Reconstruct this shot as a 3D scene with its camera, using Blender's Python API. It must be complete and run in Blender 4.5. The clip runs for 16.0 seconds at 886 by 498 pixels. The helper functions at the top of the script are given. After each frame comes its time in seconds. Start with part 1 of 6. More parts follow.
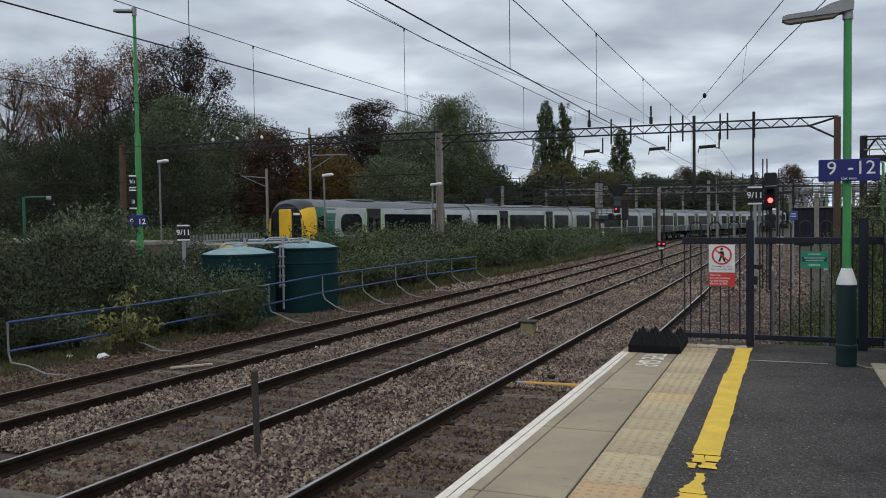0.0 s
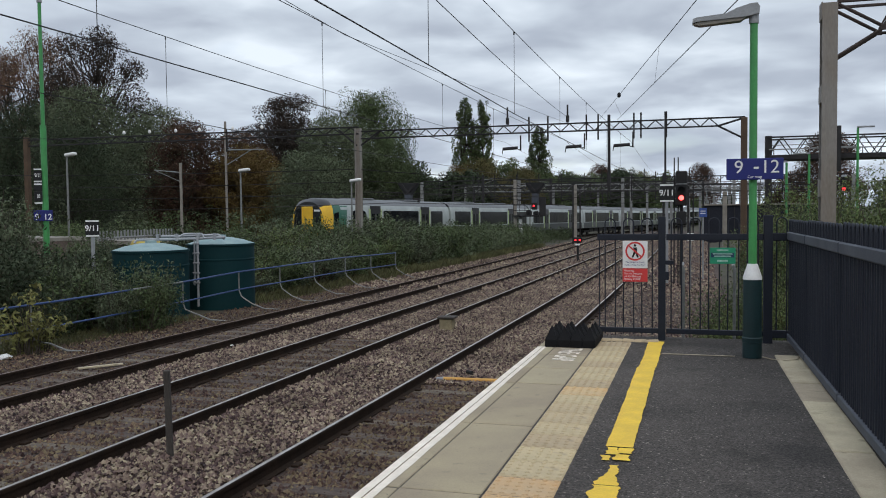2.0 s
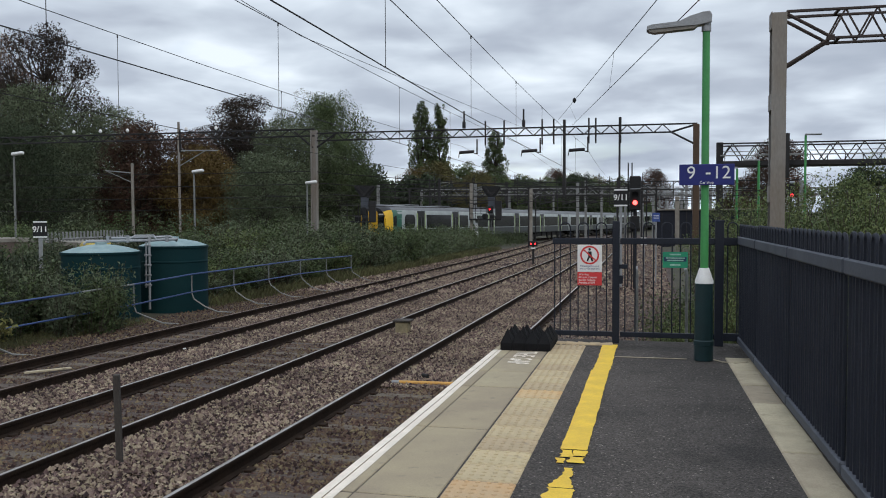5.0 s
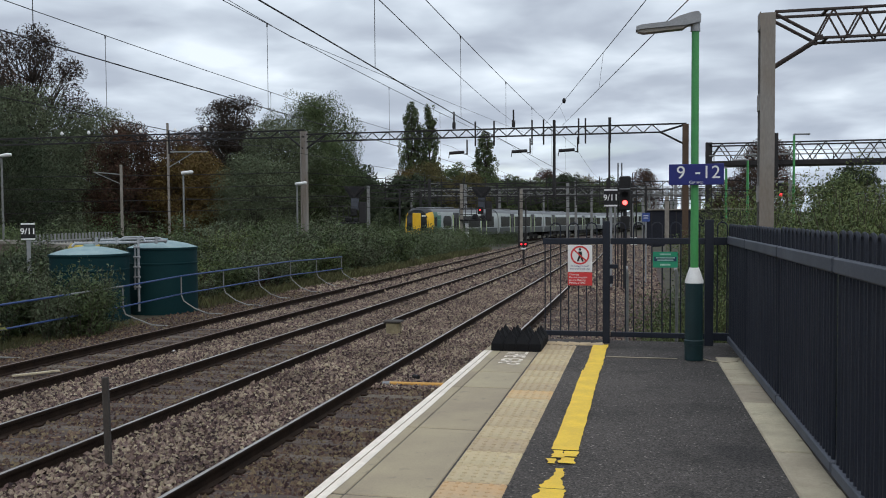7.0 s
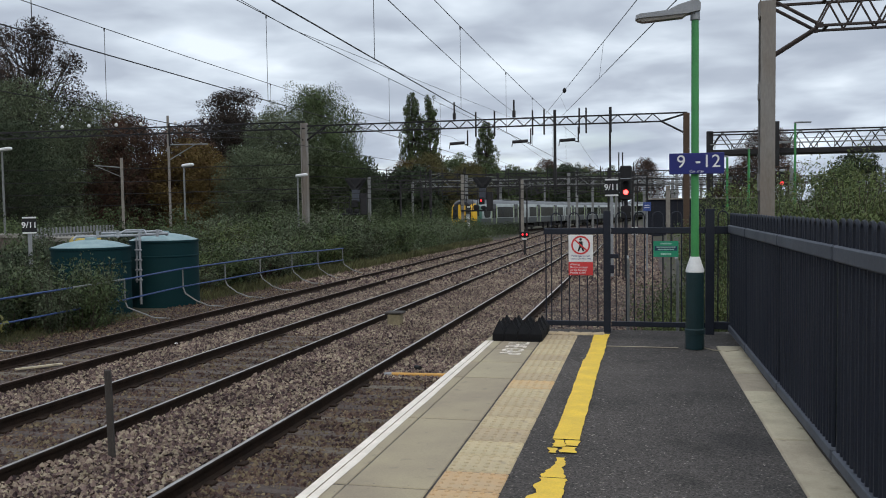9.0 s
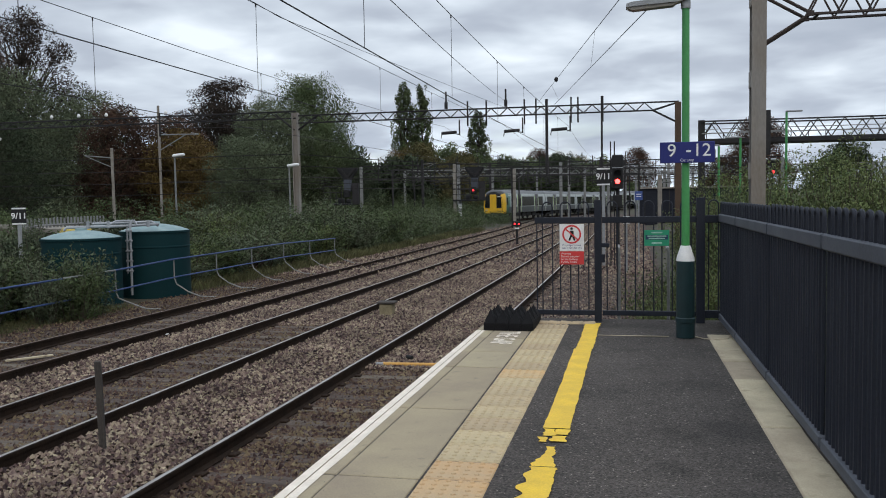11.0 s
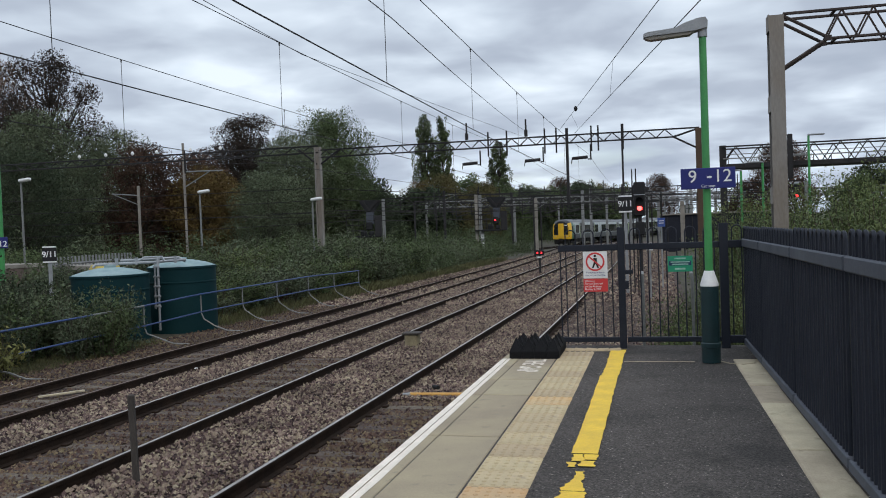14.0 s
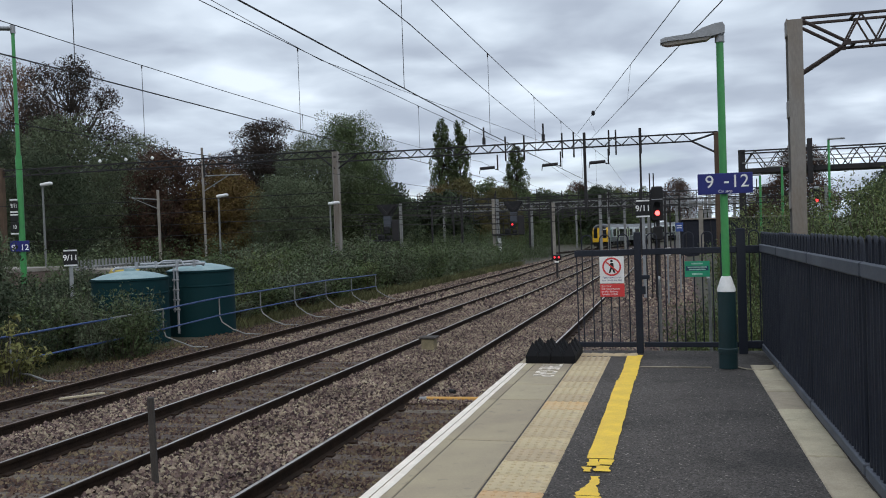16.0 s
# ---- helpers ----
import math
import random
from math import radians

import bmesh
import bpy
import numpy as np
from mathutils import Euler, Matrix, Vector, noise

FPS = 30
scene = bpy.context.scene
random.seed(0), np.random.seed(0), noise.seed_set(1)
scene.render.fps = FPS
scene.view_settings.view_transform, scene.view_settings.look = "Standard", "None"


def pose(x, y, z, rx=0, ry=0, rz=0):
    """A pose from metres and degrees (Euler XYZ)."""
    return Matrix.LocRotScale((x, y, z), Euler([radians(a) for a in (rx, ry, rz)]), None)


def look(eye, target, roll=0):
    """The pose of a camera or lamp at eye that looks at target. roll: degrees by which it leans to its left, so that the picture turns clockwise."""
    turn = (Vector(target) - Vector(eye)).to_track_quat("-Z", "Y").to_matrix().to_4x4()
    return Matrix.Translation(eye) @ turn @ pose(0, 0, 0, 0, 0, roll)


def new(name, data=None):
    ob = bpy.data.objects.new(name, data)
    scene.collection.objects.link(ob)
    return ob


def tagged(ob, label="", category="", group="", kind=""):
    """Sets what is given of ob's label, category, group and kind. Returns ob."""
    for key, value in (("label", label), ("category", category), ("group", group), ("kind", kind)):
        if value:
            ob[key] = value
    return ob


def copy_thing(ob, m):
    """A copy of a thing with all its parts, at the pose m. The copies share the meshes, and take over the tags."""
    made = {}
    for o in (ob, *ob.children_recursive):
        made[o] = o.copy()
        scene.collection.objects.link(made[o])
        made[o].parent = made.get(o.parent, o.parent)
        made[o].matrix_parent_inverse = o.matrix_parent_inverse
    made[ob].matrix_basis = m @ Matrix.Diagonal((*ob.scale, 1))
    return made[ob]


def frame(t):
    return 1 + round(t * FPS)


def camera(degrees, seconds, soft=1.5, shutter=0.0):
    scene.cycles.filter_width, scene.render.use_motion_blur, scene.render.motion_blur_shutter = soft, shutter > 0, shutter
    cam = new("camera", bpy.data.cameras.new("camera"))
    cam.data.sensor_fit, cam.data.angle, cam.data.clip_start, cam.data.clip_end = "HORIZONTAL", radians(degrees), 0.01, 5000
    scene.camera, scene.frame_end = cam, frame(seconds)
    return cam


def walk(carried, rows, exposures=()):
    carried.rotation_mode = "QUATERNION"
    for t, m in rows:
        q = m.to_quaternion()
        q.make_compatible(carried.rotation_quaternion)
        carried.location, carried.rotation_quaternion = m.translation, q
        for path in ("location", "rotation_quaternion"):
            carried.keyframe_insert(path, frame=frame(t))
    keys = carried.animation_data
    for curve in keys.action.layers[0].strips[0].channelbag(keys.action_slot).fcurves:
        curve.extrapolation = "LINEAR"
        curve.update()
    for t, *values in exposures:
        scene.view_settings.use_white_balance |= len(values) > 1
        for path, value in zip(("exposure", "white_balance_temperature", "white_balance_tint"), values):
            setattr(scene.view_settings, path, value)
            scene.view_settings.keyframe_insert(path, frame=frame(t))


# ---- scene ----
cam = camera(54.1, 16.0, soft=1.0)
PATH = [
    (0, (1.737, -0.284, 1.594), (0.994, 1.571, 1.514), -0.8),
    (0.5, (1.736, -0.266, 1.593), (1.064, 1.616, 1.501), -0.7),
    (1, (1.736, -0.255, 1.595), (1.111, 1.643, 1.499), -0.7),
    (1.5, (1.738, -0.253, 1.597), (1.144, 1.654, 1.501), -0.7),
    (2, (1.74, -0.257, 1.594), (1.172, 1.658, 1.503), -0.6),
    (2.5, (1.739, -0.247, 1.591), (1.198, 1.676, 1.499), -0.5),
    (3, (1.739, -0.25, 1.592), (1.226, 1.681, 1.5), -0.4),
    (3.5, (1.742, -0.246, 1.594), (1.257, 1.692, 1.504), -0.3),
    (5.8, (1.734, -0.248, 1.593), (1.264, 1.694, 1.512), -0.2),
    (6, (1.735, -0.251, 1.595), (1.237, 1.685, 1.519), -0.4),
    (6.5, (1.736, -0.248, 1.594), (1.243, 1.689, 1.522), -0.4),
    (7, (1.734, -0.23, 1.592), (1.285, 1.717, 1.509), -0.4),
    (7.5, (1.738, -0.238, 1.591), (1.297, 1.711, 1.498), -0.5),
    (8, (1.742, -0.233, 1.593), (1.294, 1.714, 1.499), -0.8),
    (8.5, (1.744, -0.238, 1.593), (1.29, 1.708, 1.5), -0.8),
    (9, (1.743, -0.235, 1.592), (1.291, 1.71, 1.488), -0.8),
    (11.5, (1.767, -0.212, 1.59), (1.333, 1.736, 1.454), -1.0),
    (12, (1.775, -0.208, 1.585), (1.33, 1.736, 1.435), -1.2),
    (12.5, (1.77, -0.208, 1.588), (1.293, 1.727, 1.425), -1.5),
    (13, (1.779, -0.213, 1.591), (1.294, 1.724, 1.47), -1.6),
    (13.5, (1.781, -0.255, 1.59), (1.291, 1.683, 1.522), -1.6),
    (14, (1.764, -0.344, 1.589), (1.279, 1.596, 1.533), -2.1),
    (14.5, (1.779, -0.377, 1.598), (1.277, 1.558, 1.547), -2.1),
    (15, (1.787, -0.377, 1.599), (1.283, 1.558, 1.556), -1.9),
    (15.5, (1.783, -0.374, 1.597), (1.282, 1.562, 1.551), -1.9),
    (16, (1.781, -0.383, 1.596), (1.258, 1.547, 1.551), -2.0),
]
EXPOSURES = [(0, -0.22, 6610, 14), (0.8, -0.14, 6610, 14), (2, -0.05, 6610, 14), (4, 0.0, 6610, 14), (9, 0.0, 6610, 14), (11.3, 0.04, 6670, 14), (12, 0.04, 6790, 14), (12.5, 0.04, 7010, 14), (13, 0.04, 6830, 14), (13.5, 0.02, 6610, 14), (14.2, 0.0, 6490, 14), (16, 0.0, 6460, 14)]
walk(cam, [(t, look(eye, target, roll)) for t, eye, target, roll in PATH], EXPOSURES)

# ---- world and light: overcast sky with a soft high sun ----
SUN_EL, SUN_AZ = radians(42), radians(150)
world = bpy.data.worlds.new("overcast_sky")
scene.world = world
world.use_nodes = True
wt = world.node_tree
wt.nodes.clear()


def wn(kind, **kw):
    n = wt.nodes.new(kind)
    for k, v in kw.items():
        n.inputs[k].default_value = v
    return n


sky = wt.nodes.new("ShaderNodeTexSky")
sky.sky_type, sky.sun_disc, sky.sun_elevation, sky.sun_rotation = "NISHITA", False, SUN_EL, SUN_AZ
skyscale = wn("ShaderNodeVectorMath")
skyscale.operation = "SCALE"
skyscale.inputs["Scale"].default_value = 0.14
wt.links.new(sky.outputs[0], skyscale.inputs[0])
co = wt.nodes.new("ShaderNodeTexCoord")
sep = wt.nodes.new("ShaderNodeSeparateXYZ")
wt.links.new(co.outputs["Generated"], sep.inputs[0])


def wmath(op, a, b=None, clamp=False):
    n = wt.nodes.new("ShaderNodeMath")
    n.operation, n.use_clamp = op, clamp
    for i, v in enumerate((a, b)):
        if v is None:
            continue
        if isinstance(v, (int, float)):
            n.inputs[i].default_value = v
        else:
            wt.links.new(v, n.inputs[i])
    return n.outputs[0]


# clouds lie on a flat layer: directions are projected on it
zz = wmath("ADD", wmath("MAXIMUM", sep.outputs[2], 0.0), 0.16)
flat = wt.nodes.new("ShaderNodeCombineXYZ")
wt.links.new(wmath("DIVIDE", sep.outputs[0], zz), flat.inputs[0])
wt.links.new(wmath("DIVIDE", sep.outputs[1], zz), flat.inputs[1])
big = wn("ShaderNodeTexNoise", Scale=1.25, Detail=4.0, Roughness=0.45, Distortion=0.3)
wt.links.new(flat.outputs[0], big.inputs["Vector"])
small = wn("ShaderNodeTexNoise", Scale=3.2, Detail=5.0, Roughness=0.45, Distortion=0.3)
wt.links.new(flat.outputs[0], small.inputs["Vector"])
mixn = wmath("ADD", wmath("MULTIPLY", big.outputs[0], 0.68), wmath("MULTIPLY", small.outputs[0], 0.32))
ramp = wt.nodes.new("ShaderNodeValToRGB")
wt.links.new(mixn, ramp.inputs[0])
el = ramp.color_ramp.elements
el[0].position, el[0].color = 0.33, (0.368, 0.442, 0.535, 1)
el[1].position, el[1].color = 0.63, (0.835, 0.96, 1.05, 1)
for p_, c_ in ((0.44, (0.455, 0.535, 0.63, 1)), (0.53, (0.605, 0.71, 0.805, 1))):
    e_ = el.new(p_)
    e_.color = c_
# thin gaps of blue between the clouds
gap = wn("ShaderNodeTexNoise", Scale=0.8, Detail=4.0, Roughness=0.5)
gapmap = wt.nodes.new("ShaderNodeVectorMath")
gapmap.operation = "ADD"
gapmap.inputs[1].default_value = (7.3, 2.1, 0)
wt.links.new(flat.outputs[0], gapmap.inputs[0])
wt.links.new(gapmap.outputs[0], gap.inputs["Vector"])
gapf = wmath("MULTIPLY", wmath("SUBTRACT", gap.outputs[0], 0.60), 6.0, True)
cover = wt.nodes.new("ShaderNodeMixRGB")
wt.links.new(wmath("MULTIPLY", gapf, 0.6), cover.inputs[0])
wt.links.new(ramp.outputs[0], cover.inputs[1])
wt.links.new(skyscale.outputs[0], cover.inputs[2])
# an overcast sky is brighter towards the zenith
zen = wmath("ADD", wmath("MULTIPLY", wmath("POWER", wmath("MAXIMUM", sep.outputs[2], 0.0), 1.5), 1.2), 0.78)
# and pale along the horizon, where the cloud thins out
zen = wmath("ADD", zen, wmath("MULTIPLY", wmath("POWER", wmath("SUBTRACT", 1.0, wmath("ABSOLUTE", sep.outputs[2])), 5.0), 0.41))
bright = wt.nodes.new("ShaderNodeVectorMath")
bright.operation = "SCALE"
wt.links.new(cover.outputs[0], bright.inputs[0])
wt.links.new(zen, bright.inputs["Scale"])
bg = wn("ShaderNodeBackground", Strength=1.0)
wt.links.new(bright.outputs[0], bg.inputs[0])
wout = wt.nodes.new("ShaderNodeOutputWorld")
wt.links.new(bg.outputs[0], wout.inputs[0])

sun = new("sun", bpy.data.lights.new("sun", "SUN"))
sun.data.energy, sun.data.angle, sun.data.color = 0.75, radians(22), (1.0, 0.93, 0.82)
sun_dir = Vector((math.sin(SUN_AZ) * math.cos(SUN_EL), math.cos(SUN_AZ) * math.cos(SUN_EL), math.sin(SUN_EL)))
sun.matrix_world = look(sun_dir * 50, (0, 0, 0))

# ---- materials ----


def mat(name, base, rough=0.7, metal=0.0, var=0.25, scale=6.0, grain=60.0, bump=0.15, second=None, amount=0.5, per=0.0, spec=0.4, coords="Object", bscale=None, stretch=(1, 1, 1), trans=0.0, speck=None):
    """A surface with variation at two scales: broad stains towards a second colour, fine grain, relief, and a shift from piece to piece."""
    m = bpy.data.materials.new(name)
    m.use_nodes = True
    nt = m.node_tree
    b = nt.nodes["Principled BSDF"]
    b.inputs["Roughness"].default_value, b.inputs["Metallic"].default_value = rough, metal
    b.inputs["Specular IOR Level"].default_value = spec
    tc = nt.nodes.new("ShaderNodeTexCoord")
    mp = nt.nodes.new("ShaderNodeMapping")
    mp.inputs["Scale"].default_value = stretch
    nt.links.new(tc.outputs[coords], mp.inputs[0])
    n1 = nt.nodes.new("ShaderNodeTexNoise")
    n1.inputs["Scale"].default_value, n1.inputs["Detail"].default_value, n1.inputs["Roughness"].default_value = scale, 5, 0.6
    n2 = nt.nodes.new("ShaderNodeTexNoise")
    n2.inputs["Scale"].default_value, n2.inputs["Detail"].default_value = grain, 3
    for n in (n1, n2):
        nt.links.new(mp.outputs[0], n.inputs["Vector"])
    dark = second or tuple(c * (1 - var * 1.6) for c in base)
    mix = nt.nodes.new("ShaderNodeMixRGB")
    r = nt.nodes.new("ShaderNodeMapRange")
    r.inputs["From Min"].default_value, r.inputs["From Max"].default_value = 0.5 - 0.28 * amount, 0.5 + 0.28 * (1 - amount) + 0.05
    nt.links.new(n1.outputs[0], r.inputs[0])
    nt.links.new(r.outputs[0], mix.inputs[0])
    mix.inputs[1].default_value, mix.inputs[2].default_value = (*dark, 1), (*base, 1)
    hsv = nt.nodes.new("ShaderNodeHueSaturation")
    colour = mix.outputs[0]
    for sc, lo_, hi_, tint in speck or ():
        n3 = nt.nodes.new("ShaderNodeTexNoise")
        n3.inputs["Scale"].default_value, n3.inputs["Detail"].default_value = sc, 3
        nt.links.new(mp.outputs[0], n3.inputs["Vector"])
        r3 = nt.nodes.new("ShaderNodeMapRange")
        r3.inputs["From Min"].default_value, r3.inputs["From Max"].default_value = lo_, hi_
        nt.links.new(n3.outputs[0], r3.inputs[0])
        m3 = nt.nodes.new("ShaderNodeMixRGB")
        nt.links.new(r3.outputs[0], m3.inputs[0])
        nt.links.new(colour, m3.inputs[1])
        m3.inputs[2].default_value = (*tint, 1)
        colour = m3.outputs[0]
    nt.links.new(colour, hsv.inputs["Color"])
    g = nt.nodes.new("ShaderNodeMapRange")
    g.inputs["From Min"].default_value, g.inputs["From Max"].default_value = 0.25, 0.75
    g.inputs["To Min"].default_value, g.inputs["To Max"].default_value = 1 - var, 1 + var
    nt.links.new(n2.outputs[0], g.inputs[0])
    val = g.outputs[0]
    if per:
        src = nt.nodes.new("ShaderNodeObjectInfo").outputs["Random"] if per > 0 else nt.nodes.new("ShaderNodeNewGeometry").outputs["Random Per Island"]
        pr = nt.nodes.new("ShaderNodeMapRange")
        pr.inputs["To Min"].default_value, pr.inputs["To Max"].default_value = 1 - abs(per), 1 + abs(per)
        nt.links.new(src, pr.inputs[0])
        mul = nt.nodes.new("ShaderNodeMath")
        mul.operation = "MULTIPLY"
        nt.links.new(val, mul.inputs[0])
        nt.links.new(pr.outputs[0], mul.inputs[1])
        val = mul.outputs[0]
        hp = nt.nodes.new("ShaderNodeMapRange")
        hp.inputs["To Min"].default_value, hp.inputs["To Max"].default_value = 0.5 - abs(per) * 0.06, 0.5 + abs(per) * 0.06
        nt.links.new(src, hp.inputs[0])
        nt.links.new(hp.outputs[0], hsv.inputs["Hue"])
    nt.links.new(val, hsv.inputs["Value"])
    nt.links.new(hsv.outputs[0], b.inputs["Base Color"])
    if trans:
        b.inputs["Subsurface Weight"].default_value = 0
        t = nt.nodes.new("ShaderNodeBsdfTranslucent")
        nt.links.new(hsv.outputs[0], t.inputs[0])
        ms = nt.nodes.new("ShaderNodeMixShader")
        ms.inputs[0].default_value = trans
        nt.links.new(b.outputs[0], ms.inputs[1])
        nt.links.new(t.outputs[0], ms.inputs[2])
        nt.links.new(ms.outputs[0], nt.nodes["Material Output"].inputs[0])
    if bump:
        bp = nt.nodes.new("ShaderNodeBump")
        bp.inputs["Strength"].default_value, bp.inputs["Distance"].default_value = bump, 0.02
        src = n2
        if bscale:
            src = nt.nodes.new("ShaderNodeTexNoise")
            src.inputs["Scale"].default_value, src.inputs["Detail"].default_value = bscale, 4
            nt.links.new(mp.outputs[0], src.inputs["Vector"])
        nt.links.new(src.outputs[0], bp.inputs["Height"])
        nt.links.new(bp.outputs[0], b.inputs["Normal"])
    return m


def glow(name, color, strength):
    m = bpy.data.materials.new(name)
    m.use_nodes = True
    b = m.node_tree.nodes["Principled BSDF"]
    b.inputs["Base Color"].default_value = (*color, 1)
    b.inputs["Emission Color"].default_value, b.inputs["Emission Strength"].default_value = (*color, 1), strength
    return m


M_ASPHALT = mat("asphalt", (0.092, 0.080, 0.071), 0.9, var=0.75, scale=0.7, grain=75, bump=0.8, second=(0.057, 0.050, 0.045), spec=0.25, speck=((55, 0.63, 0.72, (0.30, 0.26, 0.22)), (1.3, 0.56, 0.72, (0.040, 0.035, 0.031)), (0.55, 0.58, 0.66, (0.050, 0.044, 0.040))))
M_COPING = mat("coping_stone", (0.375, 0.312, 0.198), 0.85, var=0.12, scale=1.3, grain=90, bump=0.15, second=(0.28, 0.228, 0.158), per=0.10, speck=((9, 0.62, 0.80, (0.20, 0.165, 0.12)), (40, 0.70, 0.76, (0.10, 0.085, 0.065))))
M_TACTILE = mat("tactile_paving", (0.52, 0.405, 0.245), 0.85, var=0.12, scale=3, grain=120, bump=0.12, second=(0.40, 0.32, 0.20), per=0.10, speck=((7, 0.58, 0.78, (0.27, 0.22, 0.155)),))
M_TACTILE_O = mat("orange_tactile_paving", (0.58, 0.36, 0.165), 0.85, var=0.12, scale=3, grain=120, bump=0.12, second=(0.47, 0.35, 0.21), per=0.06)
M_SLAB = mat("edging_stone", (0.48, 0.405, 0.285), 0.88, var=0.14, scale=3, grain=110, bump=0.2, second=(0.34, 0.285, 0.20), per=0.14, speck=((6, 0.60, 0.78, (0.18, 0.155, 0.10)),))
M_WHITE = mat("white_line_paint", (0.88, 0.79, 0.68), 0.75, var=0.08, scale=6, grain=60, second=(0.70, 0.62, 0.52), amount=0.2, bump=0.08)
M_YELLOW = mat("yellow_line_paint", (0.84, 0.555, 0.045), 0.7, var=0.10, scale=5, grain=90, second=(0.68, 0.44, 0.05), amount=0.35, bump=0.15)
M_BRICK = mat("platform_wall_brick", (0.16, 0.12, 0.10), 0.9, var=0.3, scale=2, grain=40, bump=0.3)
M_GROUND = mat("ballast_bed", (0.088, 0.060, 0.049), 0.95, var=0.5, scale=0.7, grain=26, bump=0.9, second=(0.038, 0.026, 0.020), coords="Object", bscale=22)
M_EARTH = mat("rough_earth", (0.066, 0.060, 0.037), 0.95, var=0.4, scale=0.5, grain=14, bump=0.6, second=(0.042, 0.038, 0.024))
M_STONE = mat("ballast_stone", (0.235, 0.166, 0.134), 0.9, var=0.28, scale=1.2, grain=40, bump=0.3, second=(0.116, 0.079, 0.063), per=-0.9)
M_STONE_B = mat("rusty_ballast_stone", (0.135, 0.085, 0.059), 0.92, var=0.2, scale=1.2, grain=40, bump=0.3, second=(0.068, 0.043, 0.029), per=-0.8)
M_RAIL = mat("rusty_rail_side", (0.030, 0.019, 0.013), 0.9, var=0.3, scale=4, grain=50, bump=0.25, second=(0.018, 0.012, 0.009), spec=0.12)
M_RAILTOP = mat("worn_steel_rail_head", (0.50, 0.47, 0.44), 0.36, 0.9, var=0.12, scale=3, grain=80, bump=0.03, second=(0.34, 0.30, 0.27))
M_RAILRUST = mat("dull_rail_head", (0.20, 0.15, 0.12), 0.55, 0.5, var=0.15, scale=3, grain=60, bump=0.05, second=(0.14, 0.09, 0.07))
M_SLEEPER = mat("weathered_sleeper", (0.125, 0.097, 0.076), 0.92, var=0.3, scale=4, grain=40, bump=0.3, second=(0.055, 0.041, 0.033), per=0.3, stretch=(1, 3, 1), amount=0.6)
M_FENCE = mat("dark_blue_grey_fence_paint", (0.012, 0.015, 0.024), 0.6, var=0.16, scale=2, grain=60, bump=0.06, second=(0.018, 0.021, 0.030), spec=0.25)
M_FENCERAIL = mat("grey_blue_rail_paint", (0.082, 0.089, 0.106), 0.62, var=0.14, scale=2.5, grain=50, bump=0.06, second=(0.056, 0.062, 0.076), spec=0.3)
M_GREENPOLE = mat("green_painted_pole", (0.055, 0.30, 0.085), 0.45, var=0.10, scale=3, grain=50, bump=0.05, second=(0.05, 0.23, 0.075))
M_GREENDARK = mat("dull_green_pole", (0.018, 0.13, 0.075), 0.5, var=0.12, scale=3, grain=40, bump=0.04)
M_TEALBASE = mat("dark_teal_painted_steel", (0.005, 0.028, 0.032), 0.5, var=0.15, scale=4, grain=60, bump=0.06)
M_WHITEPAINT = mat("white_paint", (0.80, 0.80, 0.79), 0.5, var=0.06, scale=6, grain=60, bump=0.04, second=(0.68, 0.68, 0.67), amount=0.3)
M_GREYMETAL = mat("grey_lamp_housing", (0.30, 0.31, 0.32), 0.5, 0.3, var=0.10, scale=5, grain=60, bump=0.05)
M_DIFFUSER = mat("cloudy_lamp_cover", (0.22, 0.20, 0.17), 0.3, var=0.1, scale=10, grain=40, bump=0.02)
M_BLUESIGN = mat("blue_sign_face", (0.014, 0.020, 0.15), 0.45, var=0.06, scale=4, grain=40, bump=0.02)
M_REDSIGN = mat("red_sign_face", (0.62, 0.045, 0.045), 0.5, var=0.06, scale=4, grain=40, bump=0.02)
M_GREENSIGN = mat("green_sign_face", (0.015, 0.28, 0.15), 0.5, var=0.06, scale=4, grain=40, bump=0.02)
M_BLACK = mat("matt_black", (0.012, 0.012, 0.013), 0.75, var=0.2, scale=4, grain=40, bump=0.05)
M_BLACKMAT = mat("black_rubber", (0.010, 0.010, 0.011), 0.9, var=0.2, scale=6, grain=60, bump=0.15, spec=0.2)
M_CONCRETE = mat("weathered_concrete", (0.27, 0.25, 0.215), 0.9, var=0.14, scale=1.5, grain=40, bump=0.2, second=(0.18, 0.16, 0.135))
M_MASTGREY = mat("galvanised_mast_steel", (0.26, 0.25, 0.235), 0.7, 0.2, var=0.12, scale=1.2, grain=30, bump=0.1, second=(0.20, 0.165, 0.13), stretch=(1, 1, 0.3))
M_BROWNSTEEL = mat("brown_rusty_steel", (0.095, 0.060, 0.038), 0.8, 0.1, var=0.15, scale=2, grain=30, bump=0.15)
M_DARKSTEEL = mat("dark_gantry_steel", (0.030, 0.028, 0.029), 0.75, 0.2, var=0.2, scale=2, grain=30, bump=0.1)
M_BOOM = mat("brown_weathered_boom_steel", (0.070, 0.050, 0.042), 0.8, 0.15, var=0.2, scale=2.5, grain=30, bump=0.15, second=(0.040, 0.032, 0.030))
M_PALESTEEL = mat("pale_gantry_steel", (0.24, 0.245, 0.24), 0.7, 0.2, var=0.15, scale=2, grain=30, bump=0.1)
M_WIRE = mat("dark_copper_wire", (0.022, 0.020, 0.020), 0.6, 0.4, var=0.1, bump=0)
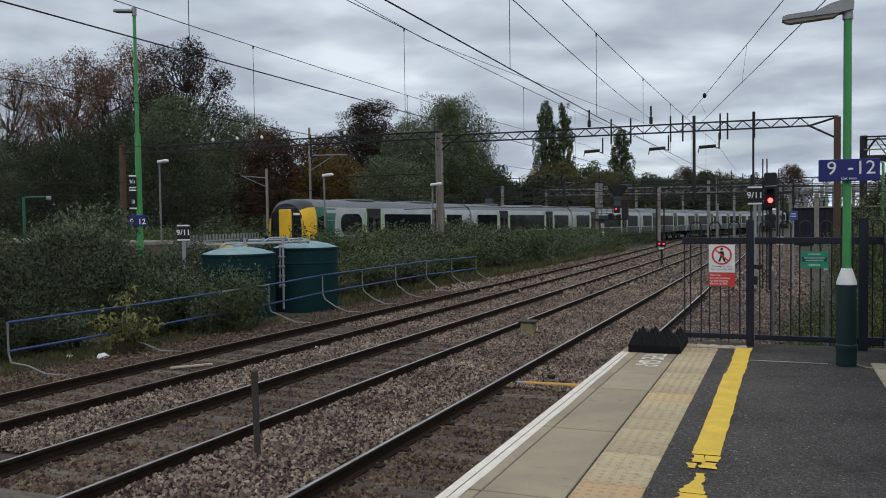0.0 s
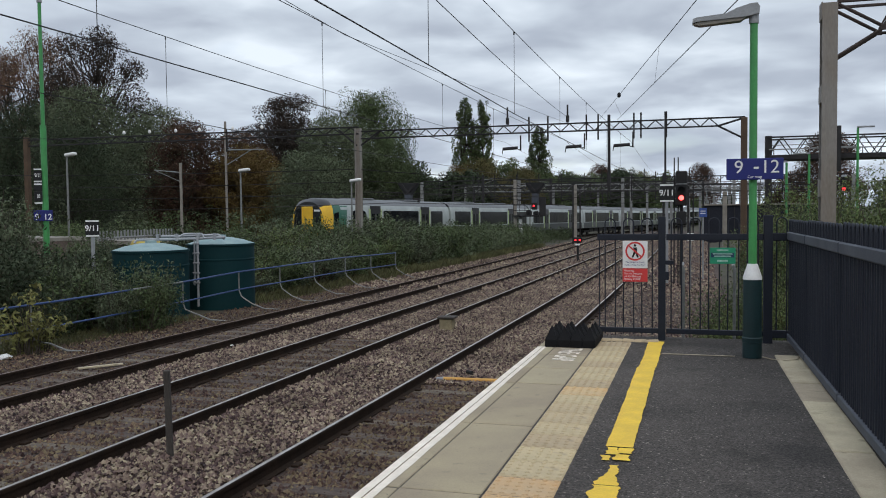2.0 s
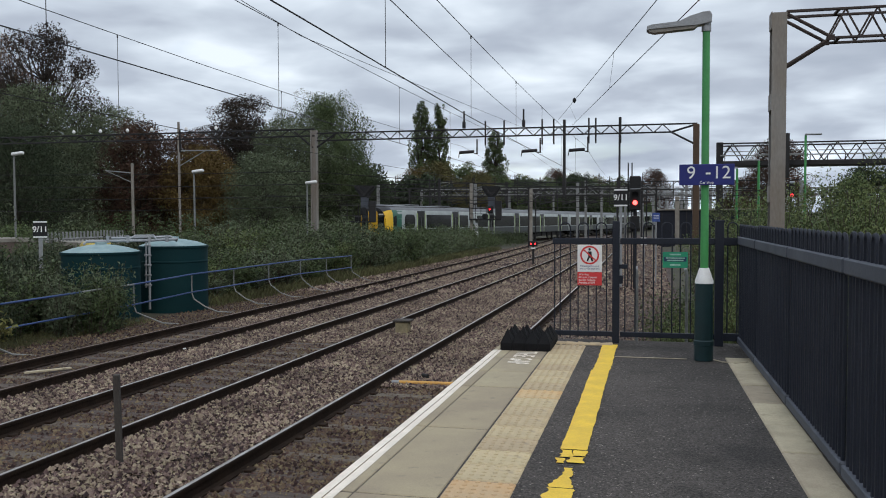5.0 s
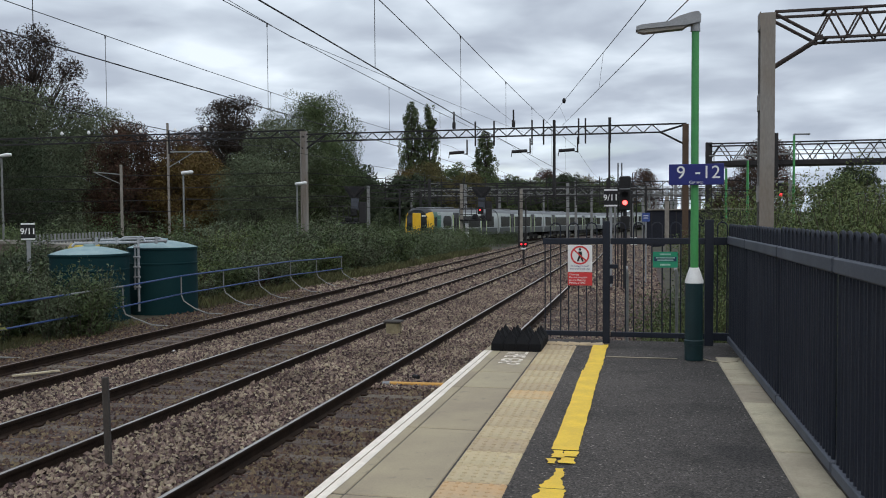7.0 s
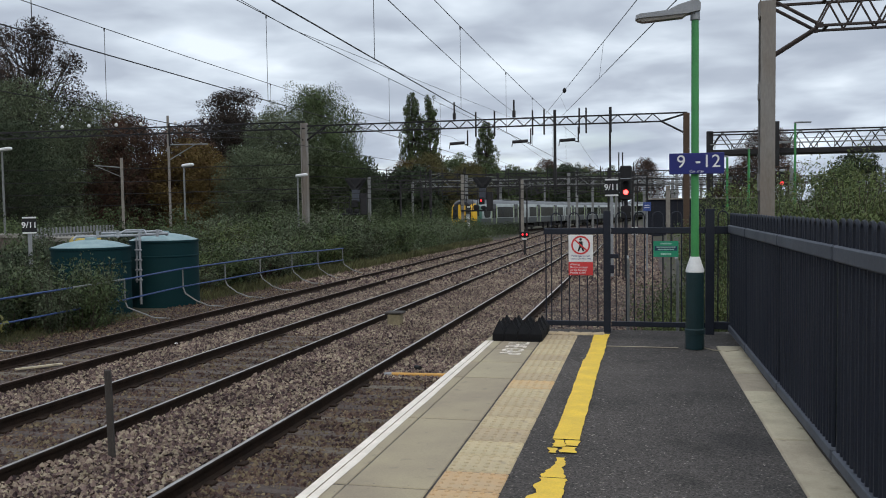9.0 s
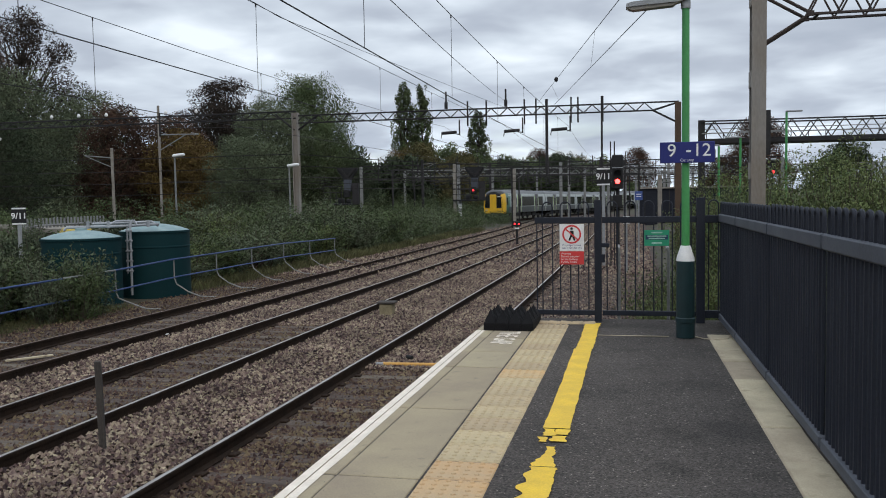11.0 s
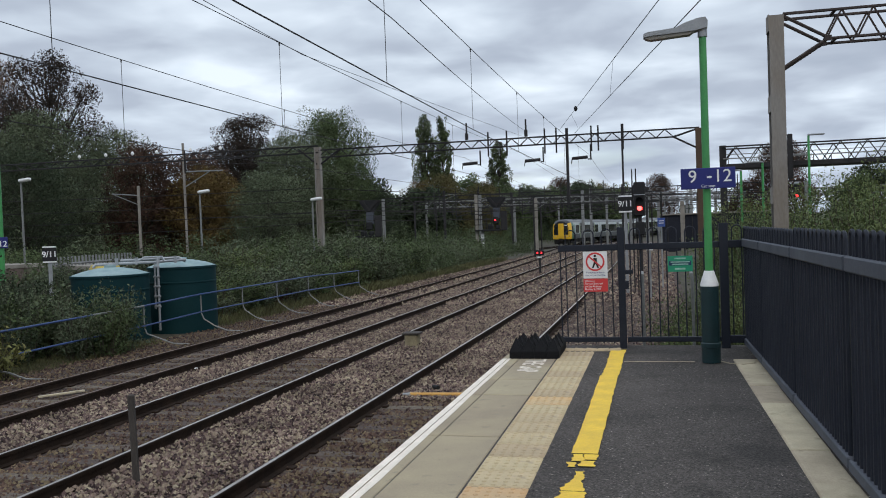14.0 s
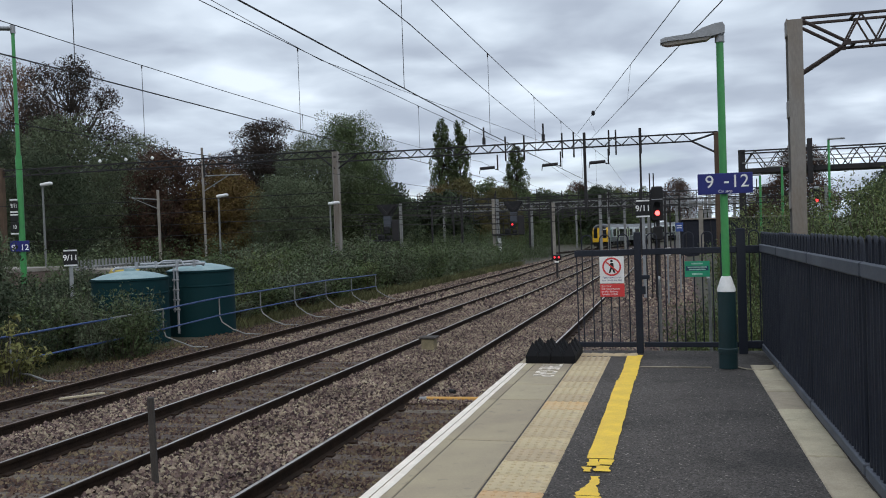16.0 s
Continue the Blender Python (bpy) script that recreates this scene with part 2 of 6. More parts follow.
M_TANK = mat("dark_green_plastic_tank", (0.004, 0.026, 0.030), 0.7, var=0.12, scale=1.5, grain=30, bump=0.06, second=(0.006, 0.030, 0.033), spec=0.12)
M_TANKLID = mat("pale_dusty_tank_lid", (0.25, 0.34, 0.34), 0.6, var=0.12, scale=3, grain=40, bump=0.06, second=(0.16, 0.25, 0.26))
M_PIPE = mat("pale_grey_pipe", (0.34, 0.36, 0.38), 0.5, 0.2, var=0.12, scale=4, grain=40, bump=0.06)
M_BLUERAIL = mat("blue_painted_tube", (0.014, 0.045, 0.15), 0.5, var=0.14, scale=4, grain=40, bump=0.06, second=(0.03, 0.06, 0.16))
M_GALV = mat("galvanised_tube", (0.22, 0.225, 0.215), 0.55, 0.4, var=0.14, scale=4, grain=40, bump=0.06)
M_TIMBER = mat("weathered_timber", (0.070, 0.060, 0.052), 0.9, var=0.25, scale=6, grain=40, bump=0.3, stretch=(5, 5, 0.6))
M_BLUEGREY = mat("blue_grey_plate", (0.060, 0.068, 0.085), 0.7, var=0.12, scale=3, grain=30, bump=0.05)
M_ORANGE = mat("orange_plastic_pipe", (0.62, 0.33, 0.08), 0.6, var=0.1, scale=5, grain=40, bump=0.1)
M_BARK = mat("tree_bark", (0.050, 0.040, 0.032), 0.95, var=0.3, scale=4, grain=20, bump=0.5)
M_TWIG = mat("shrub_stem", (0.075, 0.060, 0.045), 0.95, var=0.3, scale=4, grain=20, bump=0.3)


def leaf(name, c, c2, per=0.3):
    return mat(name, c, 0.75, var=0.15, scale=0.35, grain=3, bump=0, second=c2, per=-per, spec=0.12, trans=0.22)


L_DARK = leaf("dark_green_leaves", (0.06, 0.076, 0.042), (0.032, 0.043, 0.025))
L_MID = leaf("mid_green_leaves", (0.108, 0.14, 0.06), (0.056, 0.076, 0.035))
L_BRIGHT = leaf("fresh_green_leaves", (0.175, 0.205, 0.078), (0.092, 0.115, 0.046))
L_YELLOW = leaf("yellow_green_leaves", (0.25, 0.235, 0.085), (0.15, 0.15, 0.055))
L_RUST = leaf("rust_brown_leaves", (0.098, 0.056, 0.038), (0.056, 0.034, 0.025))
L_GOLD = leaf("golden_brown_leaves", (0.15, 0.098, 0.034), (0.085, 0.058, 0.022))
L_AUTUMN = leaf("brown_autumn_leaves", (0.18, 0.108, 0.07), (0.11, 0.068, 0.046))
L_PURPLE = leaf("dark_purple_brown_leaves", (0.056, 0.040, 0.033), (0.034, 0.027, 0.021))
L_GREYGREEN = leaf("grey_green_leaves", (0.136, 0.16, 0.092), (0.076, 0.093, 0.056))
L_OLIVE = leaf("olive_brown_leaves", (0.130, 0.112, 0.046), (0.075, 0.068, 0.030))
L_GRASS = leaf("grass_blades", (0.135, 0.132, 0.062), (0.080, 0.082, 0.040))

M_TRAINWHITE = mat("pale_grey_train_paint", (0.40, 0.435, 0.42), 0.42, var=0.05, scale=1, grain=20, bump=0.01, second=(0.29, 0.32, 0.31), spec=0.4)
M_TRAINROOF = mat("grey_train_roof", (0.15, 0.16, 0.165), 0.7, var=0.12, scale=1, grain=20, bump=0.03, second=(0.14, 0.145, 0.15))
M_TRAINGREEN = mat("dark_green_train_paint", (0.010, 0.105, 0.060), 0.35, var=0.05, scale=1, grain=20, bump=0.01, spec=0.5)
M_LIME = mat("lime_green_train_paint", (0.42, 0.52, 0.26), 0.45, var=0.05, scale=1, grain=20, bump=0.01, spec=0.4)
M_TRAINYELLOW = mat("yellow_train_front", (0.80, 0.48, 0.02), 0.4, var=0.05, scale=2, grain=20, bump=0.01, second=(0.70, 0.40, 0.02), spec=0.5)
M_TRAINBLACK = mat("black_train_panel", (0.014, 0.014, 0.016), 0.35, var=0.1, scale=2, grain=20, bump=0.01, spec=0.5)
M_WINDOW = mat("dark_train_glass", (0.010, 0.012, 0.013), 0.08, var=0.05, bump=0, spec=0.6)
M_UNDER = mat("sooty_underframe", (0.020, 0.018, 0.016), 0.85, var=0.3, scale=3, grain=20, bump=0.2)
M_HEADLAMP = mat("lamp_lens", (0.55, 0.55, 0.52), 0.15, var=0.05, bump=0)
G_RED = glow("red_signal_light", (1.0, 0.05, 0.045), 9.0)
G_REDDIM = glow("small_red_light", (1.0, 0.03, 0.04), 2.0)

# ---- mesh helpers ----


class Mesh:
    """Collects plain shapes into one mesh."""

    def __init__(self):
        self.v, self.f = [], []

    def add(self, vs, fs):
        o = len(self.v)
        self.v += [tuple(p) for p in vs]
        self.f += [tuple(i + o for i in f) for f in fs]
        return self

    def box(self, c, s, ch=0.004, m=None):
        """A box with chamfered edges: centre, full sizes."""
        h = [x / 2 for x in s]
        ch = min(ch, min(h) * 0.6)
        vs, idx = [], {}
        for sx in (-1, 1):
            for sy in (-1, 1):
                for sz in (-1, 1):
                    sg = (sx, sy, sz)
                    for ax in range(3):
                        p = [sg[k] * (h[k] - (0 if k == ax else ch)) for k in range(3)]
                        idx[sg, ax] = len(vs)
                        vs.append(Vector(p))
        fs = []
        for ax in range(3):
            a, b = [(1, 2), (2, 0), (0, 1)][ax]
            for s_ in (-1, 1):
                q = []
                for (ua, ub) in ((-1, -1), (1, -1), (1, 1), (-1, 1)):
                    g = [0, 0, 0]
                    g[ax], g[a], g[b] = s_, ua, ub
                    q.append(idx[tuple(g), ax])
                fs.append(q if s_ > 0 else q[::-1])
        for ax in range(3):
            a, b = [(1, 2), (2, 0), (0, 1)][ax]
            for ua in (-1, 1):
                for ub in (-1, 1):
                    g0, g1 = [0, 0, 0], [0, 0, 0]
                    g0[a], g0[b], g0[ax] = ua, ub, -1
                    g1[a], g1[b], g1[ax] = ua, ub, 1
                    q = [idx[tuple(g0), a], idx[tuple(g1), a], idx[tuple(g1), b], idx[tuple(g0), b]]
                    fs.append(q if ua * ub < 0 else q[::-1])
        for g in [(x, y, z) for x in (-1, 1) for y in (-1, 1) for z in (-1, 1)]:
            q = [idx[g, 0], idx[g, 1], idx[g, 2]]
            fs.append(q if g[0] * g[1] * g[2] > 0 else q[::-1])
        c = Vector(c)
        vs = [(m @ p if m else p) + c for p in vs]
        return self.add(vs, fs)

    def tube(self, p, q, r, r2=None, n=8, caps=True):
        p, q = Vector(p), Vector(q)
        d = (q - p).normalized()
        a = d.orthogonal().normalized()
        b = d.cross(a)
        r2 = r if r2 is None else r2
        vs = []
        for c, rr in ((p, r), (q, r2)):
            for i in range(n):
                t = 2 * math.pi * i / n
                vs.append(c + a * math.cos(t) * rr + b * math.sin(t) * rr)
        fs = [(i, (i + 1) % n, n + (i + 1) % n, n + i) for i in range(n)]
        if caps:
            fs += [tuple(range(n))[::-1], tuple(range(n, 2 * n))]
        return self.add(vs, fs)

    def path(self, pts, r, n=6):
        """A bent tube through points."""
        pts = [Vector(p) for p in pts]
        vs, fs = [], []
        a = None
        for i, p in enumerate(pts):
            d = (pts[min(i + 1, len(pts) - 1)] - pts[max(i - 1, 0)]).normalized()
            if a is None:
                a = d.orthogonal().normalized()
            a = (a - d * a.dot(d)).normalized()
            b = d.cross(a)
            for k in range(n):
                t = 2 * math.pi * k / n
                vs.append(p + a * math.cos(t) * r + b * math.sin(t) * r)
        for i in range(len(pts) - 1):
            for k in range(n):
                fs.append((i * n + k, i * n + (k + 1) % n, (i + 1) * n + (k + 1) % n, (i + 1) * n + k))
        fs += [tuple(range(n))[::-1], tuple(range((len(pts) - 1) * n, len(pts) * n))]
        return self.add(vs, fs)

    def lathe(self, c, prof, n=32, ax="z"):
        c = Vector(c)
        vs, fs = [], []
        for r, z in prof:
            for i in range(n):
                t = 2 * math.pi * i / n
                vs.append(c + Vector((r * math.cos(t), r * math.sin(t), z)))
        for j in range(len(prof) - 1):
            for i in range(n):
                fs.append((j * n + i, j * n + (i + 1) % n, (j + 1) * n + (i + 1) % n, (j + 1) * n + i))
        if prof[0][0] > 1e-6:
            fs.append(tuple(range(n))[::-1])
        if prof[-1][0] > 1e-6:
            fs.append(tuple(range((len(prof) - 1) * n, len(prof) * n)))
        return self.add(vs, fs)

    def prism(self, poly, axis, a, b):
        """A flat outline pushed along an axis from a to b. For axis y the outline is (x, z), for x (y, z), for z (x, y)."""
        def pt(u, w):
            return {"y": (u[0], w, u[1]), "x": (w, u[0], u[1]), "z": (u[0], u[1], w)}[axis]
        n = len(poly)
        vs = [pt(u, a) for u in poly] + [pt(u, b) for u in poly]
        fs = [(i, (i + 1) % n, n + (i + 1) % n, n + i) for i in range(n)] + [tuple(range(n))[::-1], tuple(range(n, 2 * n))]
        return self.add(vs, fs)

    def data(self, name, material, smooth=False):
        me = bpy.data.meshes.new(name)
        me.from_pydata(self.v, [], self.f)
        me.materials.append(material)
        bm = bmesh.new()
        bm.from_mesh(me)
        bmesh.ops.recalc_face_normals(bm, faces=bm.faces)
        bm.to_mesh(me)
        bm.free()
        if smooth:
            me.polygons.foreach_set("use_smooth", [True] * len(me.polygons))
            me.set_sharp_from_angle(angle=radians(38))
        return me


def part(name, mesh, material, parent=None, label="", smooth=False, at=None):
    ob = new(name, mesh if isinstance(mesh, bpy.types.Mesh) else mesh.data(name, material, smooth))
    if parent:
        ob.parent = parent
    if at is not None:
        ob.matrix_basis = at
    if label:
        ob["label"] = label
    return ob


def thing(name, label, category, at=None, group="", kind=""):
    ob = new(name)
    ob.empty_display_size = 0.1
    if at is not None:
        ob.matrix_basis = at
    return tagged(ob, label, category, group, kind)


def words(text, size, material, name, parent, at, align="CENTER", thick=0.0008, label="", bold=0.0):
    cu = bpy.data.curves.new(name, "FONT")
    cu.body, cu.size, cu.align_x, cu.align_y, cu.extrude, cu.offset = text, size, align, "CENTER", thick, bold
    tmp = bpy.data.objects.new(name, cu)
    scene.collection.objects.link(tmp)
    bpy.context.view_layer.update()
    me = bpy.data.meshes.new_from_object(tmp.evaluated_get(bpy.context.evaluated_depsgraph_get()))
    bpy.data.objects.remove(tmp)
    me.materials.clear()
    me.materials.append(material)
    return part(name, me, material, parent, label, at=at)


FACE = pose(0, 0, 0, 90, 0, 0)  # writing in the xy plane stood up, to be read by someone looking along +y

# ---- ground ----


def fall(y):
    """The railway falls gently away from the platform's end."""
    return -0.01 * (min(max(y, -30), 160) - 8)


RAIL_Z = -0.915


def ground_z(x, y):
    z = -1.13 + fall(y)
    if x < -10.2:
        z += 0.02 * min(1, (-10.2 - x) / 1.5) + 0.35 * min(1, max(0, (-13 - x) / 4))
    if x > 3.2:
        z += 0.5 * min(1, (x - 3.2) / 3)
    return z


def grid_sheet(name, xs, ys, zf, material):
    vs = [(x, y, zf(x, y)) for y in ys for x in xs]
    n = len(xs)
    fs = [(j * n + i, j * n + i + 1, (j + 1) * n + i + 1, (j + 1) * n + i) for j in range(len(ys) - 1) for i in range(n - 1)]
    m = Mesh()
    m.add(vs, fs)
    return part(name, m, material, smooth=True)


xs = [-2500, -900, -400, -200, -120, -80, -60, -45, -35, -28, -24, -21, -19, -17, -15, -13, -11.7, -10.2, -7, -3, 0, 3.2, 4.5, 6.2, 9, 14, 22, 35, 60, 100, 200, 400, 900, 2500]
ys = [-2500, -800, -300, -100, -60, -30, -20, -12, -6, 0, 6, 12, 18, 24, 30, 40, 50, 60, 75, 90, 110, 135, 160, 200, 300, 500, 900, 2500]
tagged(grid_sheet("ground", xs, ys, lambda x, y: ground_z(x, y) - 0.03, M_EARTH), "rough earth and weeds beside the railway", "ground", kind="structure")
bx = [-11.6, -10.9, -10.2, -9.2, -7, -5, -3, -1, -0.35]
by = list(np.arange(-12, 160, 4.0))


def ballast_z(x, y):
    z = RAIL_Z - 0.165 + fall(y)
    if x < -9.2:
        z -= 0.03 * (-9.2 - x)
    return z


tagged(grid_sheet("ballast_bed", bx, by, ballast_z, M_GROUND), "bed of brown-grey crushed stone under the tracks", "ballast", kind="structure")
tagged(grid_sheet("ballast_bed_beyond", [-0.35, 0.6, 1.6, 2.6], [11.2, 16, 30, 60, 100, 150], ballast_z, M_GROUND), "crushed stone beside the track past the platform", "ballast", kind="structure")

# ---- tracks ----
TRACKS = [(-1.66, 0.00010, True), (-5.08, 0.00003, True), (-8.13, 0.00022, False)]


def track_x(c, k, y):
    return c - k * max(0, y - 10) ** 2


def rail_object(name, c, k, off, y0, y1, head, path=None):
    """A flat-bottomed rail: foot, web and head, with the worn running surface on top."""
    prof = [(-0.07, -0.155), (0.07, -0.155), (0.07, -0.143), (0.012, -0.128), (0.012, -0.045), (0.034, -0.036), (0.035, -0.006), (0.028, 0.0), (-0.028, 0.0), (-0.035, -0.006), (-0.034, -0.036), (-0.012, -0.045), (-0.012, -0.128), (-0.07, -0.143)]
    m, top = Mesh(), Mesh()
    yy = list(np.arange(y0, min(y1, 60), 3.0)) + list(np.arange(max(y0, 60), y1, 8.0)) if path is None else path
    n = len(prof)
    vs, fs, tv, tf = [], [], [], []
    for j, y in enumerate(yy):
        x = track_x(c, k, y) + off if path is None else train_x(y) + off
        z = RAIL_Z + fall(y)
        vs += [(x + u, y, z + w) for u, w in prof]
        tv += [(x + u, y, z + w) for u, w in ((-0.022, 0.0012), (-0.014, 0.003), (0.014, 0.003), (0.022, 0.0012))]
        if j:
            a, b = (j - 1) * n, j * n
            fs += [(a + i, a + (i + 1) % n, b + (i + 1) % n, b + i) for i in range(n)]
            a, b = (j - 1) * 4, j * 4
            tf += [(a + i, a + i + 1, b + i + 1, b + i) for i in range(3)]
    m.add(vs, fs)
    top.add(tv, tf)
    r = part(name, m, M_RAIL)
    tagged(r, "rust-brown steel rail with a worn running surface", "rail", group="running rails", kind="structure")
    part("rail_head", top, head, r, "polished running surface")
    return r


for c, k, shiny in TRACKS:
    for off in (-0.752, 0.752):
        rail_object("rail", c, k, off, -12, 170, M_RAILTOP if shiny else M_RAILRUST)

TRAIN_Y = (0, 20, 40, 60.5, 80.7, 101, 121, 141, 161, 185, 215, 260)
TRAIN_X = (-25.6, -25.0, -23.6, -21.5, -18.6, -15.4, -12.5, -9.6, -6.6, -2.9, 1.8, 9)


def train_x(y):
    return float(np.interp(y, FINE_Y, FINE_X))


# the curve of the train's track, eased between its given places
FINE_Y = np.arange(0, 260, 1.0)
raw = np.interp(FINE_Y, TRAIN_Y, TRAIN_X)
ker = np.hanning(25)
ker /= ker.sum()
FINE_X = np.convolve(np.pad(raw, 12, mode="reflect", reflect_type="odd"), ker, mode="valid")
for off in (-0.752, 0.752):
    rail_object("rail", 0, 0, off, 0, 0, M_RAILRUST, path=list(np.arange(10, 200, 5.0)))

slm = Mesh().box((0, 0, -0.065), (2.5, 0.24, 0.13), 0.015).data("sleeper", M_SLEEPER)
chair = Mesh()
for s_ in (-0.752, 0.752):
    for d_ in (-0.11, 0.11):
        chair.box((s_ + d_, 0, 0.012), (0.09, 0.12, 0.03), 0.008)
chm = chair.data("rail_clip", M_RAIL)
bed = thing("track_sleepers", "rows of weathered sleepers with rail clips under the rails", "sleepers", kind="structure")
far_s = Mesh()
for c, k, _ in TRACKS:
    y = -3.0
    while y < 110:
        z = RAIL_Z - 0.150 + fall(y)
        x = track_x(c, k, y)
        if 2 < y < 48:
            tilt = pose(x + random.uniform(-0.02, 0.02), y, z, 0, 0, random.uniform(-0.7, 0.7))
            s = part("sleeper", slm, None, bed, at=tilt)
            part("rail_clip", chm, None, s)
        else:
            far_s.box((x, y, z - 0.065), (2.5, 0.24, 0.13), 0.015)
        y += 0.68
tagged(part("far_sleepers", far_s, M_SLEEPER, bed), kind="stuff")


def stones(name, regions, material, label, lo=0.014, hi=0.037):
    """Loose crushed stone: small faceted lumps scattered by regions (x0, x1, y0, y1, count, lift)."""
    base = np.array([(0, 0, 1), (0.94, 0, 0.2), (0.25, 0.85, 0.25), (-0.75, 0.55, 0.15), (-0.7, -0.6, 0.3), (0.3, -0.9, 0.1)]) * np.array([1, 1, 1.25]) - np.array([0, 0, 0.2])
    faces = [(0, 1, 2), (0, 2, 3), (0, 3, 4), (0, 4, 5), (0, 5, 1)]
    vv, ff, o = [], [], 0
    rng = np.random.default_rng(11)
    for x0, x1, y0, y1, count, lift, zf in regions:
        px_, py_ = rng.uniform(x0, x1, count), y0 + (y1 - y0) * rng.uniform(0, 1, count) ** 1.6
        for i in range(count):
            s = rng.uniform(lo, hi)
            a = rng.uniform(0, 6.28)
            p = base * (s * rng.uniform(0.6, 1.3, 3)) * rng.uniform(0.8, 1.2, (6, 1))
            ca, sa = math.cos(a), math.sin(a)
            b_ = rng.uniform(-0.5, 0.5)
            cb, sb = math.cos(b_), math.sin(b_)
            x_, y_, z_ = p[:, 0], p[:, 1] * cb - p[:, 2] * sb, p[:, 1] * sb + p[:, 2] * cb
            q = np.stack([x_ * ca - y_ * sa + px_[i], x_ * sa + y_ * ca + py_[i], z_ + zf(px_[i], py_[i]) + lift * rng.uniform(0.2, 1)], 1)
            vv.append(q)
            ff += [(u + o, v + o, w + o) for u, v, w in faces]
            o += 6
    me = bpy.data.meshes.new(name)
    me.from_pydata(np.concatenate(vv).tolist(), [], ff)
    me.materials.append(material)
    return tagged(new(name, me), label, "ballast", kind="stuff")


stones("ballast_stones", [(-2.35, -0.95, 12.5, 40, 17000, 0.045, ballast_z), (-5.78, -4.38, 17, 52, 13000, 0.04, lambda x, y: ballast_z(x, y) - 0.012), (-8.83, -7.45, 19, 56, 9000, 0.04, lambda x, y: ballast_z(x, y) - 0.014), (-4.2, -2.45, 4.5, 34, 42000, 0.085, ballast_z), (-7.25, -5.95, 7, 48, 23000, 0.07, ballast_z), (-0.85, -0.3, 4, 12, 3600, 0.03, ballast_z), (-0.8, 2.4, 11.5, 32, 11000, 0.04, ballast_z)], M_STONE, "loose pale grey-brown crushed ballast stones")
stones("dirty_ballast_stones", [(-2.3, -1.0, 4, 18, 8000, 0.035, lambda x, y: ballast_z(x, y) - 0.036), (-2.35, -1.0, 4.5, 17, 13000, 0.034, lambda x, y: ballast_z(x, y) - 0.026 + 0.014 * math.sin(x * 3.1 + y * 1.7) * math.sin(y * 2.3 - x)), (-5.75, -4.4, 6, 40, 15000, 0.035, lambda x, y: ballast_z(x, y) - 0.024), (-11.5, -9.0, 9, 60, 20000, 0.04, ballast_z), (-8.75, -7.5, 8, 46, 13000, 0.035, lambda x, y: ballast_z(x, y) - 0.03)], M_STONE_B, "dirty brown ballast stones between the rails")

stones("far_ballast_stones", [(-11.5, 2.4, 30, 95, 17000, 0.05, ballast_z)], M_STONE, "distant grey-brown crushed ballast", 0.04, 0.08)

# ---- platform ----
PLAT_END = 10.72


def edge_x(y):
    return -0.118 + (min(y, PLAT_END) - 4.2) * 0.0115


plat = tagged(part("platform", Mesh().prism([(edge_x(-8) + 0.12, -8), (3.30, -8), (2.90, PLAT_END), (edge_x(PLAT_END) + 0.12, PLAT_END)], "z", -1.6, -0.006), M_ASPHALT), "dark grey asphalt platform surface", "platform", kind="structure")
tagged(part("platform_wall", Mesh().prism([(edge_x(-8) + 0.10, -8), (edge_x(-8) + 0.125, -8), (edge_x(PLAT_END) + 0.125, PLAT_END), (edge_x(PLAT_END) + 0.10, PLAT_END)], "z", -1.4, -0.09), M_BRICK), "dark brick face under the platform edge", "platform wall", kind="structure")

TAC0, TAC1 = 0.573, 0.973
coping = thing("platform_coping", "pale buff coping slabs along the platform edge", "paving", kind="structure")
JOINTS = [-4.94, -3.38, -1.83, -0.27, 1.28, 2.83, 4.39, 5.96, 7.51, 8.29, 9.10, PLAT_END]
for y, y2 in zip(JOINTS[:-1], JOINTS[1:]):
    m = Mesh()
    g = 0.010
    for xa, xb in ((lambda v: edge_x(v), lambda v: edge_x(v) + 0.062), (lambda v: edge_x(v) + 0.068, lambda v: edge_x(v) + 0.194), (lambda v: edge_x(v) + 0.202, lambda v: TAC0 - 0.007)):
        m = Mesh()
        zj = random.uniform(-0.002, 0.001)
        q = [(xa(y + g), y + g), (xb(y + g), y + g), (xb(y2 - g), y2 - g), (xa(y2 - g), y2 - g)]
        cx, cy = sum(p[0] for p in q) / 4, sum(p[1] for p in q) / 4
        ins = [(p[0] + math.copysign(0.005, cx - p[0]), p[1] + math.copysign(0.005, cy - p[1])) for p in q]
        vs = [(p[0], p[1], -0.08) for p in q] + [(p[0], p[1], zj - 0.005) for p in q] + [(p[0], p[1], zj) for p in ins]
        fs = [(0, 1, 5, 4), (1, 2, 6, 5), (2, 3, 7, 6), (3, 0, 4, 7), (4, 5, 9, 8), (5, 6, 10, 9), (6, 7, 11, 10), (7, 4, 8, 11), (8, 9, 10, 11), (3, 2, 1, 0)]
        m.add(vs, fs)
        part("coping_slab", m, M_COPING, coping)
wl = Mesh()
yy = list(np.arange(-4.2, PLAT_END - 1.1, 0.45)) + [9.6]
vs, fs = [], []
